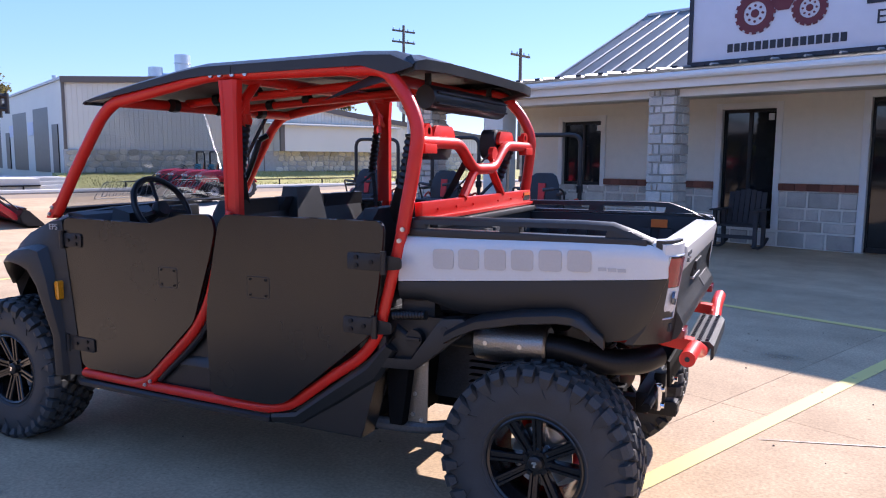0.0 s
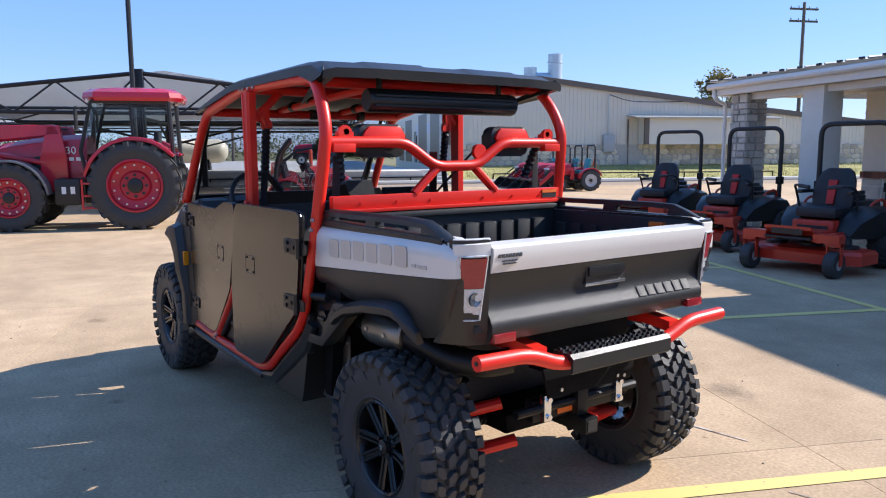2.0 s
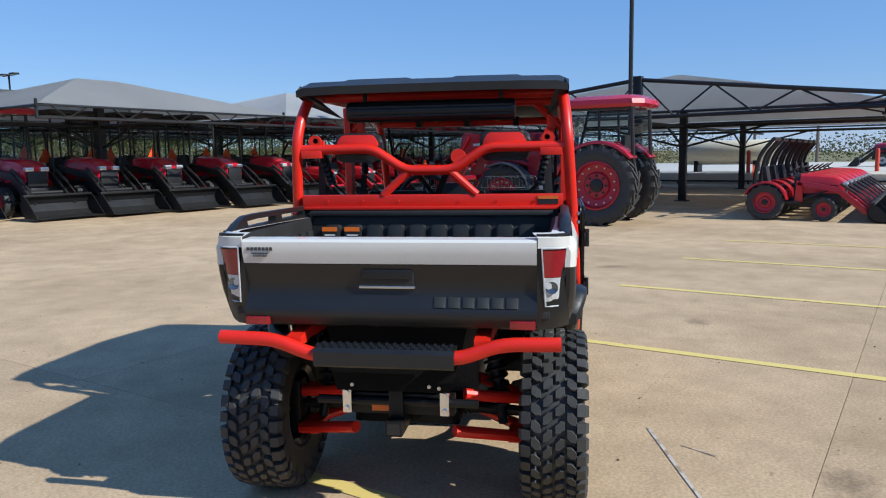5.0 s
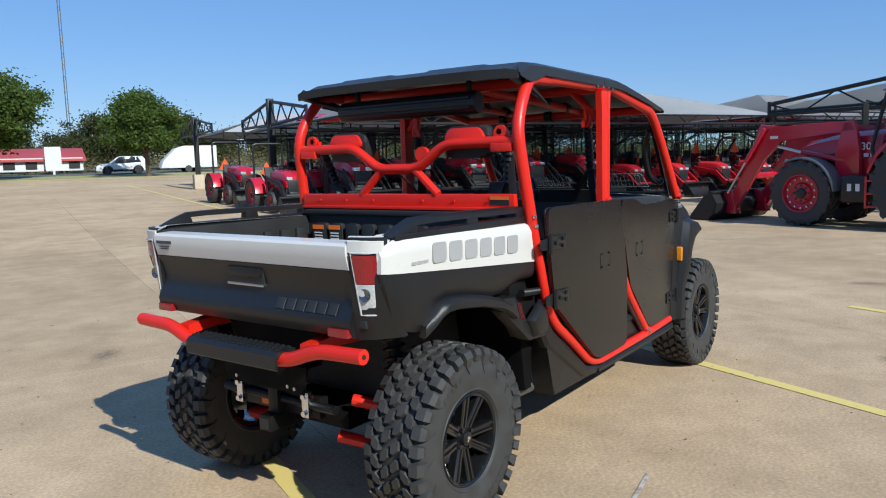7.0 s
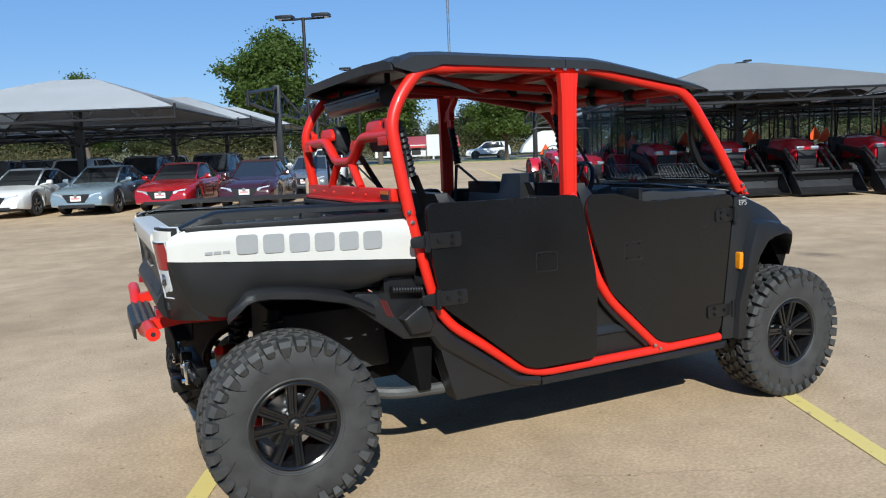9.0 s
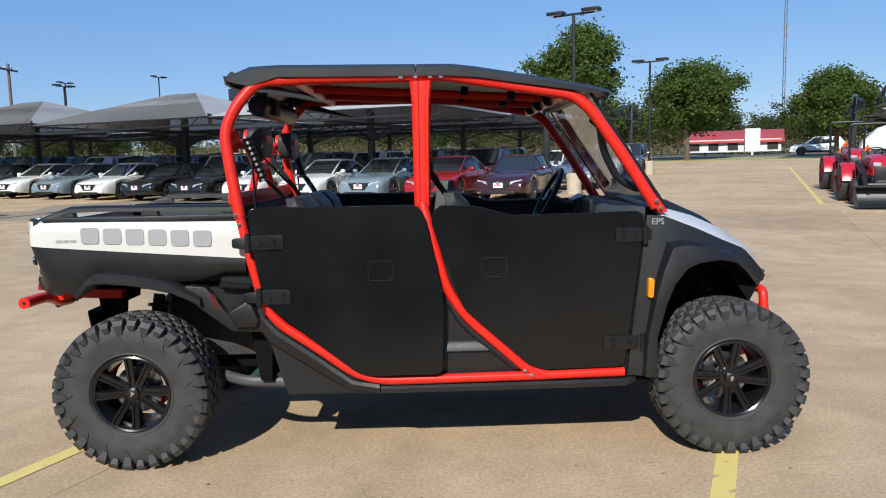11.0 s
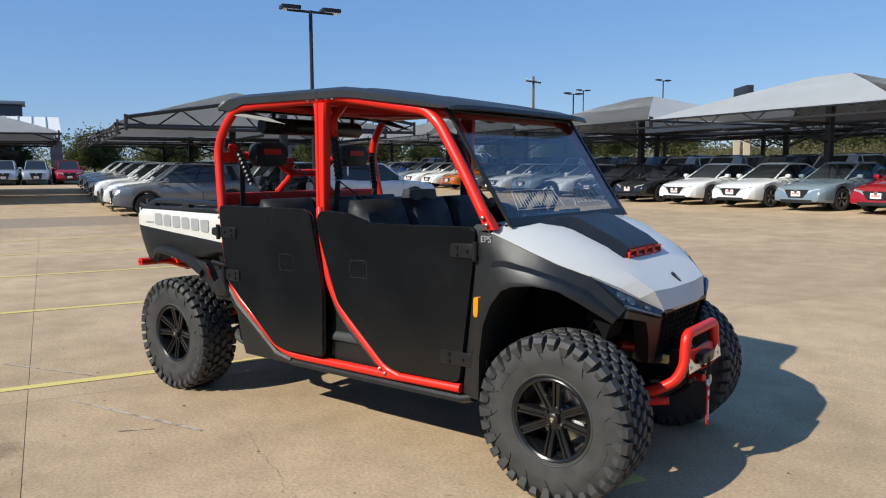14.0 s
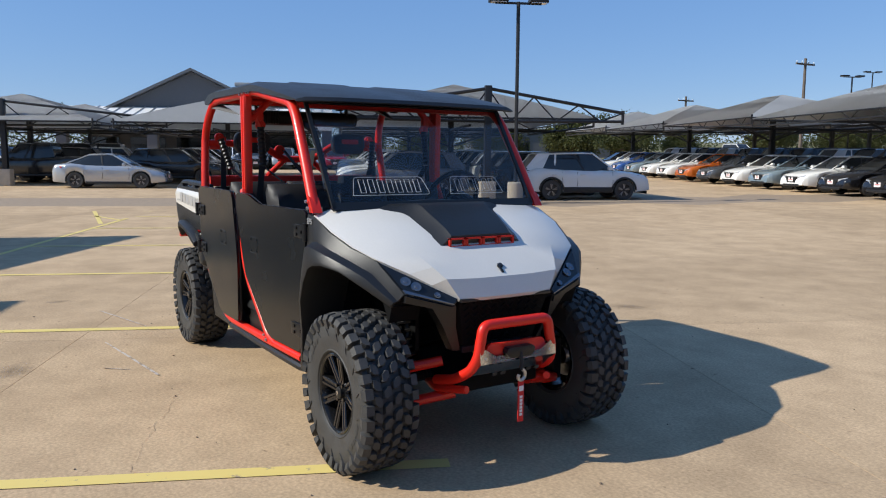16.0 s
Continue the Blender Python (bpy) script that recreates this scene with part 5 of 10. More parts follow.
sheet(bm, rows, 0.018, (-0.5, 0, -0.85))
bmesh.ops.bevel(bm, geom=[e for e in bm.edges if len(e.link_faces) == 2 and e.calc_face_angle(0) > 0.2], offset=0.005, segments=2, affect="EDGES")
hood = part("hood", bm, WHITE, utv, "glossy white hood", 20)
bm = B()
rows = []
for x, z0, w, h in ((1.13, 1.236, 0.36, 0.004), (1.20, 1.214, 0.31, 0.020), (1.255, 1.194, 0.25, 0.046), (1.30, 1.178, 0.238, 0.052), (1.50, 1.083, 0.218, 0.054), (1.558, 1.046, 0.212, 0.052)):
    rows.append([(x, -w - 0.05, z0 - 0.006), (x, -w, z0 + h * 0.4), (x, -w * 0.84, z0 + h), (x, 0, z0 + h), (x, w * 0.84, z0 + h), (x, w, z0 + h * 0.4), (x, w + 0.05, z0 - 0.006)])
sheet(bm, rows, 0.03, (0, 0, -1))
scoop = part("hood_scoop", bm, PLASTIC, hood, "black plastic hood scoop", 25)
for i in range(4):
    y = -0.196 + i * 0.099
    bm = B()
    o, w = 0.096, 0.012
    for a, b, c, d in ((y, y + o, 1.040, 1.050), (y, y + o, 1.078, 1.087), (y, y + w, 1.040, 1.087), (y + o - w, y + o, 1.040, 1.087)):
        box(bm, 1.548, 1.570, a, b, c, d, 0.001)
    part("scoop_vent", bm, RED, scoop, "red vent frame")
bm = B()
box(bm, 1.50, 1.552, -0.20, 0.20, 1.03, 1.083)
part("scoop_mouth", bm, INK, scoop)
# black cowl in front of the windscreen
bm = B()
rows = [[(x, y, z - abs(y) * 0.05) for y in (-0.62, -0.3, 0, 0.3, 0.62)] for x, z in ((1.06, 1.252), (1.14, 1.249))]
sheet(bm, rows, 0.02, (0, 0, -1))
part("cowl", bm, PLASTIC_SMOOTH, utv)
bm = B()
em = Matrix.Translation((1.722, 0, 0.9505)) @ Matrix.Rotation(radians(36), 4, "Y")
slab(bm, [(-0.030, 0.016), (-0.006, 0.022), (0.0, 0.010), (-0.012, 0.004), (0.0, 0.0), (0.034, 0.002), (0.032, -0.012), (0.004, -0.010), (-0.010, -0.014), (-0.026, -0.004)], 0.0, 0.006, 0.001, axis="z")
bmesh.ops.transform(bm, matrix=em, verts=bm.verts)
part("nose_emblem", bm, PLASTIC_SMOOTH, hood, "small black emblem")


def fender(sy):
    edge = [(0.958, 0.40), (0.978, 0.60), (1.003, 0.80), (1.028, 1.00), (1.048, 1.188), (1.13, 1.182), (1.30, 1.114), (1.44, 1.052), (1.563, 1.004), (1.70, 0.862)]
    lip = [(1.085, 0.40), (1.09, 0.60), (1.125, 0.76), (1.165, 0.86), (1.225, 0.935), (1.28, 0.958), (1.38, 0.970), (1.48, 0.950), (1.56, 0.890), (1.66, 0.80)]
    rows = []
    for (x0, z0), (x1, z1) in zip(edge, lip):
        def mid(t, y, dz=0.0):
            return (x0 + (x1 - x0) * t, sy * y, z0 + (z1 - z0) * t + dz)
        k = 1.0 if x1 > 1.1 else 0.5
        if x1 > 1.58:
            k = 0.3
        v = -0.15 * min(1.3, max(0.0, (x0 - 1.2) / 0.4) ** 2)
        rows.append([mid(0, 0.715 + v), mid(0.30, 0.728 + v), mid(0.52, 0.735 + v), mid(0.62, 0.745 + 0.035 * k + v), mid(0.9, 0.75 + 0.045 * k + v), mid(1.0, 0.748 + 0.045 * k + v), mid(1.03, 0.70 + v), mid(1.05, 0.56 + v * 0.7)])
    bm = B()
    sheet(bm, rows, 0.012, (0, -sy, 0))
    fd = part("front_fender", bm, PLASTIC, utv, "matt black front fender", 30)
    bm = B()
    slab(bm, bend2([(1.048, 0.885), (1.075, 0.885), (1.072, 0.79), (1.045, 0.79)], 0.010), sy * 0.722, sy * 0.757, 0.004)
    part("side_marker", bm, AMBER, fd, "amber side marker lamp")
    lm = Matrix.Translation((1.098, sy * 0.7265, 1.155)) @ Matrix.Rotation(radians(90), 4, "X")
    if sy > 0:
        lm = Matrix.Translation((1.098, sy * 0.7265, 1.155)) @ Matrix.Rotation(math.pi, 4, "Z") @ Matrix.Rotation(radians(90), 4, "X")
    lettering("lettering", "EPS", 0.042, lm, SILVERTEXT, fd, 0.002, "grey letters EPS")
    # cockpit side strip behind the door edge
    bm = B()
    slab(bm, [(0.935, 0.41), (0.985, 0.41), (1.05, 1.10), (1.05, 1.19), (1.03, 1.19)], sy * 0.64, sy * 0.688, 0.006)
    part("front_door_post", bm, PLASTIC_SMOOTH, utv)
    # wheel well lining
    bm = B()
    slab(bm, [(1.09, 0.40), (1.10, 0.95), (1.30, 1.00), (1.55, 0.95), (1.66, 0.83), (1.62, 0.72), (1.50, 0.90), (1.28, 0.95), (1.14, 0.86)], sy * 0.40, sy * 0.555, 0)
    box(bm, 1.08, 1.56, min(sy * 0.36, sy * 0.38), max(sy * 0.36, sy * 0.38), 0.55, 1.0)
    part("wheel_well", bm, UNDER, utv)
    # head lamp
    a, b, c, d = Vector((1.566, sy * 0.590, 1.000)), Vector((1.775, sy * 0.272, 0.828)), Vector((1.768, sy * 0.297, 0.796)), Vector((1.712, sy * 0.516, 0.858))
    n = (b - a).cross(d - a).normalized() * (-1 if sy > 0 else 1)
    if n.x < 0:
        n = -n
    bm = B()
    e0 = [p - n * 0.05 for p in (a, b, c, d)]
    e1 = [p + n * 0.006 for p in (a, b, c, d)]
    loft(bm, [e0, e1])
    bmesh.ops.bevel(bm, geom=list(bm.edges), offset=0.006, segments=2, affect="EDGES")
    hl = part("head_lamp", bm, HEADGLASS, utv, "dark glass head lamp")
    for u, w, r in ((0.24, 0.42, 0.026), (0.38, 0.48, 0.026), (0.70, 0.52, 0.016)):
        p = (a * (1 - u) + b * u) * (1 - w) + (d * (1 - u) + c * u) * w
        bm = B()
        side = n.cross(Vector((0, 0, 1))).normalized()
        tip = side.cross(n)
        rows = [[p + n * h + (side * math.cos(k * math.pi / 8) + tip * math.sin(k * math.pi / 8)) * r * f for k in range(16)] for h, f in ((0.004, 1.0), (0.0085, 0.96), (0.0065, 0.72), (0.0062, 0.4), (0.0085, 0.32))]
        loft(bm, rows)
        part("lamp_reflector", bm, LAMPDARK, hl)
    bm = B()
    rows = [[p + n * 0.0, p + n * 0.011, q + n * 0.011, q + n * 0.0] for p, q in ((d + (a - d) * 0.02, d + (a - d) * 0.14), (c + (b - c) * 0.02, c + (b - c) * 0.18))]
    loft(bm, rows)
    part("lamp_light_bar", bm, LAMPDARK, hl)
    bm = B()
    loft(bm, [[d + Vector((-0.04, 0, 0)), c + Vector((-0.04, 0, 0)), c + Vector((-0.04, 0, -0.03)), d + Vector((-0.05, 0, -0.04))], [d + Vector((0.006, 0, -0.004)), c + Vector((0.008, 0, -0.004)), c + Vector((0.004, 0, -0.03)), d + Vector((-0.004, 0, -0.035))]])
    loft(bm, [[(1.772, sy * 0.285, 0.80), (1.745, sy * 0.40, 0.80), (1.68, sy * 0.40, 0.80), (1.68, sy * 0.285, 0.80)], [(1.755, sy * 0.275, 0.70), (1.73, sy * 0.33, 0.70), (1.66, sy * 0.33, 0.70), (1.66, sy * 0.275, 0.70)], [(1.715, sy * 0.225, 0.572), (1.70, sy * 0.255, 0.566), (1.64, sy * 0.255, 0.566), (1.64, sy * 0.225, 0.572)]])
    part("front_fascia_corner", bm, PLASTIC, utv)
    bm = B()
    tube(bm, [(1.60, sy * 0.285, 0.405), (1.735, sy * 0.262, 0.437), (1.83, sy * 0.235, 0.50), (1.858, sy * 0.215, 0.57), (1.855, sy * 0.203, 0.64)], 0.025, 12, radius=0.07)
    part("bumper_side_tube", bm, RED, utv, "red bumper tube")
    bm = B()
    tube(bm, [(1.35, sy * 0.22, 0.37), (1.62, sy * 0.30, 0.37), (1.80, sy * 0.24, 0.40)], 0.019, 10, radius=0.06)
    part("bumper_brace", bm, RED, utv)


both(fender)
bm = B()
tube(bm, [(1.855, -0.203, 0.63), (1.856, -0.19, 0.712), (1.856, 0.19, 0.712), (1.855, 0.203, 0.63)], 0.025, 14, radius=0.07)
part("front_bumper_hoop", bm, RED, utv, "red tubular bumper hoop")
bm = B()
slab(bm, bend2([(-0.165, 0.62), (0.165, 0.62), (0.185, 0.535), (-0.185, 0.535)], 0.02), 1.845, 1.862, 0.004, axis="x")
wp = part("winch_mount", bm, RED, utv, "red winch mounting plate")
bm = B()
rows = [[(1.862, y, t0 + 0.012), (1.878, y, t0 + 0.012), (1.886, y, 0.535), (1.80, y * 0.95, 0.462), (1.795, y * 0.95, 0.467), (1.872, y, 0.538)] for y, t0 in ((-0.222, 0.585), (-0.19, 0.59), (-0.13, 0.553), (0.13, 0.553), (0.19, 0.59), (0.222, 0.585))]
loft(bm, rows)
part("bumper_lip", bm, CHROME, wp, "polished steel bumper lip")
bm = B()
slab(bm, bend2([(-0.075, 0.600), (0.075, 0.600), (0.085, 0.575), (0.06, 0.55), (-0.06, 0.55), (-0.085, 0.575)], 0.01), 1.862, 1.90, 0.005, axis="x")
part("fairlead", bm, PLASTIC_SMOOTH, wp, "black winch fairlead")
for y in (-0.125, -0.075, 0.075, 0.125):
    bm = B()
    slab(bm, bend2([(y - 0.013, 0.468), (y + 0.010, 0.468), (y + 0.016, 0.482), (y - 0.007, 0.482)], 0.003), 1.852, 1.862, axis="x")
    part("lip_slot", bm, INK, wp)
for y in (-0.19, 0.19):
    bm = B()
    disc(bm, (1.880, y, 0.558), 0.008, 0.006, (1, 0, 0), 8)
    part("lip_bolt", bm, STEEL, wp)
bm = B()
tube(bm, [(1.895, 0, 0.575), (1.905, 0.0, 0.52), (1.902, 0, 0.49)], 0.009, 8)
rope = part("winch_rope", bm, WEBBING, utv)
bm = B()
tube(bm, [(1.902, 0.0, 0.495), (1.90, 0.024, 0.475), (1.90, 0.022, 0.447), (1.90, 0, 0.435), (1.90, -0.02, 0.447), (1.90, -0.012, 0.466)], 0.0085, 8, radius=0.012)
part("winch_hook", bm, STEEL, rope, "steel winch hook")
bm = B()
box(bm, 1.897, 1.903, -0.017, 0.017, 0.235, 0.445, 0.002)
strap = part("hook_strap", bm, mat("red_webbing", (0.55, 0.02, 0.02), 0.7, var=0.1, bump=0.2, fine=500), rope, "red webbing hook strap")
bm = B()
box(bm, 1.9032, 1.9045, -0.013, 0.013, 0.385, 0.41)
for i in range(6):
    box(bm, 1.9032, 1.9045, -0.008, 0.008, 0.265 + i * 0.017, 0.278 + i * 0.017)
tagged(part("strap_marks", bm, PAPERW, strap), kind="stuff")
bm = B()
lathe(bm, [(0.0, -0.09), (0.05, -0.09), (0.05, 0.09), (0.0, 0.09)], 18, Matrix.Translation((1.76, 0, 0.56)))
part("winch_drum", bm, PLASTIC_SMOOTH, utv)
bm = B()
box(bm, 1.70, 1.75, -0.145, -0.115, 0.545, 0.585, 0.006)
part("yellow_recovery_tab", bm, YELLOW, utv, "yellow tab")
# grille and fascia
bm = B()
loft(bm, [[(1.68, -0.30, 0.83), (1.68, 0.30, 0.83), (1.66, 0.25, 0.57), (1.66, -0.25, 0.57)], [(1.770, -0.265, 0.828), (1.770, 0.265, 0.828), (1.712, 0.205, 0.58), (1.712, -0.205, 0.58)]])
gr = part("grille", bm, UNDER, utv, "black mesh grille")
for r in range(7):
    z = 0.62 + r * 0.031
    hw = 0.185 + (z - 0.60) * 0.28
    bm = B()
    n = 9
    pts = []
    for i in range(n * 2 + 1):
        y = -hw + 2 * hw * i / (n * 2)
        pts.append((1.715 + (z - 0.58) * 0.236, y, z + (0.009 if i % 2 else -0.009)))
    tube(bm, pts, 0.0045, 5)
    part("grille_slat", bm, UNDER, gr)
bm = B()
box(bm, 1.70, 1.786, -0.265, 0.265, 0.812, 0.828, 0.003)
part("grille_header", bm, PLASTIC, utv)
bm = B()
box(bm, 1.66, 1.726, -0.22, 0.22, 0.555, 0.585, 0.005)
part("grille_sill", bm, PLASTIC, utv)

# ---- windscreen ----
bm = B()
sheet(bm, [[(1.165, -0.625, 1.215), (1.165, 0.625, 1.215)], [(0.792, -0.625, 1.775), (0.792, 0.625, 1.775)]], 0.005, (0.83, 0, 0.55))
ws = part("windscreen", bm, WINDSHIELD, utv, "clear tinted windscreen with etched outlines", 0)
ws.visible_shadow = False
wdir = (Vector((0.792, 0, 1.775)) - Vector((1.165, 0, 1.215))).normalized()


def ws_at(y, h, off=0.008):
    return Vector((1.165, 0, 1.215)) + wdir * h + Vector((0.83 * off, y, 0.55 * off))


bm = B()
for y0, y1, h0, h1 in ((-0.628, 0.628, -0.008, 0.035), (-0.632, -0.612, 0, 0.67), (0.612, 0.632, 0, 0.67), (-0.63, 0.63, 0.655, 0.675)):
    loft(bm, [[ws_at(y0, h0, -0.004), ws_at(y1, h0, -0.004), ws_at(y1, h1, -0.004), ws_at(y0, h1, -0.004)], [ws_at(y0, h0, 0.010), ws_at(y1, h0, 0.010), ws_at(y1, h1, 0.010), ws_at(y0, h1, 0.010)]])
part("windscreen_edge", bm, PLASTIC_SMOOTH, ws)
ETCH = mat("frosted_etch", (0.36, 0.38, 0.39), 0.6, var=0.1)
bm = B()
for cy, w in ((-0.27, 0.46), (0.27, 0.36)):
    loop = [ws_at(cy - w / 2, 0.075), ws_at(cy + w / 2, 0.075), ws_at(cy + w / 2 - 0.03, 0.185), ws_at(cy - w / 2 + 0.03, 0.185)]
    tube(bm, bend(loop + loop[:1], 0.02), 0.0017, 4)
    n = int(w / 0.058)
    for i in range(n):
        y = cy - w / 2 + 0.05 + i * (w - 0.08) / n
        l2 = [ws_at(y, 0.09), ws_at(y + 0.03, 0.09), ws_at(y + 0.03, 0.17), ws_at(y, 0.17)]
        tube(bm, l2 + l2[:1], 0.0016, 4)
tagged(part("etched_outline", bm, ETCH, ws, "frosted outline bars"), kind="stuff")
bm = B()
box(bm, 0.86, 0.885, -0.06, 0.06, 1.60, 1.655, 0.008)
# ---- cockpit ----
bm.free()
bm = B()
rows = [[(x, -0.64, z0), (x, 0.64, z0), (x, 0.64, z1), (x, -0.64, z1)] for x, z0, z1 in ((1.06, 0.75, 1.225), (0.98, 0.80, 1.215), (0.93, 0.86, 1.165), (0.90, 0.95, 1.10))]
loft(bm, rows)
dash = part("dashboard", bm, INTERIORGREY, utv, "dark grey dashboard", 30)
bm = B()
loft(bm, [[(0.95, 0.22, 1.16), (0.95, 0.50, 1.16), (0.95, 0.48, 1.245), (0.95, 0.24, 1.245)], [(0.87, 0.27, 1.14), (0.87, 0.45, 1.14), (0.88, 0.44, 1.215), (0.88, 0.28, 1.215)]])
part("instrument_pod", bm, PLASTIC_SMOOTH, dash)
bm = B()
box(bm, 0.90, 0.93, -0.10, 0.12, 1.10, 1.235, 0.008)
part("centre_screen", bm, PLASTIC_SMOOTH, dash)
SW = Matrix.Translation((0.735, 0.35, 1.24)) @ Matrix.Rotation(radians(-62), 4, "Y")
bm = B()
tube(bm, [(0.175 * math.cos(a), 0.175 * math.sin(a), 0) for a in [2 * math.pi * k / 28 for k in range(29)]], 0.016, 8, caps=False)
for a in (0.2, math.pi - 0.2, -math.pi / 2):
    tube(bm, [(0, 0, -0.02), (0.17 * math.cos(a + math.pi / 2), 0.17 * math.sin(a + math.pi / 2), 0)], 0.012, 8, flat=0.6)
lathe(bm, [(0.0, 0.012), (0.04, 0.012), (0.05, -0.01), (0.045, -0.03), (0.0, -0.03)], 18, axis="z")
bmesh.ops.transform(bm, matrix=SW, verts=bm.verts)
stw = part("steering_wheel", bm, PLASTIC_SMOOTH, utv, "black steering wheel")
bm = B()
tube(bm, [(0.745, 0.35, 1.235), (0.95, 0.35, 1.12)], 0.028, 10)
part("steering_column", bm, PLASTIC_SMOOTH, stw)


def bench(x, zback):
    bm = B()
    rows = [[(x + dx, y, z) for y in (-0.60, -0.57, 0, 0.57, 0.60)] for dx, z in ((0.0, 0.80), (0.05, 0.89), (0.42, 0.92), (0.50, 0.88), (0.50, 0.80))]
    sheet(bm, rows, 0.10, (0, 0, -1))
    st = part("bench_seat", bm, SEATCLOTH, utv, "black vinyl bench seat", 40)
    for y0, y1 in ((-0.61, -0.21), (-0.20, 0.20), (0.21, 0.61)):
        bm = B()
        rows = []
        for k in range(9):
            t = k / 8
            z = 0.88 + (zback - 0.88) * t
            xx = x + 0.06 - 0.12 * t
            b = 0.018 * math.sin(math.pi * t)
            rnd = 0.03 if k in (0, 8) else 0.0
            rows.append([(xx - 0.07, y0 + rnd, z), (xx - 0.02, y0, z), (xx + 0.03 + b - rnd, y0 + 0.04, z), (xx + 0.022 + b - rnd, (y0 * 2 + y1) / 3, z), (xx + 0.04 + b - rnd, (y0 + y1) / 2, z), (xx + 0.022 + b - rnd, (y0 + y1 * 2) / 3, z),
                         (xx + 0.03 + b - rnd, y1 - 0.04, z), (xx - 0.02, y1, z), (xx - 0.07, y1 - rnd, z)])
        loft(bm, rows)
        bmesh.ops.bevel(bm, geom=[e for e in bm.edges if len(e.link_faces) == 2 and e.calc_face_angle(0) > 1.0], offset=0.018, segments=3, affect="EDGES")
        part("seat_back", bm, SEATCLOTH, st, "", 50)
    return st


bench(-0.58, 1.30)
bench(0.20, 1.31)
bm = B()
box(bm, -0.60, 0.98, -0.62, 0.62, 0.395, 0.42)
box(bm, -0.62, -0.10, -0.60, 0.60, 0.42, 0.80, 0.01)
box(bm, 0.16, 0.66, -0.60, 0.60, 0.42, 0.80, 0.01)
part("floor_and_seat_base", bm, PLASTIC, utv)
bm = B()
box(bm, -0.93, -0.84, -0.63, 0.63, 0.86, 1.22, 0.02)
part("rear_bulkhead", bm, PLASTIC, utv)
bm = B()
loft(bm, [[(0.05, -0.60, 1.02), (0.13, -0.60, 1.02), (0.13, 0.60, 1.02), (0.05, 0.60, 1.02)], [(0.09, -0.60, 1.24), (0.13, -0.60, 1.24), (0.13, 0.60, 1.24), (0.09, 0.60, 1.24)]])
part("bulkhead", bm, PLASTIC, utv)
bm = B()
loft(bm, [[(0.02, -0.14, 1.15), (0.16, -0.14, 1.15), (0.16, 0.14, 1.15), (0.02, 0.14, 1.15)], [(0.05, -0.10, 1.36), (0.14, -0.10, 1.36), (0.14, 0.10, 1.36), (0.05, 0.10, 1.36)]])
part("seat_console", bm, PLASTIC, utv)
for y in (0.385, -0.385):
    bm = B()
    pts = bend2([(y - 0.130, 1.658), (y + 0.130, 1.658), (y + 0.126, 1.505), (y - 0.126, 1.505)], 0.05, 6)
    inner = bend2([(y - 0.07, 1.618), (y + 0.07, 1.618), (y + 0.07, 1.582), (y - 0.07, 1.582)], 0.016, 6)
    slab(bm, pts, -0.905, -0.825, 0.02, axis="x")
    hr = part("headrest", bm, SEATCLOTH, utv, "black padded headrest with a red slot")
    bm = B()
    slab(bm, inner, -0.826, -0.816, axis="x")
    part("headrest_slot", bm, RED, hr)
    bm = B()
    slab(bm, bend2([(y - 0.085, 1.648), (y + 0.085, 1.648), (y + 0.112, 1.602), (y + 0.105, 1.58), (y - 0.105, 1.58), (y - 0.112, 1.602)], 0.022), -0.925, -0.906, 0.003, axis="x")
    part("headrest_bracket", bm, RED, hr)
# light bar under the rear of the roof
bm = B()
rows = []
for y, k in ((-0.435, 0.9), (-0.42, 1.0), (0.43, 1.0), (0.445, 0.9)):
    rows.append([(-0.86 + 0.052 * k * math.cos(a) * 0.95, y, 1.768 + 0.055 * k * math.sin(a)) for a in [2 * math.pi * j / 16 for j in range(16)]])
loft(bm, rows)
lb = part("light_bar", bm, PLASTIC_SMOOTH, utv, "long black enclosed light bar")
for z in (1.743, 1.788):
    bm = B()
    box(bm, -0.917, -0.905, -0.415, 0.425, z - 0.004, z + 0.004)
    part("bar_rib", bm, PLASTIC_SMOOTH, lb)
bm = B()
for i in range(9):
    box(bm, -0.82, -0.79, 0.10 + i * 0.012 - 0.40, 0.106 + i * 0.012 - 0.40, 1.725, 1.808)
tagged(part("cooling_fins", bm, PLASTIC_SMOOTH, lb), kind="stuff")
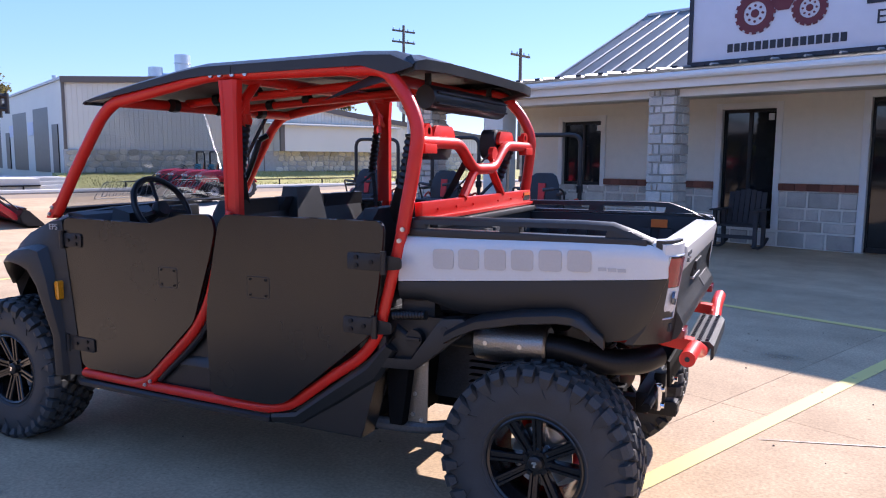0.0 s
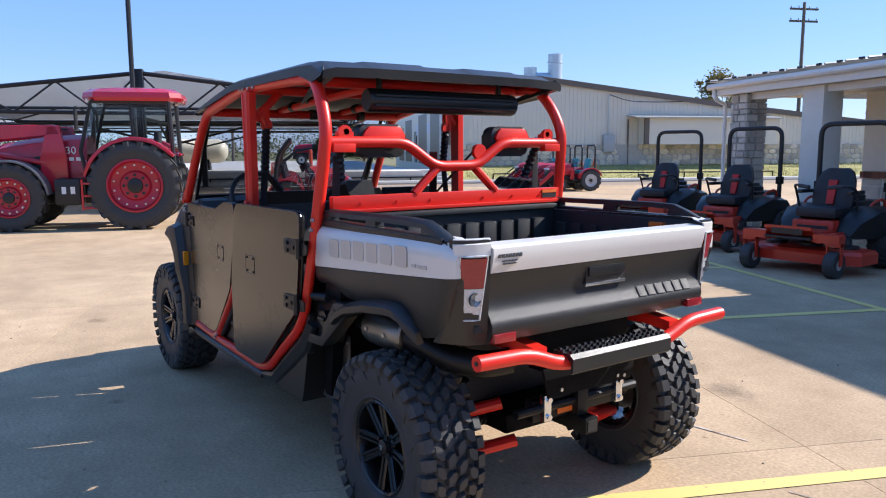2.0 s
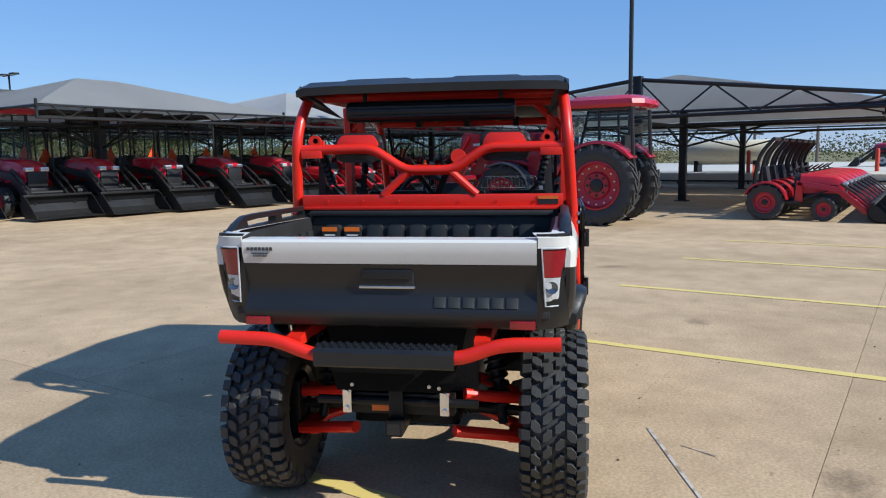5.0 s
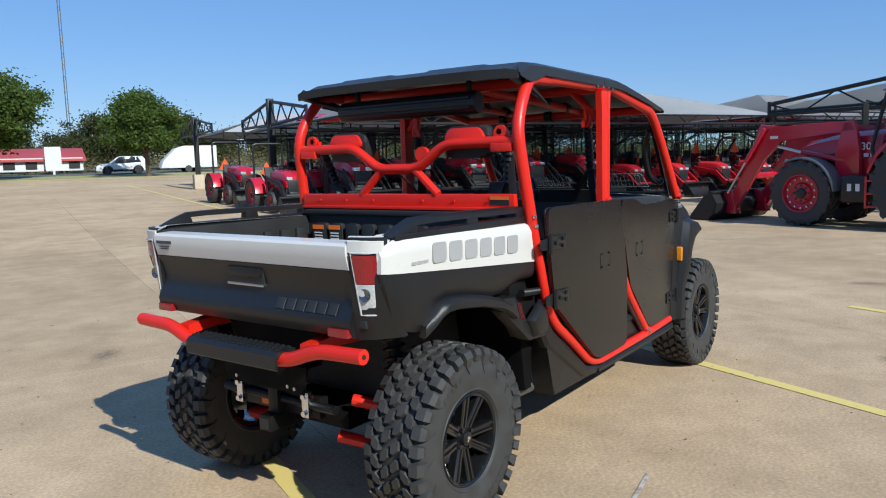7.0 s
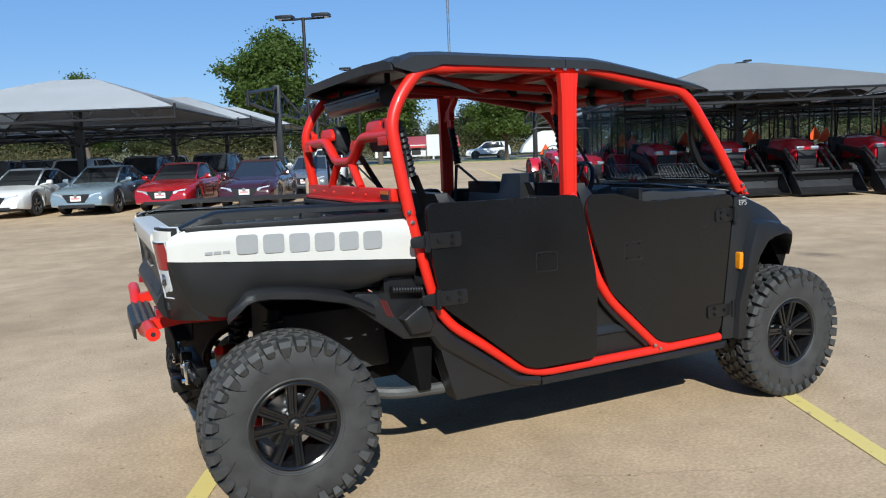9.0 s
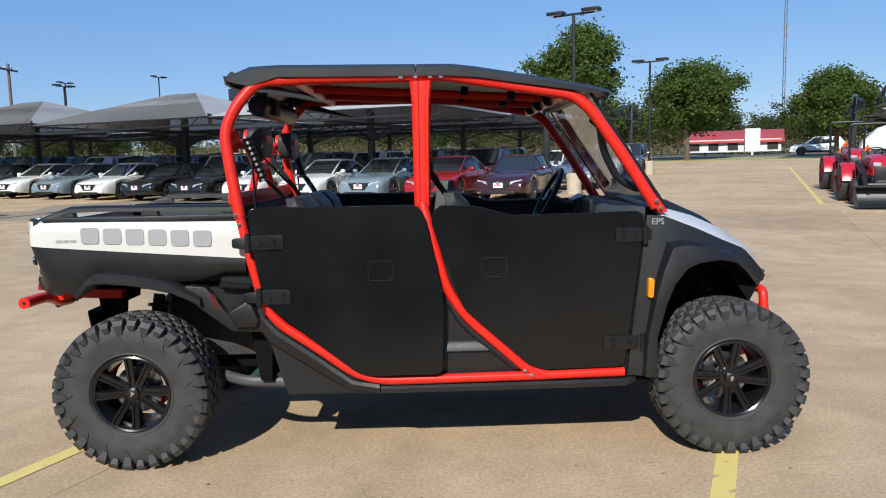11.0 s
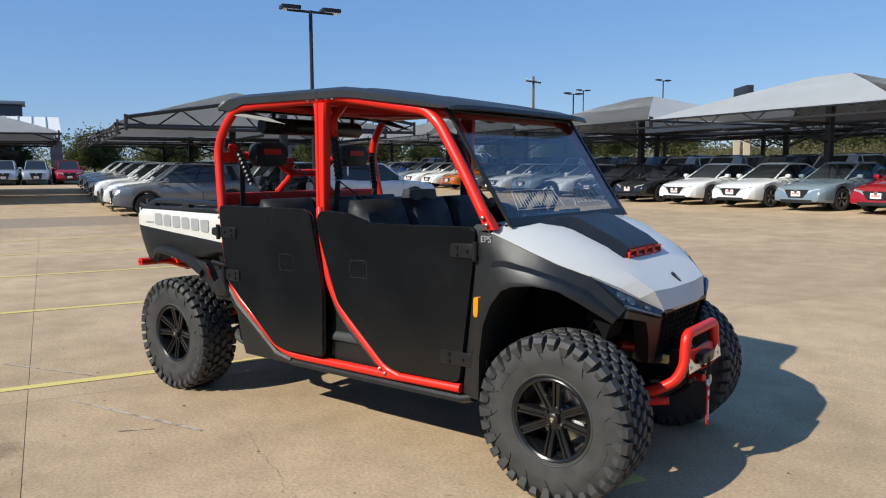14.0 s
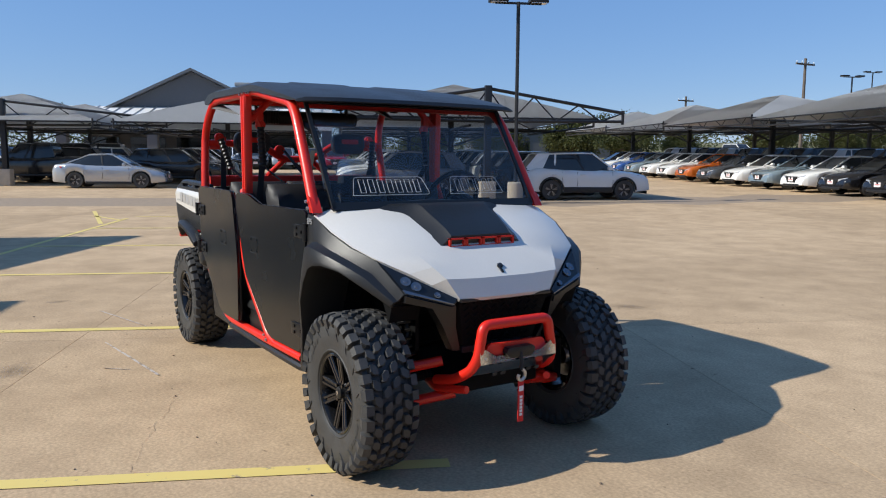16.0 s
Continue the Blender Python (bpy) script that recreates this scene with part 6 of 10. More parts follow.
for sy in (1, -1):
    bm = B()
    box(bm, -0.845, -0.820, sy * 0.36 - 0.010, sy * 0.36 + 0.010, 1.80, 1.875, 0.003)
    part("bar_bracket", bm, PLASTIC_SMOOTH, lb)
    # belts
    bm = B()
    pts, rr = [], []
    for k in range(17):
        pts.append((-0.88 + 0.004 * k, sy * (0.61 - 0.003 * k), 1.60 - 0.013 * k))
        rr.append(0.020 if k % 2 else 0.027)
    tube(bm, pts, rr, 10)
    part("belt_bellows", bm, PLASTIC_SMOOTH, utv)
    bm = B()
    pts, rr = [], []
    for k in range(19):
        pts.append((-0.03 + 0.002 * k, sy * 0.595, 1.66 - 0.013 * k))
        rr.append(0.020 if k % 2 else 0.027)
    tube(bm, pts, rr, 10)
    part("belt_bellows", bm, PLASTIC_SMOOTH, utv)
    bm = B()
    tube(bm, [(-0.80, sy * 0.555, 1.39), (-0.58, sy * 0.30, 1.10)], 0.024, 6, flat=0.12)
    tube(bm, [(-0.86, sy * 0.60, 1.52), (-0.84, sy * 0.62, 1.0)], 0.022, 6, flat=0.12)
    tube(bm, [(-0.93, -sy * 0.12, 1.53), (-0.60, sy * 0.10, 1.12)], 0.022, 6, flat=0.12)
    part("rear_seat_belt", bm, WEBBING, utv)
    bm = B()
    tube(bm, [(0.0, sy * 0.595, 1.42), (0.20, sy * 0.30, 1.14)], 0.024, 6, flat=0.12)
    tube(bm, [(0.0, sy * 0.60, 1.42), (-0.02, sy * 0.64, 0.95)], 0.022, 6, flat=0.12)
    part("front_seat_belt", bm, WEBBING, utv)
    bm = B()
    tube(bm, [(-0.03, sy * 0.64, 1.76), (-0.03, sy * 0.595, 1.66)], 0.018, 8)
    disc(bm, (-0.045, sy * 0.595, 1.675), 0.032, 0.02, (1, 0, 0), 14)
    part("belt_anchor", bm, RED, utv)
bm = B()
loop = [(0.845, -0.60, 1.62), (0.87, -0.57, 1.50), (0.94, -0.57, 1.36), (1.03, -0.60, 1.31), (1.06, -0.62, 1.33)]
tube(bm, loop, 0.019, 8, radius=0.05)
tube(bm, [(0.845, -0.60, 1.62), (0.80, -0.63, 1.65)], 0.019, 8)
part("grab_handle", bm, PLASTIC_SMOOTH, utv, "black grab handle")
for y in (-0.35, 0.0, 0.35):
    bm = B()
    tube(bm, [(0.63, y - 0.02, 1.772), (0.63, y + 0.02, 1.772)], 0.034, 10)
    part("roof_clamp", bm, PLASTIC_SMOOTH, utv)
for x in (0.2, 0.45):
    for y in (-0.22, 0.22):
        bm = B()
        tube(bm, [(x - 0.02, y, 1.845 - (x - 0.1) * 0.1), (x + 0.02, y, 1.84 - (x - 0.1) * 0.1)], 0.030, 10)
        part("roof_clamp", bm, PLASTIC_SMOOTH, utv)


# ---- the shop ----
STORE = Matrix.Translation((-0.26, -9.49, 0)) @ Matrix.Rotation(radians(-21), 4, "Z")
CREAM = mat("cream_painted_siding", (0.72, 0.68, 0.59), 0.6, var=0.06, bump=0.1, fine=80)
TRIMWHITE = mat("white_trim_paint", (0.72, 0.71, 0.68), 0.5, var=0.05)
STONE = mat("tan_limestone", (0.50, 0.46, 0.40), 0.9, var=0.25, scale=5, bump=0.8, fine=60, rnd=0.22)
MORTAR = mat("grey_mortar", (0.42, 0.395, 0.355), 0.95, var=0.15)
BRICK = mat("red_brick", (0.20, 0.075, 0.05), 0.9, var=0.25, bump=0.5, fine=80, rnd=0.25)
METALROOF = mat("grey_standing_seam_metal", (0.42, 0.41, 0.385), 0.4, metal=0.35, var=0.08, scale=1.0)
SIGNWHITE = mat("sign_board_white", (0.60, 0.61, 0.66), 0.55, var=0.04)
SIGNMAROON = mat("maroon_sign_paint", (0.13, 0.02, 0.028), 0.5, var=0.08)
SIGNNAVY = mat("dark_sign_letters", (0.02, 0.022, 0.03), 0.5)
SOFFIT = mat("tan_soffit", (0.50, 0.46, 0.38), 0.7, var=0.08)

shop = thing("shop_building", "cream-sided single-storey shop with stone base and metal roof", "building", STORE)
DOORS = [(-1.14, -0.17, 0.30, 2.40), (2.42, 3.40, 0.95, 2.29), (-4.3, -2.62, 0.02, 2.50)]
X0, X1, YW = -12.6, 4.6, -2.0
bm = B()
spans = sorted((a, b, z0, z1) for a, b, z0, z1 in DOORS)
x = X0
for a, b, z0, z1 in spans:
    box(bm, x, a, YW - 0.2, YW, 0, 2.75)
    if z0 > 0.05:
        box(bm, a, b, YW - 0.2, YW, 0, z0)
    box(bm, a, b, YW - 0.2, YW, z1, 2.75)
    x = b
box(bm, x, X1, YW - 0.2, YW, 0, 2.75)
box(bm, X1 - 0.2, X1, -12, YW - 0.2, 0, 2.75)
box(bm, X0, X0 + 0.2, -12, YW - 0.2, 0, 2.75)
box(bm, X0, X1, -12.2, -12, 0, 2.75)
wallp = part("wall", bm, CREAM, shop)


def clear(x0, x1, z0, z1):
    """The stretches of x0..x1 that no opening cuts at these heights."""
    out = [(x0, x1)]
    for a, b, c, d in DOORS:
        if z1 > c and z0 < d:
            nxt = []
            for p, q in out:
                if b + 0.1 <= p or a - 0.1 >= q:
                    nxt.append((p, q))
                else:
                    if a - 0.1 > p:
                        nxt.append((p, a - 0.1))
                    if b + 0.1 < q:
                        nxt.append((b + 0.1, q))
            out = nxt
    return [(p, q) for p, q in out if q - p > 0.02]


for k in range(9):
    z = 1.12 + k * 0.18
    for p, q in clear(X0, X1, z, z + 0.18):
        bm = B()
        loft(bm, [[(xx, YW - 0.004, z), (xx, YW + 0.022, z), (xx, YW + 0.008, z + 0.18), (xx, YW - 0.004, z + 0.18)] for xx in (p, q)])
        part("siding_board", bm, CREAM, wallp, "", 0)
rng = random.Random(5)


def stones(parent, rect, depth, size=0.32, name="stone", seed=2, axis="y", material=STONE):
    """Rough squared stones laid in broken courses over a rectangle (x0, x1, z0, z1), standing proud of the mortar."""
    r = random.Random(seed)
    x0, x1, z0, z1 = rect
    z = z0
    while z < z1 - 0.03:
        h = min(r.uniform(0.55, 1.1) * size, z1 - z)
        if z1 - z - h < 0.08:
            h = z1 - z
        x = x0
        while x < x1 - 0.02:
            w = min(r.uniform(0.6, 1.7) * size, x1 - x)
            if x1 - x - w < 0.08:
                w = x1 - x
            g = 0.009
            pr = r.uniform(0.012, 0.035)
            j = lambda: r.uniform(-0.012, 0.012) * size / 0.3
            pts = [(x + g + abs(j()), z + g + abs(j())), (x + w - g - abs(j()), z + g + abs(j())), (x + w - g - abs(j()), z + h - g - abs(j())), (x + g + abs(j()), z + h - g - abs(j()))]
            bm = B()
            lo = [(p[0], depth, p[1]) if axis == "y" else (depth, p[0], p[1]) for p in pts]
            cx, cz = x + w / 2, z + h / 2
            sg = 1 if pr * 1 > 0 else 1
            def top(p):
                q = (p[0] + (cx - p[0]) * 0.10, p[1] + (cz - p[1]) * 0.10)
                return (q[0], depth + (pr if face > 0 else -pr), q[1]) if axis == "y" else (depth + (pr if face > 0 else -pr), q[0], q[1])
            face = 1 if name != "back" else -1
            if axis == "x-":
                lo = [(depth, p[0], p[1]) for p in pts]
            loft(bm, [lo, [top(p) for p in pts]])
            part(name, bm, material, parent, "", 0)
            x += w
        z += h


for p, q in clear(-6.0, X1, 0.5, 0.9):
    stones(wallp, (p, q, 0.0, 0.98), YW, 0.33, seed=int(p * 10) + 60)
stones(wallp, (-1.24, -0.07, 0.0, 0.26), YW, 0.3, seed=8)
stones(wallp, (2.32, 3.5, 0.0, 0.9), YW, 0.33, seed=9)
for p, q in clear(-6.0, X1, 1.0, 1.1):
    x = p
    while x < q - 0.03:
        w = min(0.20, q - x)
        bm = B()
        box(bm, x + 0.004, x + w - 0.004, YW, YW + 0.06, 0.985, 1.105)
        part("brick", bm, BRICK, wallp, "", 0)
        x += w
# doors and windows
for i, (a, b, z0, z1) in enumerate(DOORS):
    bm = B()
    for r in ((a - 0.11, a, z0, z1 + 0.11), (b, b + 0.11, z0, z1 + 0.11), (a, b, z1, z1 + 0.11)):
        box(bm, r[0], r[1], YW - 0.05, YW + 0.045, r[2], r[3], 0.006)
    dr = part("door" if i != 1 else "window", bm, TRIMWHITE, shop, "dark glazed opening in a white frame")
    bm = B()
    box(bm, a, b, YW - 0.12, YW - 0.09, z0, z1)
    part("pane", bm, TOWNGLASS, dr)
    bm = B()
    n = 2 if b - a < 1.3 else 3
    for k in range(n + 1):
        xx = a + (b - a) * k / n
        box(bm, max(a, xx - 0.03), min(b, xx + 0.03), YW - 0.10, YW - 0.06, z0, z1)
    box(bm, a, b, YW - 0.10, YW - 0.06, z1 - 0.06, z1)
    box(bm, a, b, YW - 0.10, YW - 0.06, z0, z0 + 0.08)
    part("sash", bm, PLASTIC_SMOOTH, dr)
    bm = B()
    box(bm, a + 0.08, a + 0.18, YW - 0.088, YW - 0.084, z1 - 0.2, z1 - 0.08)
    part("notice", bm, PAPERW, dr)
# stone pillars
def pillar(px, seed):
    bm = B()
    box(bm, px - 0.205, px + 0.205, -0.205, 0.205, 0, 2.62)
    p = part("porch_pillar", bm, MORTAR, shop, "porch pillar of coursed grey limestone")
    r = random.Random(seed)
    z = 0.0
    row = 0
    while z < 2.58:
        h = min(r.uniform(0.10, 0.21), 2.62 - z)
        sp = r.uniform(0.35, 0.65)
        for face in range(4):
            cuts = [-0.24, -0.24 + 0.48 * sp, 0.24] if (row + face) % 2 else [-0.24, -0.06 + 0.16 * sp, 0.13, 0.24]
            for u0, u1 in zip(cuts, cuts[1:]):
                pr = r.uniform(0.028, 0.045)
                bm = B()
                loft(bm, [[(u0 + 0.006, 0.195, z + 0.006), (u1 - 0.006, 0.195, z + 0.006), (u1 - 0.006, 0.195, z + h - 0.006), (u0 + 0.006, 0.195, z + h - 0.006)],
                          [(u0 + 0.02, 0.205 + pr, z + 0.016), (u1 - 0.02, 0.205 + pr, z + 0.016), (u1 - 0.018, 0.205 + pr, z + h - 0.016), (u0 + 0.018, 0.205 + pr, z + h - 0.016)]])
                bmesh.ops.transform(bm, matrix=Matrix.Translation((px, 0, 0)) @ Matrix.Rotation(face * math.pi / 2, 4, "Z"), verts=bm.verts)
                part("stone", bm, STONE, p, "", 0)
        z += h
        row += 1


pillar(-0.2, 3)
pillar(5.45, 7)
pillar(-6.6, 9)
bm = B()
box(bm, 3.22, 3.72, -0.2, 0.2, 0, 2.62, 0.01)
part("porch_post", bm, CREAM, shop, "boxed cream porch post")
# eave, soffit, roof
bm = B()
box(bm, X0, 6.15, 0.30, 0.36, 2.62, 2.86, 0.01)
box(bm, 6.12, 6.18, -12.4, 0.36, 2.62, 2.86)
part("fascia", bm, TRIMWHITE, shop)
bm = B()
tube(bm, [(X0, 0.42, 2.80), (6.2, 0.42, 2.80)], 0.06, 10)
tube(bm, [(6.05, 0.40, 2.76), (6.05, 0.36, 2.55), (6.05, 0.12, 2.45), (6.05, 0.10, 0.1)], 0.04, 8, radius=0.06)
part("gutter", bm, TRIMWHITE, shop)
# unseen slab added at the eave, outlined to cast a gable shadow on the lot
bm = B()
slab(bm, [(-6.7, 2.88), (-12.6, 2.88), (-12.6, 3.8)], 0.28, 0.44)
part("gable_shadow_slab", bm, TRIMWHITE, shop)
bm = B()
box(bm, X0, 6.12, YW, 0.30, 2.62, 2.66)
part("soffit", bm, SOFFIT, shop)
bm = B()
box(bm, X0, 5.8, -0.12, 0.12, 2.50, 2.62)
part("porch_beam", bm, TRIMWHITE, shop)
# low porch roof round the front and end, gabled main roof above it
EV, MID, RG, YM, XG = 2.90, 3.13, 5.09, -2.0, 3.85
YB, YR = -10.0, -6.0
bm = B()
vs = [bm.verts.new(p) for p in ((X0, 0.45, EV), (6.25, 0.45, EV), (6.25, -12.5, EV), (X0, -12.5, EV), (X0, YM, MID), (XG, YM, MID), (XG, YB, MID), (X0, YB, MID))]
for q in ((0, 1, 5, 4), (1, 2, 6, 5), (2, 3, 7, 6)):
    bm.faces.new([vs[k] for k in q])
bmesh.ops.solidify(bm, geom=list(bm.faces), thickness=0.04)
porchp = part("porch_roof", bm, METALROOF, shop, "low pale ribbed metal porch roof", 0)
bm = B()
vs = [bm.verts.new(p) for p in ((X0, YM, MID), (XG, YM, MID), (XG, YR, RG), (X0, YR, RG), (XG, YB, MID), (X0, YB, MID))]
bm.faces.new((vs[0], vs[1], vs[2], vs[3]))
bm.faces.new((vs[4], vs[5], vs[3], vs[2]))
bmesh.ops.solidify(bm, geom=list(bm.faces), thickness=0.04)
roofp = part("roof", bm, METALROOF, shop, "pale ribbed metal gable roof", 0)
bm = B()
loft(bm, [[(x, YM - 0.1, MID - 0.08), (x, YB + 0.1, MID - 0.08), (x, YR, RG - 0.12)] for x in (XG - 0.28, XG - 0.12)])
part("gable_wall", bm, CREAM, shop)
bm = B()
tube(bm, [(XG, YM + 0.02, MID + 0.01), (XG, YR, RG + 0.02), (XG, YB - 0.02, MID + 0.01)], 0.03, 6)
tube(bm, [(X0, YR, RG + 0.02), (XG, YR, RG + 0.02)], 0.05, 6)
part("roof_flashing", bm, METALROOF, roofp)
for k in range(44):
    xx = 6.1 - k * 0.45
    t = 1.0 if xx < XG else (6.25 - xx) / (6.25 - XG)
    bm = B()
    tube(bm, [(xx, 0.46, EV + 0.02), (xx, 0.45 + (YM - 0.45) * t, EV + (MID - EV) * t + 0.02)], 0.022, 4)
    part("roof_rib", bm, METALROOF, porchp, "", 0)
    if xx < XG:
        bm = B()
        tube(bm, [(xx, YM, MID + 0.02), (xx, YR, RG + 0.02)], 0.022, 4)
        part("roof_rib", bm, METALROOF, roofp, "", 0)
    bm = B()
    box(bm, xx + 0.10, xx + 0.19, 0.42, 0.46, EV + 0.01, EV + 0.045)
    part("closure_strip", bm, SIGNNAVY, porchp, "", 0)
# sign board
sign = thing("sign_board", "large white roof sign with a maroon tractor emblem", "sign", STORE)
bm = B()
box(bm, -6.0, -0.62, 0.10, 0.20, 2.98, 4.0, 0.01)
part("board", bm, SIGNWHITE, sign)
bm = B()
for r in ((-6.0, -0.62, 2.94, 3.0), (-6.0, -0.62, 3.98, 4.03), (-0.66, -0.60, 2.94, 4.03)):
    box(bm, r[0], r[1], 0.08, 0.225, r[2], r[3])
part("frame", bm, SIGNNAVY, sign)
bm = B()
def wheel2(cx, cz, r):
    m4 = Matrix.Translation((cx, 0.205, cz))
    lathe(bm, [(r * 0.62, 0.0), (r * 0.62, 0.012), (r, 0.012), (r, 0.0)], 24, m4)
    lathe(bm, [(0.0, 0.012), (r * 0.22, 0.012), (r * 0.22, 0.0)], 14, m4)
    for a in range(8):
        ang = a * math.pi / 4
        lathe(bm, [(0.0, 0.012), (r * 0.07, 0.012), (r * 0.07, 0.0)], 8, m4 @ Matrix.Translation((r * 0.42 * math.cos(ang), 0, r * 0.42 * math.sin(ang))))
    for a in range(16):
        ang = a * math.pi / 8
        box(bm, -0.03, 0.03, 0.0, 0.012, r * 0.98, r * 1.1, 0, m4 @ Matrix.Rotation(ang, 4, "Y"))
wheel2(-1.62, 3.62, 0.27)
wheel2(-2.38, 3.60, 0.22)
slab(bm, [(-1.82, 3.72), (-1.90, 3.86), (-1.85, 3.88), (-1.80, 3.95), (-2.0, 3.95), (-2.05, 3.88), (-2.55, 3.86), (-2.62, 3.72), (-2.5, 3.80), (-2.2, 3.80), (-2.1, 3.62), (-1.95, 3.62)], 0.205, 0.217)
part("tractor_emblem", bm, SIGNMAROON, sign, "maroon tractor pictogram")
bm = B()
for i in range(16):
    xx = -1.23 - i * 0.105
    box(bm, xx - 0.08, xx, 0.203, 0.212, 3.10, 3.22)
tagged(part("web_bars", bm, SIGNNAVY, sign, "row of dark letter bars"), kind="stuff")
lm = Matrix.Translation((-3.45, 0.206, 3.36)) @ Matrix.Rotation(math.pi, 4, "Z") @ Matrix.Rotation(radians(90), 4, "X")
lettering("lettering", "EST.", 0.26, lm, SIGNNAVY, sign, 0.004)
bm = B()
for i in range(4):
    xx = -3.1 - i * 0.62
    box(bm, xx - 0.50, xx - 0.36, 0.203, 0.212, 3.55, 3.92)
    box(bm, xx - 0.14, xx, 0.203, 0.212, 3.55, 3.92)
    box(bm, xx - 0.36, xx - 0.14, 0.203, 0.212, 3.55, 3.64)
tagged(part("name_bars", bm, SIGNNAVY, sign, "row of large dark bars"), kind="stuff")
# wooden rocking chair on the porch
chair = thing("rocking_chair", "weathered grey wooden rocking chair on the porch", "rocking chair", STORE @ Matrix.Translation((-0.95, -1.15, 0)) @ Matrix.Rotation(radians(8), 4, "Z"))
WOODGREY = mat("weathered_dark_wood", (0.045, 0.04, 0.042), 0.75, var=0.3, scale=10, bump=0.4, fine=90)
for k in range(7):
    bm = B()
    xx = -0.27 + k * 0.09
    h = 1.04 - abs(k - 3) * 0.02
    slab(bm, [(xx - 0.038, 0.42), (xx + 0.038, 0.42), (xx + 0.04, h), (xx - 0.04, h)], -0.01, 0.012)
    bmesh.ops.transform(bm, matrix=Matrix.Translation((0, -0.22, 0)) @ Matrix.Rotation(radians(14), 4, "X"), verts=bm.verts)
    part("back_slat", bm, WOODGREY, chair)
for k in range(6):
    bm = B()
    box(bm, -0.29, 0.29, -0.28 + k * 0.095, -0.20 + k * 0.095, 0.40, 0.42)
    part("seat_slat", bm, WOODGREY, chair)
for sx in (-0.33, 0.33):
    bm = B()
    tube(bm, [(sx, -0.52, 0.16), (sx, -0.25, 0.045), (sx, 0.05, 0.03), (sx, 0.38, 0.10)], 0.03, 6, flat=0.7, radius=0.2)
    part("rocker", bm, WOODGREY, chair)
    for yy in (-0.24, 0.26):
        bm = B()
        box(bm, sx - 0.028, sx + 0.028, yy - 0.04, yy + 0.04, 0.05, 0.66)
        part("leg", bm, WOODGREY, chair)
    bm = B()
    box(bm, sx - 0.07, sx + 0.07, -0.34, 0.36, 0.66, 0.685, 0.004)
    part("armrest", bm, WOODGREY, chair)
bm = B()
box(bm, -0.33, 0.33, 0.24, 0.27, 0.2, 0.26)
part("stretcher", bm, WOODGREY, chair)


# ---- the warehouse beyond the lot, its bank and its dock ----
METALWALL = mat("beige_metal_siding", (0.66, 0.615, 0.52), 0.5, metal=0.0, var=0.06, scale=0.6)
BROWNTRIM = mat("brown_metal_trim", (0.13, 0.105, 0.085), 0.45, var=0.1)
WARESTONE = mat("pale_rubble_stone", (0.54, 0.475, 0.37), 0.95, var=0.25, scale=3, bump=0.8, fine=30, rnd=0.3)
GALV = mat("galvanised_duct", (0.52, 0.56, 0.58), 0.35, metal=0.8, var=0.1)
GRASS = mat("dry_grass", (0.33, 0.30, 0.11), 0.95, var=0.35, scale=1.5, bump=0.8, fine=40)
BLADE = mat("grass_blades", (0.36, 0.33, 0.12), 0.9, var=0.35, scale=2)
DOCKCON = mat("pale_dock_concrete", (0.50, 0.47, 0.42), 0.85, var=0.15, scale=1.2, bump=0.3)
BROWNDOOR = mat("dark_door", (0.03, 0.028, 0.027), 0.35, var=0.1)
ELECGREY = mat("grey_enamel_cabinet", (0.36, 0.38, 0.39), 0.4, var=0.06)
CREAMTANK = mat("cream_tank_paint", (0.62, 0.56, 0.42), 0.4, var=0.06)
BOLLRED = mat("red_bollard_paint", (0.55, 0.06, 0.03), 0.5, var=0.1)
rng = random.Random(5)

# frame: x along +S (towards the shop), y along +C (away), at the wall's corner
WARE = Matrix(((US.x, UC.x, 0, 0), (US.y, UC.y, 0, 0), (0, 0, 1, 0), (0, 0, 0, 1)))
WARE = Matrix.Translation(UC * 34) @ WARE
ware = thing("warehouse", "beige ribbed metal warehouse with pale stone base", "warehouse", WARE)
PROFILE = [(7.6, 4.97), (12.4, 5.3), (24.0, 3.95), (34.0, 2.95)]


def roof_z(x):
    for (a, za), (b, zb) in zip(PROFILE, PROFILE[1:]):
        if x <= b:
            return za + (zb - za) * (x - a) / (b - a)
    return PROFILE[-1][1]


bm = B()
slab(bm, [(7.6, 0.3), (34, 0.3), (34, 2.95), (24, 3.95), (12.4, 5.3), (7.6, 4.97)], 0.0, 0.25)
part("end_wall", bm, METALWALL, ware)
bm = B()
x = 7.75
while x < 33.8:
    box(bm, x, x + 0.035, -0.022, 0.0, 1.86, roof_z(x) - 0.05)
    x += 0.23
tagged(part("siding_ribs", bm, METALWALL, ware), kind="stuff")
bm = B()
loft(bm, [[(7.6, 0.25, 0.0), (7.6, 0.25, 4.97), (7.9, 0.25, 4.97), (7.9, 0.25, 0.0)], [(9.4, 34, 0.0), (9.4, 34, 4.97), (9.7, 34, 4.97), (9.7, 34, 0.0)]])
side = part("side_wall", bm, METALWALL, ware)
bm = B()
pr = [(x - (0.12 if x < 8 else 0), z) for x, z in PROFILE]
shape = pr + [(x, z + 0.12) for x, z in pr[::-1]]
loft(bm, [[(x, -0.12, z) for x, z in shape], [(x + (1.8 if x < 8 else 0), 34, z) for x, z in shape]])
part("roof", bm, METALROOF, ware)
bm = B()
slab(bm, [(x, z - 0.16) for x, z in pr] + [(x, z + 0.13) for x, z in pr[::-1]], -0.16, -0.125)
part("rake_trim", bm, BROWNTRIM, ware)
bm = B()
box(bm, 7.55, 7.68, -0.05, 0.06, 0.7, 4.9)
part("corner_trim", bm, BROWNTRIM, ware)
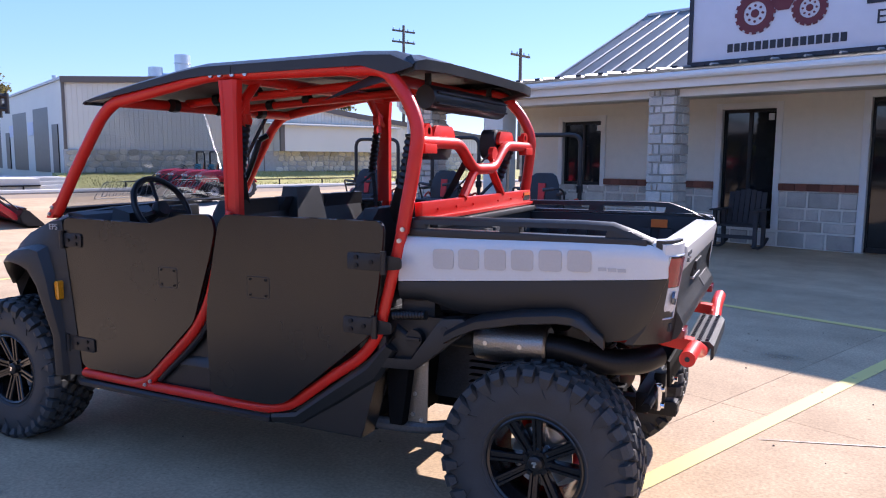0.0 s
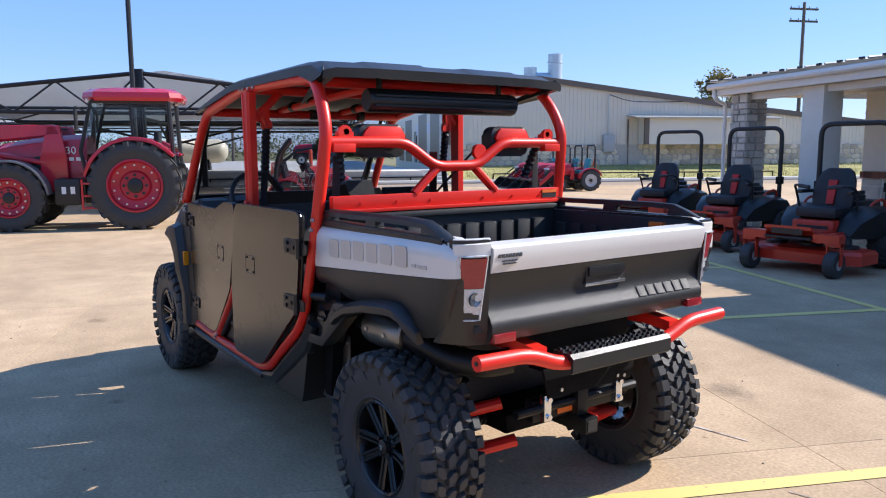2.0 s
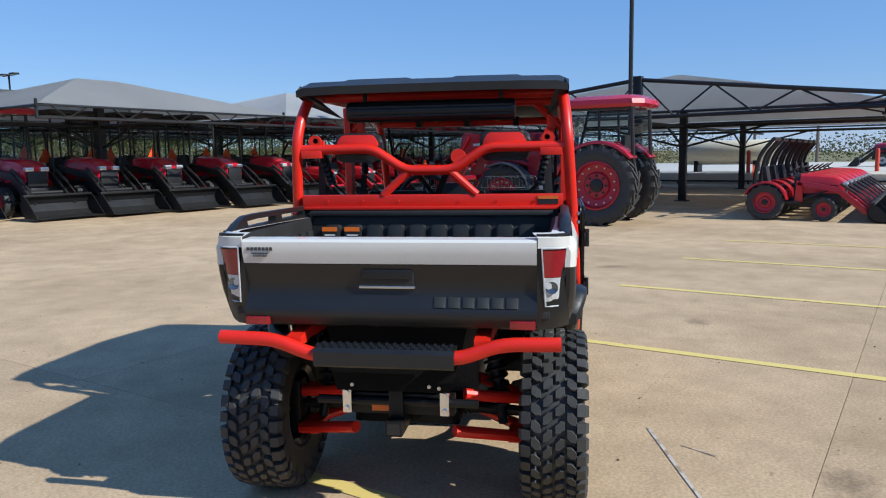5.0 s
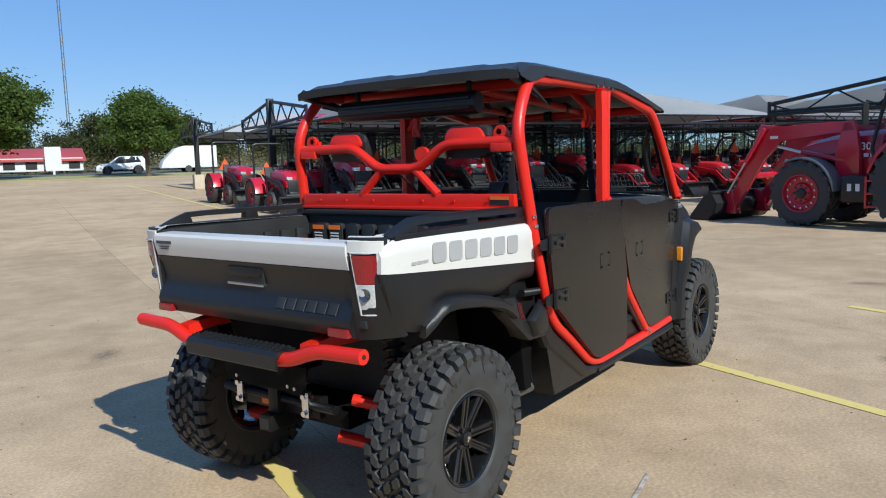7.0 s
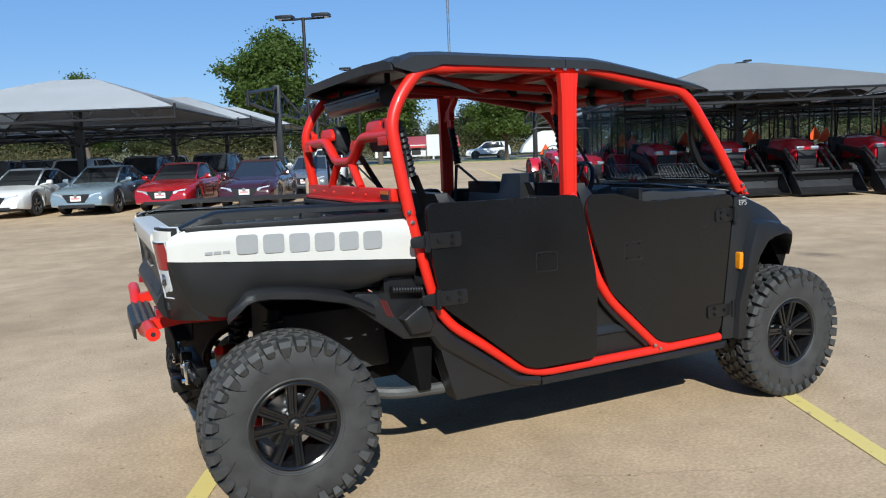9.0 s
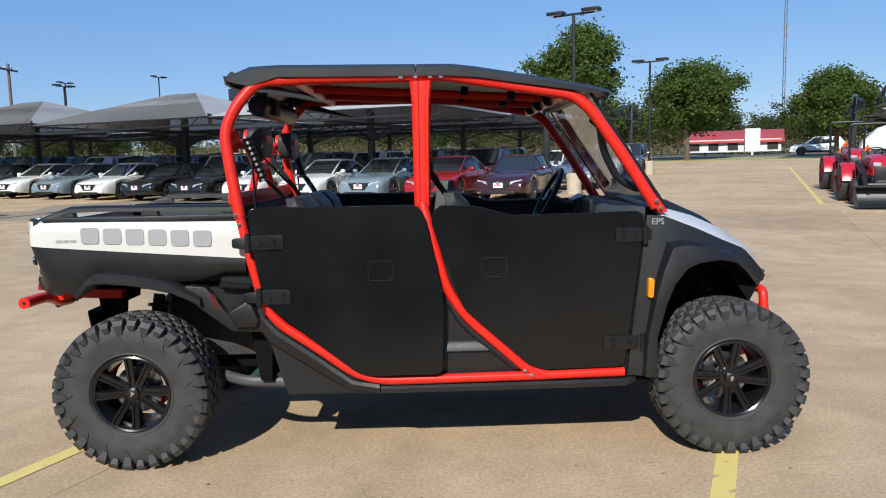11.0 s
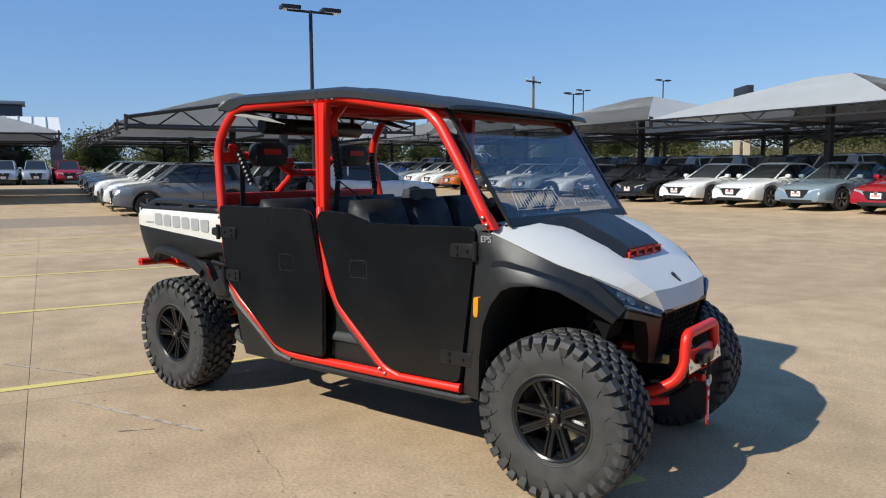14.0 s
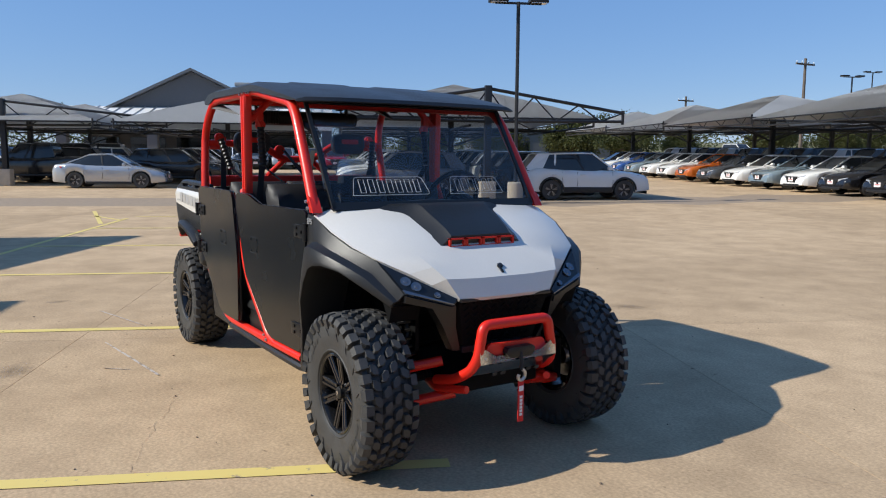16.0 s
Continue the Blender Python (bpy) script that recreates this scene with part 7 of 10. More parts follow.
# openings on the long side, seen at a slant
for y0, y1, z0, z1 in ((1.2, 2.2, 0.7, 3.0), (3.4, 6.4, 0.7, 3.9), (9.0, 12.6, 0.7, 3.9), (15, 16, 0.7, 2.9), (18.5, 22.0, 0.7, 3.9), (25, 28, 0.7, 3.4)):
    bm = B()
    ox = 7.6 + 1.8 * (y0 + y1) / 2 / 34
    box(bm, ox - 0.09, ox + 0.05, y0, y1, z0, z1)
    part("door", bm, BROWNDOOR, ware, "dark brown door")
for y0, y1 in ((7.2, 8.4), (13.2, 14.4), (23.0, 24.2)):
    bm = B()
    ox = 7.6 + 1.8 * y0 / 34
    box(bm, ox - 0.06, ox + 0.06, y0, y1, 2.6, 3.3)
    part("wall_sign", bm, SIGNWHITE, ware, "small pale wall sign")
# lean-to, pipes and boxes against the end wall
bm = B()
box(bm, 18.2, 26, -1.0, -0.03, 1.83, 3.25)
part("lean_to", bm, METALWALL, ware)
bm = B()
slab(bm, [(-1.25, 3.28), (-0.03, 3.42), (-0.03, 3.36), (-1.25, 3.22)], 17.5, 26.2, axis="x")
part("lean_to_roof", bm, METALROOF, ware)
bm = B()
box(bm, 18.1, 18.35, -1.05, -0.9, 1.83, 3.22)
box(bm, 17.55, 17.62, -0.1, -0.03, 0.7, 3.2)
part("lean_to_trim", bm, BROWNTRIM, ware)
bm = B()
box(bm, 16.1, 16.75, -0.28, -0.03, 1.45, 2.35, 0.02)
part("electric_cabinet", bm, ELECGREY, ware, "grey electric cabinet")
bm = B()
tube(bm, [(16.4, -0.1, 2.3), (16.4, -0.1, 4.5)], 0.035, 8)
part("conduit", bm, GALV, ware)
bm = B()
tube(bm, [(16.45, -0.1, 4.5), (17.5, -0.2, 4.15), (19, -0.2, 4.12), (22, -0.1, 4.2)], 0.02, 6, radius=0.5)
part("cable", bm, INK, ware)
for cx, cr, top in ((12.7, 0.36, 6.1), (14.15, 0.40, 6.85)):
    bm = B()
    lathe(bm, [(cr, 4.8), (cr, top - 0.5), (cr + 0.04, top - 0.48), (cr + 0.04, top - 0.42), (cr, top - 0.4), (cr, top), (cr - 0.03, top), (cr - 0.03, top - 0.6)], 20, Matrix.Translation((cx, 2.2, 0)), axis="z")
    part("chimney", bm, GALV, ware, "galvanised exhaust stack")
bm = B()
lathe(bm, [(0.3, -0.6), (0.34, -0.55), (0.34, 0.55), (0.3, 0.6)], 16, Matrix.Translation((13.4, 2.2, 5.5)), axis="x")
part("exhaust_duct", bm, GALV, ware)
bm = B()
lathe(bm, [(0.12, 4.6), (0.12, 5.5)], 12, Matrix.Translation((8.3, 4, 0)), axis="z")
part("vent_pipe", bm, GALV, ware)
# rubble stones, each its own
bm = B()
box(bm, 7.5, 34, -0.10, -0.004, 0.3, 1.83)
stone_bed = part("stone_base", bm, MORTAR, ware)
stone_meshes = []
for k in range(7):
    bm = B()
    n = rng.choice((5, 6, 6, 7))
    ring = []
    for i in range(n):
        a = 2 * math.pi * (i + rng.uniform(-0.25, 0.25)) / n
        ring.append((0.5 * math.copysign(abs(math.cos(a)) ** 0.7, math.cos(a)), 0.5 * math.copysign(abs(math.sin(a)) ** 0.7, math.sin(a))))
    loft(bm, [[(px * 1.0, 0.0, pz * 1.0) for px, pz in ring], [(px * 0.98, -0.7, pz * 0.98) for px, pz in ring], [(px * 0.85, -1.0, pz * 0.85) for px, pz in ring]])
    stone_meshes.append(mesh_of("stone", bm, WARESTONE, 40))
count = 0
for row in range(4):
    x = 7.55 + rng.uniform(0, 0.2)
    while x < 33 and count < 230:
        w, h = rng.uniform(0.28, 0.62), rng.uniform(0.24, 0.36)
        if not (16.8 < x < 18.1):
            st = new("stone", rng.choice(stone_meshes))
            st.parent = stone_bed
            st.matrix_local = Matrix.Translation((x + w / 2, -0.095, 0.85 + row * 0.29 + rng.uniform(-0.03, 0.03))) @ Matrix.Rotation(rng.uniform(-0.15, 0.15), 4, "Y") @ Matrix.Diagonal((w * 0.98, rng.uniform(0.03, 0.06), h, 1))
            count += 1
        x += w + 0.01

# grass bank and kerb
bm = B()
rows = []
for i in range(9):
    f = i / 8
    c = 30.15 + 3.9 * f
    z = 0.12 + 0.6 * (3 * f * f - 2 * f ** 3)
    rows.append([UC * c + US * (7.0 + 1.5 * j) + Vector((0, 0, z + 0.03 * math.sin(j * 1.7 + i))) for j in range(24)])
sheet(bm, rows, 0.8, (0, 0, -1))
tagged(new("grass_bank", mesh_of("grass_bank", bm, GRASS)), "sloping bank of dry mown grass below the warehouse", "grass bank", kind="structure")
vs, fs = [], []
for k in range(7000):
    f = rng.random()
    c, s = 30.2 + 3.8 * f, rng.uniform(7, 34)
    z = 0.10 + 0.6 * (3 * f * f - 2 * f ** 3)
    p = UC * c + US * s
    a, h = rng.uniform(0, 6.28), rng.uniform(0.05, 0.13)
    d = Vector((math.cos(a), math.sin(a), 0))
    n0 = len(vs)
    vs += [p + d * 0.02 + Vector((0, 0, z)), p - d * 0.02 + Vector((0, 0, z)), p + Vector((rng.uniform(-0.05, 0.05), rng.uniform(-0.05, 0.05), z + h))]
    fs.append((n0, n0 + 1, n0 + 2))
me = bpy.data.meshes.new("grass")
me.from_pydata([tuple(v) for v in vs], [], fs)
me.materials.append(BLADE)
tagged(new("grass", me), "short dry grass tufts on the bank", "grass", kind="stuff")
bm = B()
tube(bm, [UC * 29.9 + US * -14 + Vector((0, 0, 0.05)), UC * 29.9 + US * 36 + Vector((0, 0, 0.05))], 0.12, 8)
solo("kerb", bm, DOCKCON, "pale concrete kerb along the grass bank", "kerb", kind="structure")
# low pipe rail along the bank
rail = thing("pipe_rail", "low dark steel pipe rail along the bank", "rail", Matrix.Translation((0, 0, 0)))
bm = B()
tube(bm, [UC * 30.3 + US * 9 + Vector((0, 0, 0.42)), UC * 30.3 + US * 24 + Vector((0, 0, 0.42))], 0.03, 8)
part("top_rail", bm, DARKSTEEL, rail)
for k in range(7):
    bm = B()
    q = UC * 30.3 + US * (9 + 2.5 * k)
    tube(bm, [q, q + Vector((0, 0, 0.42))], 0.035, 8)
    part("post", bm, DARKSTEEL, rail)

# dock and its steps
DOCK = Matrix.Translation(UC * 30) @ Matrix.Rotation(LOT, 4, "Z")
dock = thing("loading_dock", "low pale concrete loading dock with dark edge", "dock", DOCK)
bm = B()
box(bm, 0.2, 40, -5.6, 20, 0, 0.6, 0.02)
part("platform", bm, DOCKCON, dock)
bm = B()
box(bm, 0.13, 0.197, -5.6, 20, 0.28, 0.34)
for y in range(-5, 20, 3):
    box(bm, 0.13, 0.197, y, y + 0.06, 0.0, 0.28)
part("edge_rail", bm, DARKSTEEL, dock)
for k in range(4):
    bm = B()
    box(bm, 0.2 + 0.5 * k, 4.0, -7.0, -5.62, 0.15 * k, 0.15 * (k + 1), 0.01)
    part("step", bm, DOCKCON, dock)
for c, s in ((33, -4.6), (33.4, -2.5), (35, 0.5), (35.5, 1.4)):
    bm = B()
    lathe(bm, [(0.09, 0), (0.09, 0.95), (0.07, 1.02), (0.0, 1.04)], 12, axis="z")
    solo("bollard", bm, BOLLRED, "red steel bollard on the concrete dock", "bollard", Matrix.Translation(UC * c + US * s + Vector((0, 0, 0.6))), group="dock bollards")
tank = thing("storage_tank", "cream horizontal steel tank on the dock", "tank", Matrix.Translation(UC * 35 + US * -6.0 + Vector((0, 0, 0.6))) @ Matrix.Rotation(LOT + radians(90), 4, "Z"))
bm = B()
lathe(bm, [(0.0, -2.4), (0.25, -2.36), (0.48, -2.2), (0.6, -1.95), (0.6, 1.95), (0.48, 2.2), (0.25, 2.36), (0.0, 2.4)], 24, Matrix.Translation((0, 0, 0.95)), axis="x")
part("shell", bm, CREAMTANK, tank)
for x in (-1.4, 1.4):
    bm = B()
    box(bm, x - 0.1, x + 0.1, -0.45, 0.45, 0, 0.55)
    part("saddle", bm, DARKSTEEL, tank)


# ---- tractors ----
TRED = mat("tractor_red_paint", (0.46, 0.010, 0.026), 0.26, coat=0.5, var=0.06)
TREDB = mat("bright_tractor_red", (0.50, 0.012, 0.022), 0.3, coat=0.4, var=0.06)
RIMRED = mat("red_wheel_paint", (0.40, 0.012, 0.03), 0.35, coat=0.2, var=0.08)
RIMGREY = mat("silver_wheel_paint", (0.5, 0.5, 0.5), 0.4, metal=0.4, var=0.1)
TBLACK = mat("black_machine_paint", (0.016, 0.016, 0.017), 0.42, var=0.15)
BUCKETBLACK = mat("black_bucket_steel", (0.02, 0.02, 0.021), 0.4, metal=0.3, var=0.25, scale=4)
FENDERGREY = mat("grey_plastic_fender", (0.14, 0.145, 0.15), 0.4, var=0.1)
TEALSEAT = mat("teal_seat_cover", (0.03, 0.30, 0.34), 0.5, var=0.1)
TRIANGLE = mat("orange_reflector", (0.85, 0.10, 0.02), 0.4, var=0.05)
LAMPWHITE = mat("lamp_reflector", (0.75, 0.76, 0.78), 0.15, metal=0.6, var=0.1, scale=30)


def farm_wheel(parent, x, y, r, w, side, rim_mat, lugs=18, rim=0.56, name="wheel"):
    """A lugged tractor tyre with a dished rim; side is +1 for the left."""
    m = Matrix.Translation((x, y, r))
    bm = B()
    h = w / 2
    lathe(bm, [(r * rim, -h * 0.75), (r * 0.74, -h * 0.98), (r * 0.88, -h), (r * 0.95, -h * 0.86), (r * 0.955, h * 0.86), (r * 0.88, h), (r * 0.74, h * 0.98), (r * rim, h * 0.75)], 40, m, closed=True)
    for k in range(lugs):
        for sg in (-1, 1):
            a = 2 * math.pi * (k + (0.5 if sg > 0 else 0)) / lugs
            da = 0.62 * 2 * math.pi / lugs
            hw = 0.34 * 2 * math.pi / lugs
            pts = []
            for yy, aa, rr in ((sg * h * 1.0, a, 0.86), (sg * h * 0.98, a, 1.0), (sg * -0.03 * h, a + da * 1.5, 1.0), (sg * -0.03 * h, a + da * 1.5, 0.94)):
                pts.append([(r * rr * math.cos(aa + e * hw / 2), yy, r * rr * math.sin(aa + e * hw / 2)) for e in (-1, 1)])
            vs = [[bm.verts.new(m @ Vector(p)) for p in q] for q in pts]
            fl = [vs[i][0] for i in range(4)]
            fr = [vs[i][1] for i in range(4)]
            bm.faces.new(fl)
            bm.faces.new(fr[::-1])
            for i in range(4):
                j = (i + 1) % 4
                bm.faces.new((fl[i], fr[i], fr[j], fl[j]))
    wh = part(name, bm, RUBBER, parent)
    o = side * h
    bm = B()
    lathe(bm, [(r * rim * 1.03, -o * 0.8), (r * rim * 1.05, o * 0.86), (r * rim * 0.98, o * 0.9), (r * rim * 0.90, o * 0.55), (r * rim * 0.60, o * 0.42), (r * rim * 0.52, o * 0.62), (r * rim * 0.30, o * 0.62), (0.001, o * 0.62)], 32, m)
    rm = part("rim", bm, rim_mat, wh)
    bm = B()
    lathe(bm, [(r * rim * 0.30, o * 0.60), (r * rim * 0.28, o * 0.78), (r * rim * 0.2, o * 0.84), (0.001, o * 0.84)], 16, m)
    for k in range(8):
        a = 2 * math.pi * k / 8
        disc(bm, m @ Vector((r * rim * 0.42 * math.cos(a), o * 0.60, r * rim * 0.42 * math.sin(a))), 0.022 * r / 0.6, o * 0.10, (0, side, 0), 6)
    part("hub", bm, TBLACK, wh)
    if lugs >= 18 and r > 0.5:
        bm = B()
        for k in range(14):
            a = 2 * math.pi * (k + 0.5) / 14
            disc(bm, m @ Vector((r * rim * 0.80 * math.cos(a), o * 0.5, r * rim * 0.80 * math.sin(a))), 0.02, side * 0.035, (0, 1, 0), 8)
        tagged(part("rim_bolts", bm, STEEL, wh), kind="stuff")
    return wh


def loader_bucket(parent, x, z, w, h, d, material):
    """A front bucket, open to the front; x is the back plate, d its depth."""
    bm = B()
    t = 0.02
    prof = [(x + d, z), (x + d * 0.25, z), (x, z + h * 0.25), (x - d * 0.08, z + h * 0.62), (x + d * 0.12, z + h)]
    inner = [(x + d * 0.14, z + h - 0.0), (x - d * 0.04, z + h * 0.62), (x + t, z + h * 0.28), (x + d * 0.27, z + t), (x + d, z + t * 0.6)]
    slab(bm, prof + inner, -w / 2, w / 2)
    bk = part("bucket", bm, material, parent, "black steel loader bucket")
    for sg in (-1, 1):
        bm = B()
        slab(bm, [(x + d, z), (x + d * 0.25, z), (x, z + h * 0.25), (x - d * 0.08, z + h * 0.62), (x + d * 0.12, z + h), (x + d * 0.35, z + h * 0.92), (x + d * 0.95, z + 0.06)], sg * w / 2, sg * (w / 2 - 0.018))
        part("bucket_side", bm, material, bk)
    bm = B()
    box(bm, x + d * 0.05, x + d * 0.24, -w / 2 - 0.004, w / 2 + 0.004, z + h - 0.02, z + h + 0.035, 0.006)
    part("bucket_lip", bm, material, bk)
    return bk


def seat_at(parent, x, z, cloth, w=0.46):
    bm = B()
    box(bm, x - 0.22, x + 0.24, -w / 2, w / 2, z, z + 0.12, 0.04)
    st = part("seat", bm, cloth, parent)
    bm = B()
    slab(bm, [(x - 0.2, z + 0.1), (x - 0.09, z + 0.1), (x - 0.17, z + 0.55), (x - 0.26, z + 0.55)], -w / 2 + 0.02, w / 2 - 0.02, 0.03)
    part("backrest", bm, cloth, st)


def steering(parent, x, z, material=TBLACK):
    bm = B()
    ring = [(x + 0.12 * math.cos(a), 0.19 * math.sin(a), z + 0.09 * math.cos(a)) for a in [2 * math.pi * k / 20 for k in range(20)]]
    tube(bm, ring + ring[:1], 0.014, 6, caps=False)
    tube(bm, [(x, 0, z), (x + 0.16, 0, z - 0.3)], 0.02, 8)
    part("steering_wheel", bm, material, parent)


def hood_shape(bm, x0, x1, w, z0, z1, drop, nose):
    """A tractor bonnet that falls and narrows to its nose."""
    rings = []
    for k in range(9):
        f = k / 8
        x = x0 + (x1 - x0) * f
        top = z1 - drop * f ** 2 - (nose if k == 8 else nose * 0.35 if k == 7 else 0)
        hw = w / 2 * (1 - 0.16 * f - (0.10 if k == 8 else 0))
        rings.append([(x, -hw, z0), (x, -hw, z0 + (top - z0) * 0.6), (x, -hw * 0.86, z0 + (top - z0) * 0.88), (x, -hw * 0.5, top), (x, hw * 0.5, top), (x, hw * 0.86, z0 + (top - z0) * 0.88), (x, hw, z0 + (top - z0) * 0.6), (x, hw, z0)])
    return loft(bm, rings)


def compact_tractor(label, k=1.0, red=TREDB, arms=TREDB, top="rops", seat_mat=SEATCLOTH, rims=RIMRED, loader=True, lift=0.03, group="", heavy=False):
    """Compact tractor, x ahead, about 2.6 m long with its loader at k = 1."""
    t = thing("tractor", label, "tractor", group=group)
    rr, fr = 0.44 * k, 0.29 * k
    xr, xf = -0.62 * k, 0.68 * k
    for sg in (-1, 1):
        farm_wheel(t, xr, sg * 0.52 * k, rr, 0.28 * k, sg, rims, 14, name="rear_wheel")
        farm_wheel(t, xf, sg * 0.47 * k, fr, 0.20 * k, sg, rims, 14, name="front_wheel")
        bm = B()
        prof = []
        for i in range(9):
            a = radians(8 + 150 * i / 8)
            prof.append((xr + (rr + 0.07) * math.cos(a), rr + (rr + 0.07) * math.sin(a)))
        inner = [(xr + (p - xr) * 0.93, rr + (q - rr) * 0.93) for p, q in prof[::-1]]
        slab(bm, prof + inner, sg * 0.36 * k, sg * 0.66 * k, 0.008)
        slab(bm, prof + [(xr - 0.3 * k, 0.62 * k), (xr + 0.35 * k, 0.55 * k)], sg * 0.34 * k, sg * 0.36 * k)
        part("fender", bm, red, t)
    bm = B()
    box(bm, xr - 0.35 * k, xf + 0.45 * k, -0.16 * k, 0.16 * k, 0.32 * k, 0.55 * k, 0.03)
    box(bm, xr - 0.14, xr + 0.14, -0.40 * k, 0.40 * k, rr - 0.1, rr + 0.12, 0.03)
    box(bm, xf - 0.06, xf + 0.06, -0.40 * k, 0.40 * k, fr - 0.06, fr + 0.06, 0.02)
    part("chassis", bm, TBLACK, t)
    bm = B()
    box(bm, -0.34 * k, 0.16 * k, -0.52 * k, 0.52 * k, 0.42 * k, 0.47 * k, 0.015)
    part("footplate", bm, TBLACK, t)
    bm = B()
    hood_shape(bm, 0.12 * k, 1.08 * k, 0.62 * k, 0.66 * k, 1.13 * k, 0.08 * k, 0.10 * k)
    hd = part("hood", bm, red, t)
    bm = B()
    box(bm, 0.2 * k, 1.04 * k, -0.235 * k, 0.235 * k, 0.42 * k, 0.665 * k, 0.03)
    part("engine_block", bm, TBLACK, t)
    bm = B()
    box(bm, 1.02 * k, 1.115 * k, -0.2 * k, 0.2 * k, 0.48 * k, 0.86 * k, 0.03)
    part("grille", bm, TBLACK, t)
    for sg in (-1, 1):
        bm = B()
        box(bm, 1.03 * k, 1.125 * k, sg * 0.07 * k, sg * 0.23 * k, 0.86 * k, 0.94 * k, 0.02)
        part("headlamp", bm, LAMPWHITE, t)
        bm = B()
        box(bm, 0.45 * k, 0.95 * k, sg * 0.302 * k, sg * 0.296 * k, 0.80 * k, 0.86 * k)
        part("side_stripe", bm, TBLACK, t)
    bm = B()
    hood_shape(bm, -0.02 * k, 0.2 * k, 0.56 * k, 0.5 * k, 1.14 * k, 0.03, 0.04)
    part("dash", bm, TBLACK, t)
    steering(t, -0.08 * k, 1.2 * k)
    seat_at(t, -0.5 * k, 0.72 * k, seat_mat)
    bm = B()
    box(bm, -0.85 * k, -0.2 * k, -0.36 * k, 0.36 * k, 0.46 * k, 0.72 * k, 0.04)
    part("seat_deck", bm, TBLACK if heavy else red, t)
    if top == "rops":
        bm = B()
        tube(bm, [(-0.86 * k, -0.42 * k, 0.5), (-0.86 * k, -0.42 * k, 1.86 * k), (-0.86 * k, 0.42 * k, 1.86 * k), (-0.86 * k, 0.42 * k, 0.5)], 0.035, 8, radius=0.12)
        part("roll_bar", bm, TBLACK, t)
    elif top == "folded":
        for sg in (-1, 1):
            bm = B()
            tube(bm, [(-0.92 * k, sg * 0.40 * k, 0.5), (-0.9 * k, sg * 0.40 * k, 1.12 * k), (-0.80 * k, sg * 0.40 * k, 1.62 * k), (-0.5 * k, sg * 0.40 * k, 1.98 * k)], 0.045, 8, radius=0.2)
            part("roll_bar_post", bm, TBLACK, t)
        bm = B()
        tube(bm, [(-0.5 * k, -0.40 * k, 1.98 * k), (-0.5 * k, 0.40 * k, 1.98 * k)], 0.045, 8)
        part("roll_bar_top", bm, TBLACK, t)
    elif top == "shade":
        for sx, sy in ((-0.9, -1), (-0.9, 1), (-0.05, -1), (-0.05, 1)):
            bm = B()
            tube(bm, [(sx * k, sy * 0.46 * k, 0.55), (sx * k, sy * 0.46 * k, 2.02 * k)], 0.03, 8)
            part("roof_post", bm, TBLACK, t)
        bm = B()
        box(bm, -1.1 * k, 0.18 * k, -0.58 * k, 0.58 * k, 2.02 * k, 2.10 * k, 0.035)
        part("roof", bm, TBLACK, t)
    elif top == "cab":
        bm = B()
        base = [(-0.98 * k, 0.95 * k), (0.1 * k, 0.95 * k), (0.02 * k, 1.98 * k), (-0.95 * k, 1.98 * k)]
        slab(bm, base, -0.52 * k, 0.52 * k)
        part("cab_glass", bm, CABGLASS, t)
        for px, qx in ((-0.98, -0.95), (0.1, 0.02), (-0.5, -0.48)):
            for sy in (-1, 1):
                bm = B()
                tube(bm, [(px * k, sy * 0.525 * k, 0.6 * k), (px * k, sy * 0.525 * k, 0.95 * k), (qx * k, sy * 0.525 * k, 1.98 * k)], 0.028, 6)
                part("cab_post", bm, TBLACK, t)
        bm = B()
        loft(bm, [[(x, y, z) for x, y in ((-1.1 * k, -0.6 * k), (0.22 * k, -0.6 * k), (0.22 * k, 0.6 * k), (-1.1 * k, 0.6 * k))] for z in (1.98 * k, 2.08 * k)] + [[(x, y, 2.16 * k) for x, y in ((-0.95 * k, -0.48 * k), (0.08 * k, -0.48 * k), (0.08 * k, 0.48 * k), (-0.95 * k, 0.48 * k))]])
        part("cab_roof", bm, red, t)
    bm = B()
    slab(bm, [(-0.2 * k, 1.02 * k), (0.2 * k, 1.02 * k), (0, 1.36 * k)], -1.02 * k, -1.0 * k, axis="x")
    part("slow_sign", bm, TRIANGLE, t, "orange warning triangle")
    if loader:
        for sg in (-1, 1):
            y0, y1 = sg * 0.36 * k, sg * 0.42 * k
            bm = B()
            slab(bm, [(0.02 * k, 0.45 * k), (0.2 * k, 0.45 * k), (0.18 * k, 0.92 * k), (0.06 * k, 0.98 * k)], y0, y1)
            part("loader_mast", bm, arms, t)
            bm = B()
            slab(bm, [(0.02 * k, 0.86 * k), (0.10 * k, 0.96 * k), (0.98 * k, 0.82 * k), (1.62 * k, 0.28 * k), (1.58 * k, 0.17 * k), (1.48 * k, 0.20 * k), (0.93 * k, 0.70 * k)], y0, y1, 0.01)
            part("loader_arm", bm, arms, t)
            bm = B()
            tube(bm, [(0.2 * k, (y0 + y1) / 2, 0.52 * k), (0.62 * k, (y0 + y1) / 2, 0.68 * k)], 0.035 * k, 8)
            tube(bm, [(0.62 * k, (y0 + y1) / 2, 0.68 * k), (0.9 * k, (y0 + y1) / 2, 0.80 * k)], 0.018 * k, 8)
            part("lift_cylinder", bm, TBLACK, t)
            bm = B()
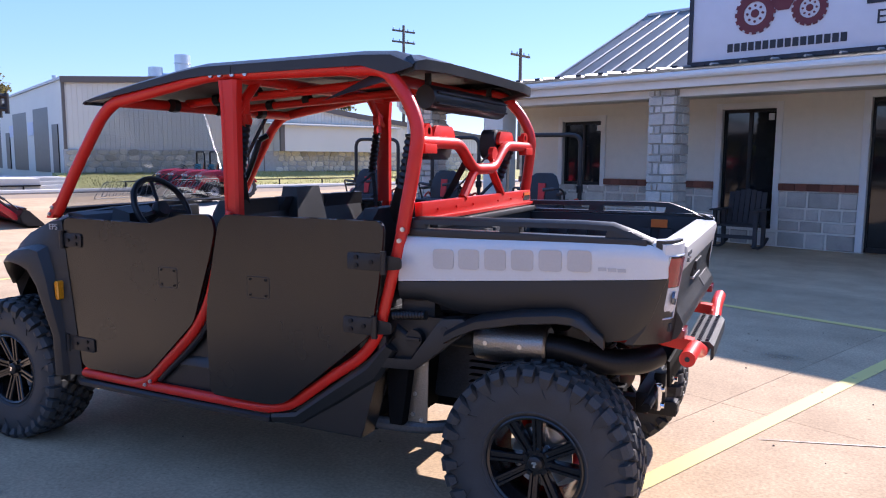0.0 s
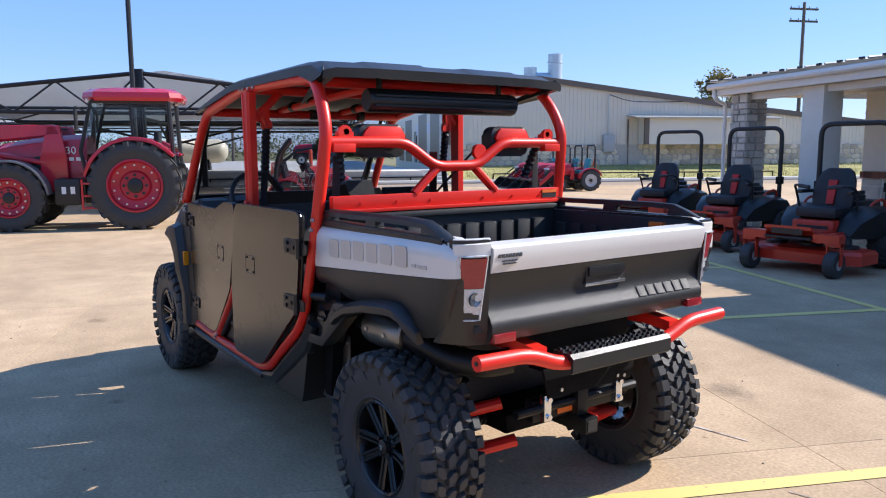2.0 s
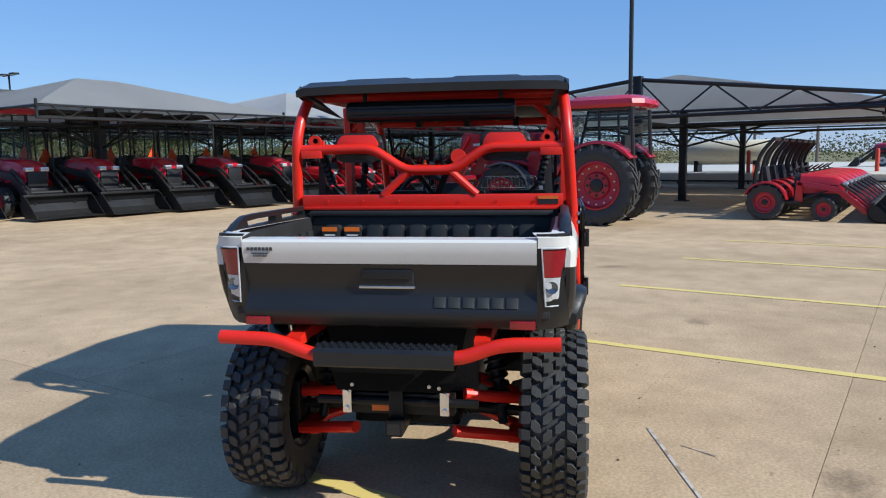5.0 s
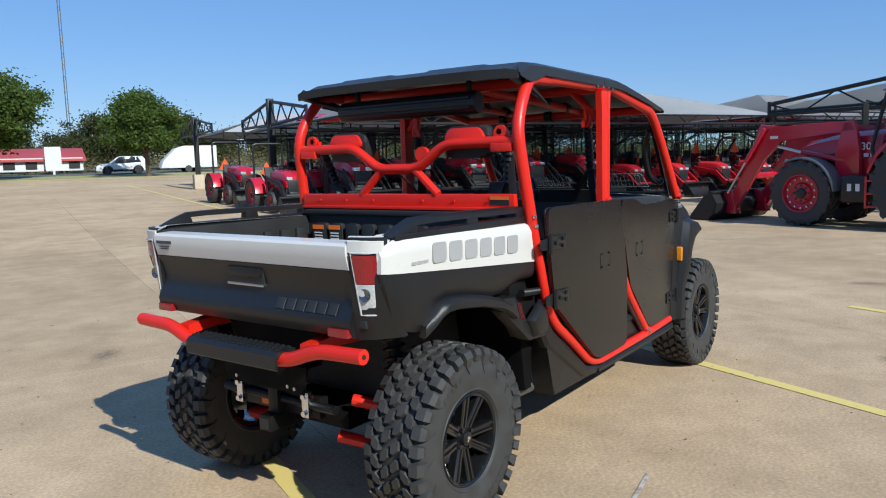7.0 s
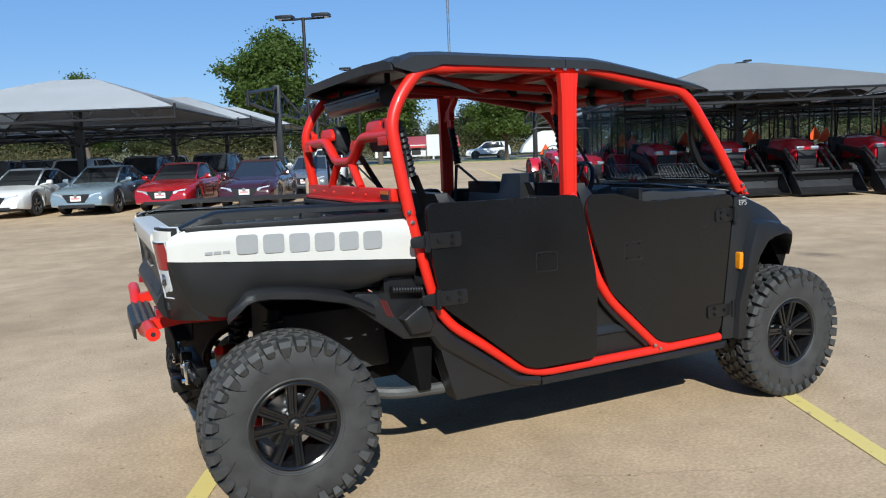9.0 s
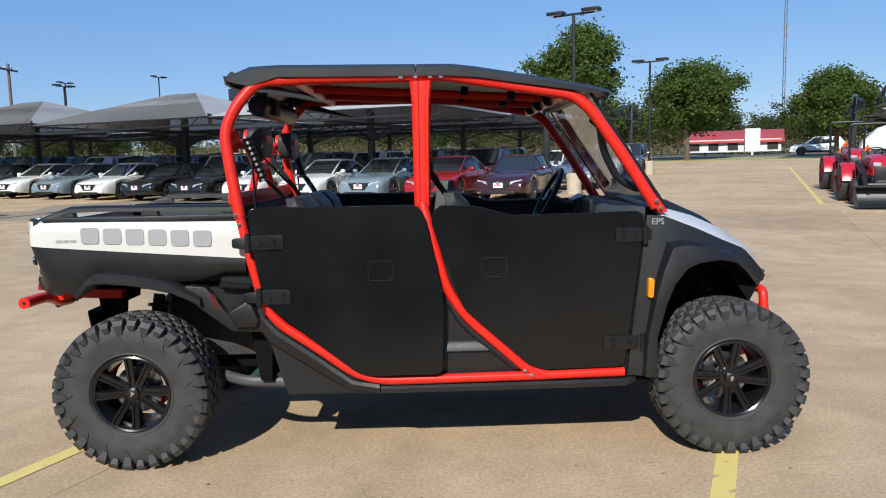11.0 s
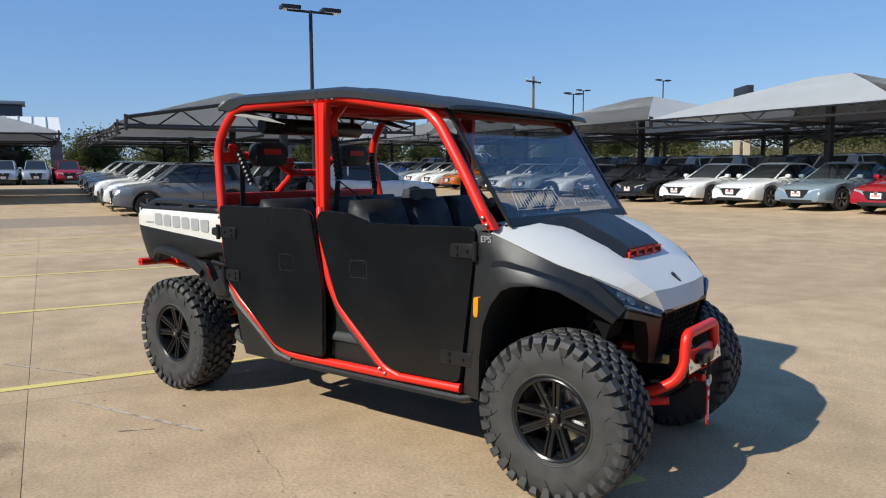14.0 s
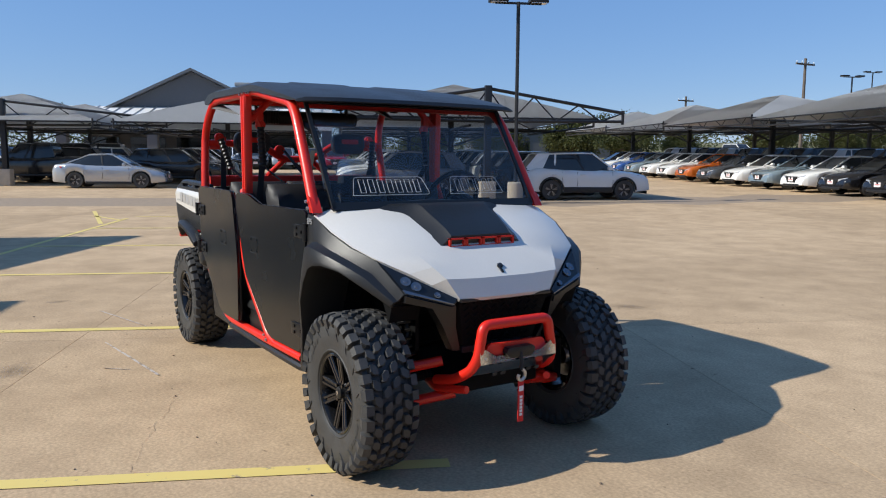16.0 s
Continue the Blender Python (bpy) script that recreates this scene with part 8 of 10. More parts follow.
            tube(bm, [(1.0 * k, (y0 + y1) / 2 + sg * 0.05, 0.90 * k), (1.35 * k, (y0 + y1) / 2 + sg * 0.05, 0.66 * k)], 0.03 * k, 8)
            tube(bm, [(1.35 * k, (y0 + y1) / 2 + sg * 0.05, 0.66 * k), (1.62 * k, (y0 + y1) / 2 + sg * 0.05, 0.42 * k)], 0.016 * k, 8)
            part("tilt_cylinder", bm, TBLACK, t)
        bm = B()
        tube(bm, [(1.28 * k, -0.4 * k, 0.46 * k), (1.28 * k, 0.4 * k, 0.46 * k)], 0.04 * k, 8)
        part("cross_tube", bm, arms, t)
        loader_bucket(t, 1.62 * k, lift, 1.34 * k, 0.40 * k, 0.48 * k, BUCKETBLACK)
    return t


def big_tractor(m):
    """The large cab tractor with its loader lowered; origin under the rear axle, x ahead."""
    t = thing("cab_tractor", "large glossy red cab tractor with lowered front loader", "tractor", m)
    RW, FW = 0.87, 0.66
    wb = 2.3
    for sg in (-1, 1):
        farm_wheel(t, 0, sg * 0.78, RW, 0.50, sg, RIMRED, 20, rim=0.58, name="rear_wheel")
        farm_wheel(t, wb, sg * 0.74, FW, 0.40, sg, RIMRED, 18, rim=0.56, name="front_wheel")
        bm = B()
        prof = [((RW + 0.09) * math.cos(a), RW + (RW + 0.09) * math.sin(a)) for a in [radians(12 + 130 * i / 12) for i in range(13)]]
        inner = [(p * 0.94, RW + (q - RW) * 0.94) for p, q in prof[::-1]]
        slab(bm, prof + inner, sg * 0.48, sg * 1.0, 0.012)
        part("rear_fender", bm, TRED, t)
        bm = B()
        prof = [(wb + (FW + 0.07) * math.cos(a), FW + (FW + 0.07) * math.sin(a)) for a in [radians(58 + 118 * i / 10) for i in range(11)]]
        inner = [(wb + (p - wb) * 0.955, FW + (q - FW) * 0.955) for p, q in prof[::-1]]
        slab(bm, prof + inner, sg * 0.55, sg * 0.95, 0.008)
        part("front_fender", bm, FENDERGREY, t, "grey plastic fender")
    bm = B()
    box(bm, -0.4, wb + 0.6, -0.28, 0.28, 0.5, 0.95, 0.05)
    box(bm, -0.2, 0.2, -0.6, 0.6, RW - 0.15, RW + 0.15, 0.05)
    box(bm, wb - 0.1, wb + 0.1, -0.6, 0.6, FW - 0.1, FW + 0.1, 0.04)
    part("chassis", bm, TBLACK, t)
    bm = B()
    hood_shape(bm, 0.95, 3.05, 0.92, 0.98, 1.88, 0.34, 0.22)
    hood = part("hood", bm, TRED, t)
    for sg in (-1, 1):
        bm = B()
        slab(bm, [(1.5, 1.24), (2.7, 1.14), (2.75, 1.26), (1.5, 1.52)], sg * 0.44, sg * 0.452)
        part("side_grille", bm, TBLACK, hood)
        lettering("number", "30", 0.20, Matrix.Translation((1.24, sg * 0.472, 1.56)) @ Matrix.Rotation(radians(90), 4, "X") @ Matrix.Rotation(radians(180 if sg > 0 else 0), 4, "Y"), PAPERW, hood)
        bm = B()
        for k in range(3):
            box(bm, 1.06 + k * 0.13, 1.15 + k * 0.13, sg * 0.468, sg * 0.474, 1.36, 1.43)
        tagged(part("name_bars", bm, PAPERW, hood), kind="stuff")
        bm = B()
        box(bm, 2.98, 3.07, sg * 0.1, sg * 0.3, 1.22, 1.34, 0.02)
        part("headlamp", bm, LAMPWHITE, t)
    bm = B()
    box(bm, 3.0, 3.10, -0.3, 0.3, 0.85, 1.2, 0.04)
    box(bm, 1.0, 3.0, -0.34, 0.34, 0.8, 1.0, 0.04)
    part("grille", bm, TBLACK, t)
    # cab
    pts = {"rb": (-0.72, 1.25), "rt": (-0.66, 2.52), "ft": (0.78, 2.52), "fm": (1.02, 1.55), "fb": (0.92, 1.0), "mb": (0.45, 0.95)}
    bm = B()
    slab(bm, [pts[k] for k in ("rb", "rt", "ft", "fm", "fb", "mb")], -0.66, 0.66)
    glass = part("cab_glass", bm, CABGLASS, t)
    for a, b, r in (("rb", "rt", 0.045), ("ft", "fm", 0.035), ("fm", "fb", 0.035), ("fb", "mb", 0.035), ("rb", "mb", 0.04), ("rt", "ft", 0.04)):
        for sg in (-1, 1):
            bm = B()
            tube(bm, [(pts[a][0], sg * 0.665, pts[a][1]), (pts[b][0], sg * 0.665, pts[b][1])], r, 8)
            part("cab_post", bm, TBLACK, t)
    for sg in (-1, 1):
        bm = B()
        tube(bm, [(0.02, sg * 0.668, 1.2), (0.06, sg * 0.668, 2.5)], 0.03, 8)
        part("cab_post", bm, TBLACK, t)
        bm = B()
        tube(bm, [(0.85, sg * 0.66, 2.3), (1.0, sg * 0.95, 2.4), (1.0, sg * 0.98, 2.3)], 0.016, 6)
        box(bm, 0.98, 1.02, sg * 0.88, sg * 1.06, 1.95, 2.34, 0.012)
        part("mirror", bm, TBLACK, t)
        bm = B()
        box(bm, 0.82, 0.9, sg * 0.35, sg * 0.55, 2.50, 2.6, 0.02)
        box(bm, -0.74, -0.68, sg * 0.35, sg * 0.55, 2.50, 2.6, 0.02)
        part("work_lamp", bm, LAMPWHITE, t)
    bm = B()
    rings = []
    for z, g in ((2.53, 0.0), (2.60, 0.05), (2.70, 0.03), (2.78, -0.10), (2.81, -0.3)):
        x0, x1, w = -0.86 - g, 0.92 + g, 0.74 + g
        rings.append([(x0, -w * 0.7, z), (x0 + 0.2, -w, z), (x1 - 0.25, -w, z), (x1, -w * 0.6, z), (x1, w * 0.6, z), (x1 - 0.25, w, z), (x0 + 0.2, w, z), (x0, w * 0.7, z)])
    loft(bm, rings)
    part("cab_roof", bm, TRED, t)
    bm = B()
    box(bm, -0.35, 0.12, -0.26, 0.26, 1.1, 1.3, 0.05)
    slab(bm, [(-0.38, 1.25), (-0.24, 1.25), (-0.3, 1.95), (-0.4, 1.95)], -0.24, 0.24, 0.04)
    part("seat", bm, SEATCLOTH, t)
    steering(t, 0.42, 1.6)
    bm = B()
    box(bm, 0.5, 0.92, -0.3, 0.3, 1.0, 1.5, 0.05)
    part("dash", bm, TBLACK, t)
    for sg in (-1, 1):
        for k in range(3):
            bm = B()
            box(bm, 0.62, 0.98, sg * 0.66, sg * 0.92, 0.42 + 0.24 * k, 0.46 + 0.24 * k, 0.01)
            part("step", bm, TREDB, t)
        bm = B()
        for x in (0.62, 0.98):
            slab(bm, [(x - 0.02, 0.40), (x + 0.02, 0.40), (x + 0.02, 1.0), (x - 0.02, 1.0)], sg * 0.90, sg * 0.92)
        part("step_rail", bm, TREDB, t)
        bm = B()
        box(bm, 1.02, 1.5, sg * 0.42, sg * 0.86, 0.5, 1.02, 0.06)
        part("fuel_tank", bm, TBLACK, t)
        bm = B()
        box(bm, 1.12, 1.2, sg * 0.862, sg * 0.866, 0.72, 0.86)
        part("warning_label", bm, PAPERW, t)
        bm = B()
        box(bm, 1.28, 1.36, sg * 0.862, sg * 0.866, 0.72, 0.86)
        part("warning_label", bm, PAPERW, t)
    bm = B()
    tube(bm, [(1.0, -0.45, 1.3), (1.0, -0.5, 2.3), (0.94, -0.5, 2.42)], 0.05, 10)
    part("exhaust", bm, TBLACK, t)
    # loader
    for sg in (-1, 1):
        y0, y1 = sg * 0.50, sg * 0.60
        bm = B()
        slab(bm, [(1.28, 0.75), (1.72, 0.75), (1.78, 1.4), (1.62, 2.02), (1.40, 2.06), (1.30, 1.5)], y0, y1, 0.01)
        part("loader_mast", bm, TRED, t)
        bm = B()
        slab(bm, [(1.38, 1.88), (1.5, 2.07), (3.0, 2.02), (3.42, 2.1), (3.5, 2.02), (3.62, 1.5), (4.28, 0.36), (4.22, 0.2), (4.05, 0.24), (3.35, 1.36), (2.95, 1.74)], y0, y1, 0.012)
        arm = part("loader_arm", bm, TRED, t)
        bm = B()
        box(bm, 3.02, 3.2, sg * 0.602, sg * 0.606, 1.78, 1.84)
        part("arm_label", bm, PAPERW, arm)
        bm = B()
        tube(bm, [(1.6, sg * 0.55, 1.3), (2.5, sg * 0.55, 1.48)], 0.055, 10)
        part("lift_cylinder", bm, TRED, t)
        bm = B()
        tube(bm, [(2.5, sg * 0.55, 1.48), (3.05, sg * 0.55, 1.62)], 0.028, 8)
        part("lift_rod", bm, STEEL, t)
        bm = B()
        tube(bm, [(3.3, sg * 0.66, 2.0), (3.75, sg * 0.66, 1.3)], 0.045, 10)
        part("tilt_cylinder", bm, TRED, t)
        bm = B()
        tube(bm, [(3.75, sg * 0.66, 1.3), (4.2, sg * 0.66, 0.62)], 0.025, 8)
        part("tilt_rod", bm, STEEL, t)
        bm = B()
        tube(bm, [(1.5, sg * 0.48, 2.0), (2.4, sg * 0.47, 2.1), (3.2, sg * 0.47, 2.06)], 0.018, 6, radius=0.2)
        part("loader_hose", bm, INK, t)
        bm = B()
        slab(bm, [(4.0, 0.16), (4.36, 0.16), (4.36, 0.66), (4.1, 0.66)], sg * 0.44, sg * 0.62, 0.01)
        part("quick_hitch", bm, TRED, t)
    bm = B()
    tube(bm, [(3.72, -0.55, 1.0), (3.72, 0.55, 1.0)], 0.07, 10)
    part("cross_tube", bm, TRED, t)
    loader_bucket(t, 4.28, 0.02, 2.05, 0.62, 0.72, BUCKETBLACK)
    return t


big_tractor(lot_pose(12.15, -3.5, 92))

# bare prototypes are the first ones of their rows
ROWLINE = lambda c: -15.0 + 0.15 * (c - 10)
kinds = {}


def place(key, make, m, label=None):
    if key in kinds:
        ob = copy_thing(kinds[key], m)
    else:
        ob = kinds[key] = make()
        ob.matrix_world = m
    if label:
        ob["label"] = label
    return ob


G1 = "loader tractors in the covered row"
for k, c in enumerate((4.45, 6.35, 8.2, 10.1, 12.15, 14.2)):
    kind = ("rops", "cab", "shade", "shade", "shade", "shade")[k]
    place("mid_" + kind, lambda: compact_tractor("dark red utility tractor with black loader and canopy" if kind == "shade" else "dark red utility tractor with black loader and roll bar" if kind == "rops" else "dark red cab tractor with black front loader", 1.12 if kind == "rops" else 1.36, TRED, TBLACK, kind, group=G1, heavy=True), lot_pose(c, ROWLINE(c) - 2.75, -90 + 3))
for k in range(9):
    c = 15.95 + 1.85 * k
    kind = "rops" if k % 3 else "folded"
    place("small_" + kind, lambda: compact_tractor("bright red compact tractor with red loader" + (" and roll bar" if kind == "rops" else " and folded roll bar"), 1.02, TREDB, TREDB, kind, group=G1), lot_pose(c, ROWLINE(c) - 2.2, -90 + 2))
G2 = "cab tractors in the back row"
for k in range(13):
    c = 6.5 + 2.1 * k
    place("back_cab", lambda: compact_tractor("red cab tractor with glazed cab, parked under the canopy", 1.36, TRED, TRED, "cab", loader=False, group=G2, heavy=True), lot_pose(c, ROWLINE(c) - 7.6, 90))
# the near row with folded roll bars
for k in range(7):
    place("row_folded", lambda: compact_tractor("small bright red tractor with folded black roll bar", 0.92, TREDB, TREDB, "folded", group="tractors in the tight row"), lot_pose(14.6 + 1.12 * k, 0.0, -90))
# four by the bank
for k in range(4):
    place("bank", lambda: compact_tractor("small red tractor with teal seat and roll bar", 0.92, TREDB, TREDB, "rops", TEALSEAT, RIMGREY, group="tractors by the grass bank"), lot_pose(22.6 + 1.3 * k, 10.0, 90))
# a pair by the road-side end
for c, s in ((4.4, -23.6),):
    place("road_pair", lambda: compact_tractor("dark red tractor with silver lamps and black loader", 1.2, TRED, TBLACK, "rops", group="tractors by the road", heavy=True), lot_pose(c, s, -90 + 4))
place("dock", lambda: compact_tractor("dark tractor with front loader standing on the dock", 1.25, TRED, TBLACK, "rops", rims=RIMGREY, heavy=True), Matrix.Translation(UC * 47 + US * 1.0 + Vector((0, 0, 0.6))) @ Matrix.Rotation(LOT + radians(90), 4, "Z"))


# ---- zero-turn mowers in the shop's shade ----
MRED = mat("orange_red_deck_paint", (0.52, 0.030, 0.012), 0.4, coat=0.2, var=0.12)
MNUMBER = mat("red_seat_insert", (0.50, 0.02, 0.015), 0.5, var=0.1)


def mower():
    t = thing("zero_turn_mower", "orange-red zero-turn mower with black seat and roll bar", "mower", group="mowers before the shop")
    bm = B()
    rings = []
    for z, g in ((0.14, 0.0), (0.26, 0.0), (0.30, -0.03), (0.31, -0.12)):
        rings.append([(0.10 - g * 0.5, -0.74 - g, z), (0.52 + g, -0.74 - g, z), (0.72 + g, -0.42, z), (0.72 + g, 0.42, z), (0.52 + g, 0.74 + g, z), (0.10 - g * 0.5, 0.74 + g, z), (-0.10 - g, 0.45, z), (-0.10 - g, -0.45, z)])
    loft(bm, rings)
    deck = part("cutting_deck", bm, MRED, t)
    bm = B()
    box(bm, 0.2, 0.55, -0.98, -0.74, 0.16, 0.2, 0.01)
    part("discharge_chute", bm, PLASTIC, deck)
    for y in (-0.45, 0, 0.45):
        bm = B()
        lathe(bm, [(0.14, 0.31), (0.14, 0.35), (0.06, 0.36), (0.05, 0.44), (0.0, 0.44)], 16, Matrix.Translation((0.30, y, 0)), axis="z")
        part("spindle", bm, TBLACK, deck)
    for sg in (-1, 1):
        bm = B()
        box(bm, -0.75, 0.78, sg * 0.30, sg * 0.37, 0.40, 0.50, 0.01)
        part("frame_rail", bm, MRED, t)
        bm = B()
        slab(bm, [(0.70, 0.42), (0.86, 0.42), (0.86, 0.52), (0.70, 0.52)], sg * 0.30, sg * 0.62, 0.01)
        part("caster_arm", bm, MRED, t)
        bm = B()
        for s2 in (-1, 1):
            box(bm, 0.76, 0.82, sg * 0.54 + s2 * 0.075, sg * 0.54 + s2 * 0.09, 0.15, 0.42)
        box(bm, 0.74, 0.84, sg * 0.54 - 0.09, sg * 0.54 + 0.09, 0.38, 0.43, 0.005)
        fk = part("caster_fork", bm, MRED, t)
        bm = B()
        lathe(bm, [(0.06, -0.065), (0.145, -0.07), (0.165, -0.05), (0.165, 0.05), (0.145, 0.07), (0.06, 0.065)], 24, Matrix.Translation((0.79, sg * 0.54, 0.165)), closed=True)
        cw = part("caster_wheel", bm, RUBBER, t)
        bm = B()
        lathe(bm, [(0.001, -0.066), (0.065, -0.066), (0.065, 0.066), (0.001, 0.066)], 12, Matrix.Translation((0.79, sg * 0.54, 0.165)))
        part("caster_hub", bm, RIMGREY, cw)
        farm_wheel(t, -0.55, sg * 0.56, 0.30, 0.27, sg, TBLACK, 22, rim=0.5, name="rear_wheel")
        bm = B()
        rings = []
        for x, z0, z1, w0, w1 in ((-0.85, 0.5, 0.62, 0.24, 0.62), (-0.6, 0.5, 0.78, 0.24, 0.66), (-0.2, 0.42, 0.80, 0.24, 0.62), (0.12, 0.42, 0.66, 0.24, 0.52), (0.22, 0.42, 0.5, 0.26, 0.44)):
            rings.append([(x, sg * w0, z0), (x, sg * w0, z1), (x, sg * (w0 + w1) / 2, z1 + 0.02), (x, sg * w1, z1 - 0.05), (x, sg * w1, z0)])
        loft(bm, rings)
        part("side_tank", bm, PLASTIC_SMOOTH, t, "black plastic fuel tank")
        bm = B()
        tube(bm, [(-0.1, sg * 0.36, 0.66), (0.0, sg * 0.40, 1.0), (0.12, sg * 0.36, 1.08), (0.20, sg * 0.12, 1.05)], 0.016, 8, radius=0.08)
        lv = part("steering_lever", bm, TBLACK, t)
        bm = B()
        tube(bm, [(0.15, sg * 0.28, 1.066), (0.20, sg * 0.12, 1.05)], 0.026, 8)
        part("grip", bm, RUBBER, lv)
        bm = B()
        tube(bm, [(-0.72, sg * 0.42, 0.55), (-0.60, sg * 0.47, 0.9), (-0.35, sg * 0.44, 0.86), (-0.2, sg * 0.42, 0.72)], 0.018, 8, radius=0.1)
        part("grab_rail", bm, MRED, t)
        bm = B()
        box(bm, -0.30, 0.06, sg * 0.29, sg * 0.36, 0.96, 1.01, 0.02)
        part("armrest", bm, PLASTIC, t)
    bm = B()
    box(bm, 0.30, 0.78, -0.30, 0.30, 0.50, 0.53, 0.008)
    slab(bm, [(0.78, 0.53), (0.90, 0.60), (0.90, 0.56), (0.78, 0.49)], -0.30, 0.30)
    part("footplate", bm, MRED, t)
    bm = B()
    box(bm, 0.905, 0.912, -0.2, 0.2, 0.50, 0.57)
    box(bm, 0.80, 0.90, -0.3, 0.3, 0.44, 0.47, 0.01)
    part("front_plate", bm, TBLACK, t)
    bm = B()
    box(bm, -0.2, 0.30, -0.27, 0.27, 0.42, 0.64, 0.03)
    part("seat_box", bm, MRED, t)
    bm = B()
    box(bm, 0.302, 0.306, -0.20, 0.20, 0.52, 0.57)
    part("name_bar", bm, INK, t)
    bm = B()
    box(bm, -0.30, 0.26, -0.27, 0.27, 0.66, 0.80, 0.055)
    st = part("seat", bm, SEATCLOTH, t)
    bm = B()
    rings = []
    for z, w, x in ((0.74, 0.25, -0.20), (0.95, 0.27, -0.24), (1.12, 0.25, -0.29), (1.24, 0.20, -0.32), (1.29, 0.12, -0.335)):
        rings.append([(x + 0.05, -w, z), (x + 0.09, -w * 0.6, z), (x + 0.075, 0, z), (x + 0.09, w * 0.6, z), (x + 0.05, w, z), (x - 0.05, w * 0.9, z), (x - 0.06, -w * 0.9, z)])
    loft(bm, rings)
    back = part("backrest", bm, SEATCLOTH, st)
    bm = B()
    slab(bm, [(-0.045, 0.82), (0.045, 0.82), (0.055, 1.14), (-0.055, 1.14)], -0.135, -0.175, axis="x")
    bmesh.ops.rotate(bm, verts=bm.verts, cent=(-0.15, 0, 0.98), matrix=Matrix.Rotation(radians(-14), 3, "Y"))
    part("red_insert", bm, MNUMBER, st, "red woven seat insert")
    bm = B()
    tube(bm, [(-0.70, -0.46, 0.45), (-0.70, -0.46, 1.88), (-0.70, 0.46, 1.88), (-0.70, 0.46, 0.45)], 0.035, 10, radius=0.16)
    rb = part("roll_bar", bm, TBLACK, t)
    for sg in (-1, 1):
        bm = B()
        box(bm, -0.76, -0.64, sg * 0.42, sg * 0.50, 0.98, 1.10, 0.01)
        part("fold_bracket", bm, DARKSTEEL, t)
    bm = B()
    box(bm, -1.05, -0.42, -0.24, 0.24, 0.5, 0.86, 0.05)
    lathe(bm, [(0.16, 0.86), (0.16, 0.92), (0.10, 0.95), (0.0, 0.95)], 16, Matrix.Translation((-0.72, 0, 0)), axis="z")
    part("engine", bm, TBLACK, t)
    return t


for (c, s, turn) in ((4.09, 6.39, 115), (6.47, 6.5, 116), (8.63, 6.39, 122)):
    place("mower", mower, lot_pose(c, s, turn))


# ---- fabric canopies, lamp posts ----
def fabric_mat():
    m = mat("grey_shade_fabric", (0.46, 0.46, 0.455), 0.75, var=0.08, scale=0.8, bump=0.15, fine=60)
    nt = m.node_tree
    b = nt.nodes["Principled BSDF"]
    out = nt.nodes["Material Output"]
    tl = nt.nodes.new("ShaderNodeBsdfTranslucent")
    tl.inputs[0].default_value = (0.30, 0.29, 0.27, 1)
    mx = nt.nodes.new("ShaderNodeMixShader")
    mx.inputs[0].default_value = 0.22
    nt.links.new(b.outputs[0], mx.inputs[1])
    nt.links.new(tl.outputs[0], mx.inputs[2])
    nt.links.new(mx.outputs[0], out.inputs[0])
    return m


FABRIC = fabric_mat()
POSTBLACK = mat("black_steel_post", (0.014, 0.014, 0.015), 0.45, var=0.15)
PEDESTAL = mat("painted_pedestal", (0.48, 0.40, 0.30), 0.85, var=0.15, scale=4, bump=0.3)


def strut(bm, a, b, r=0.04, n=6):
    tube(bm, [a, b], r, n)


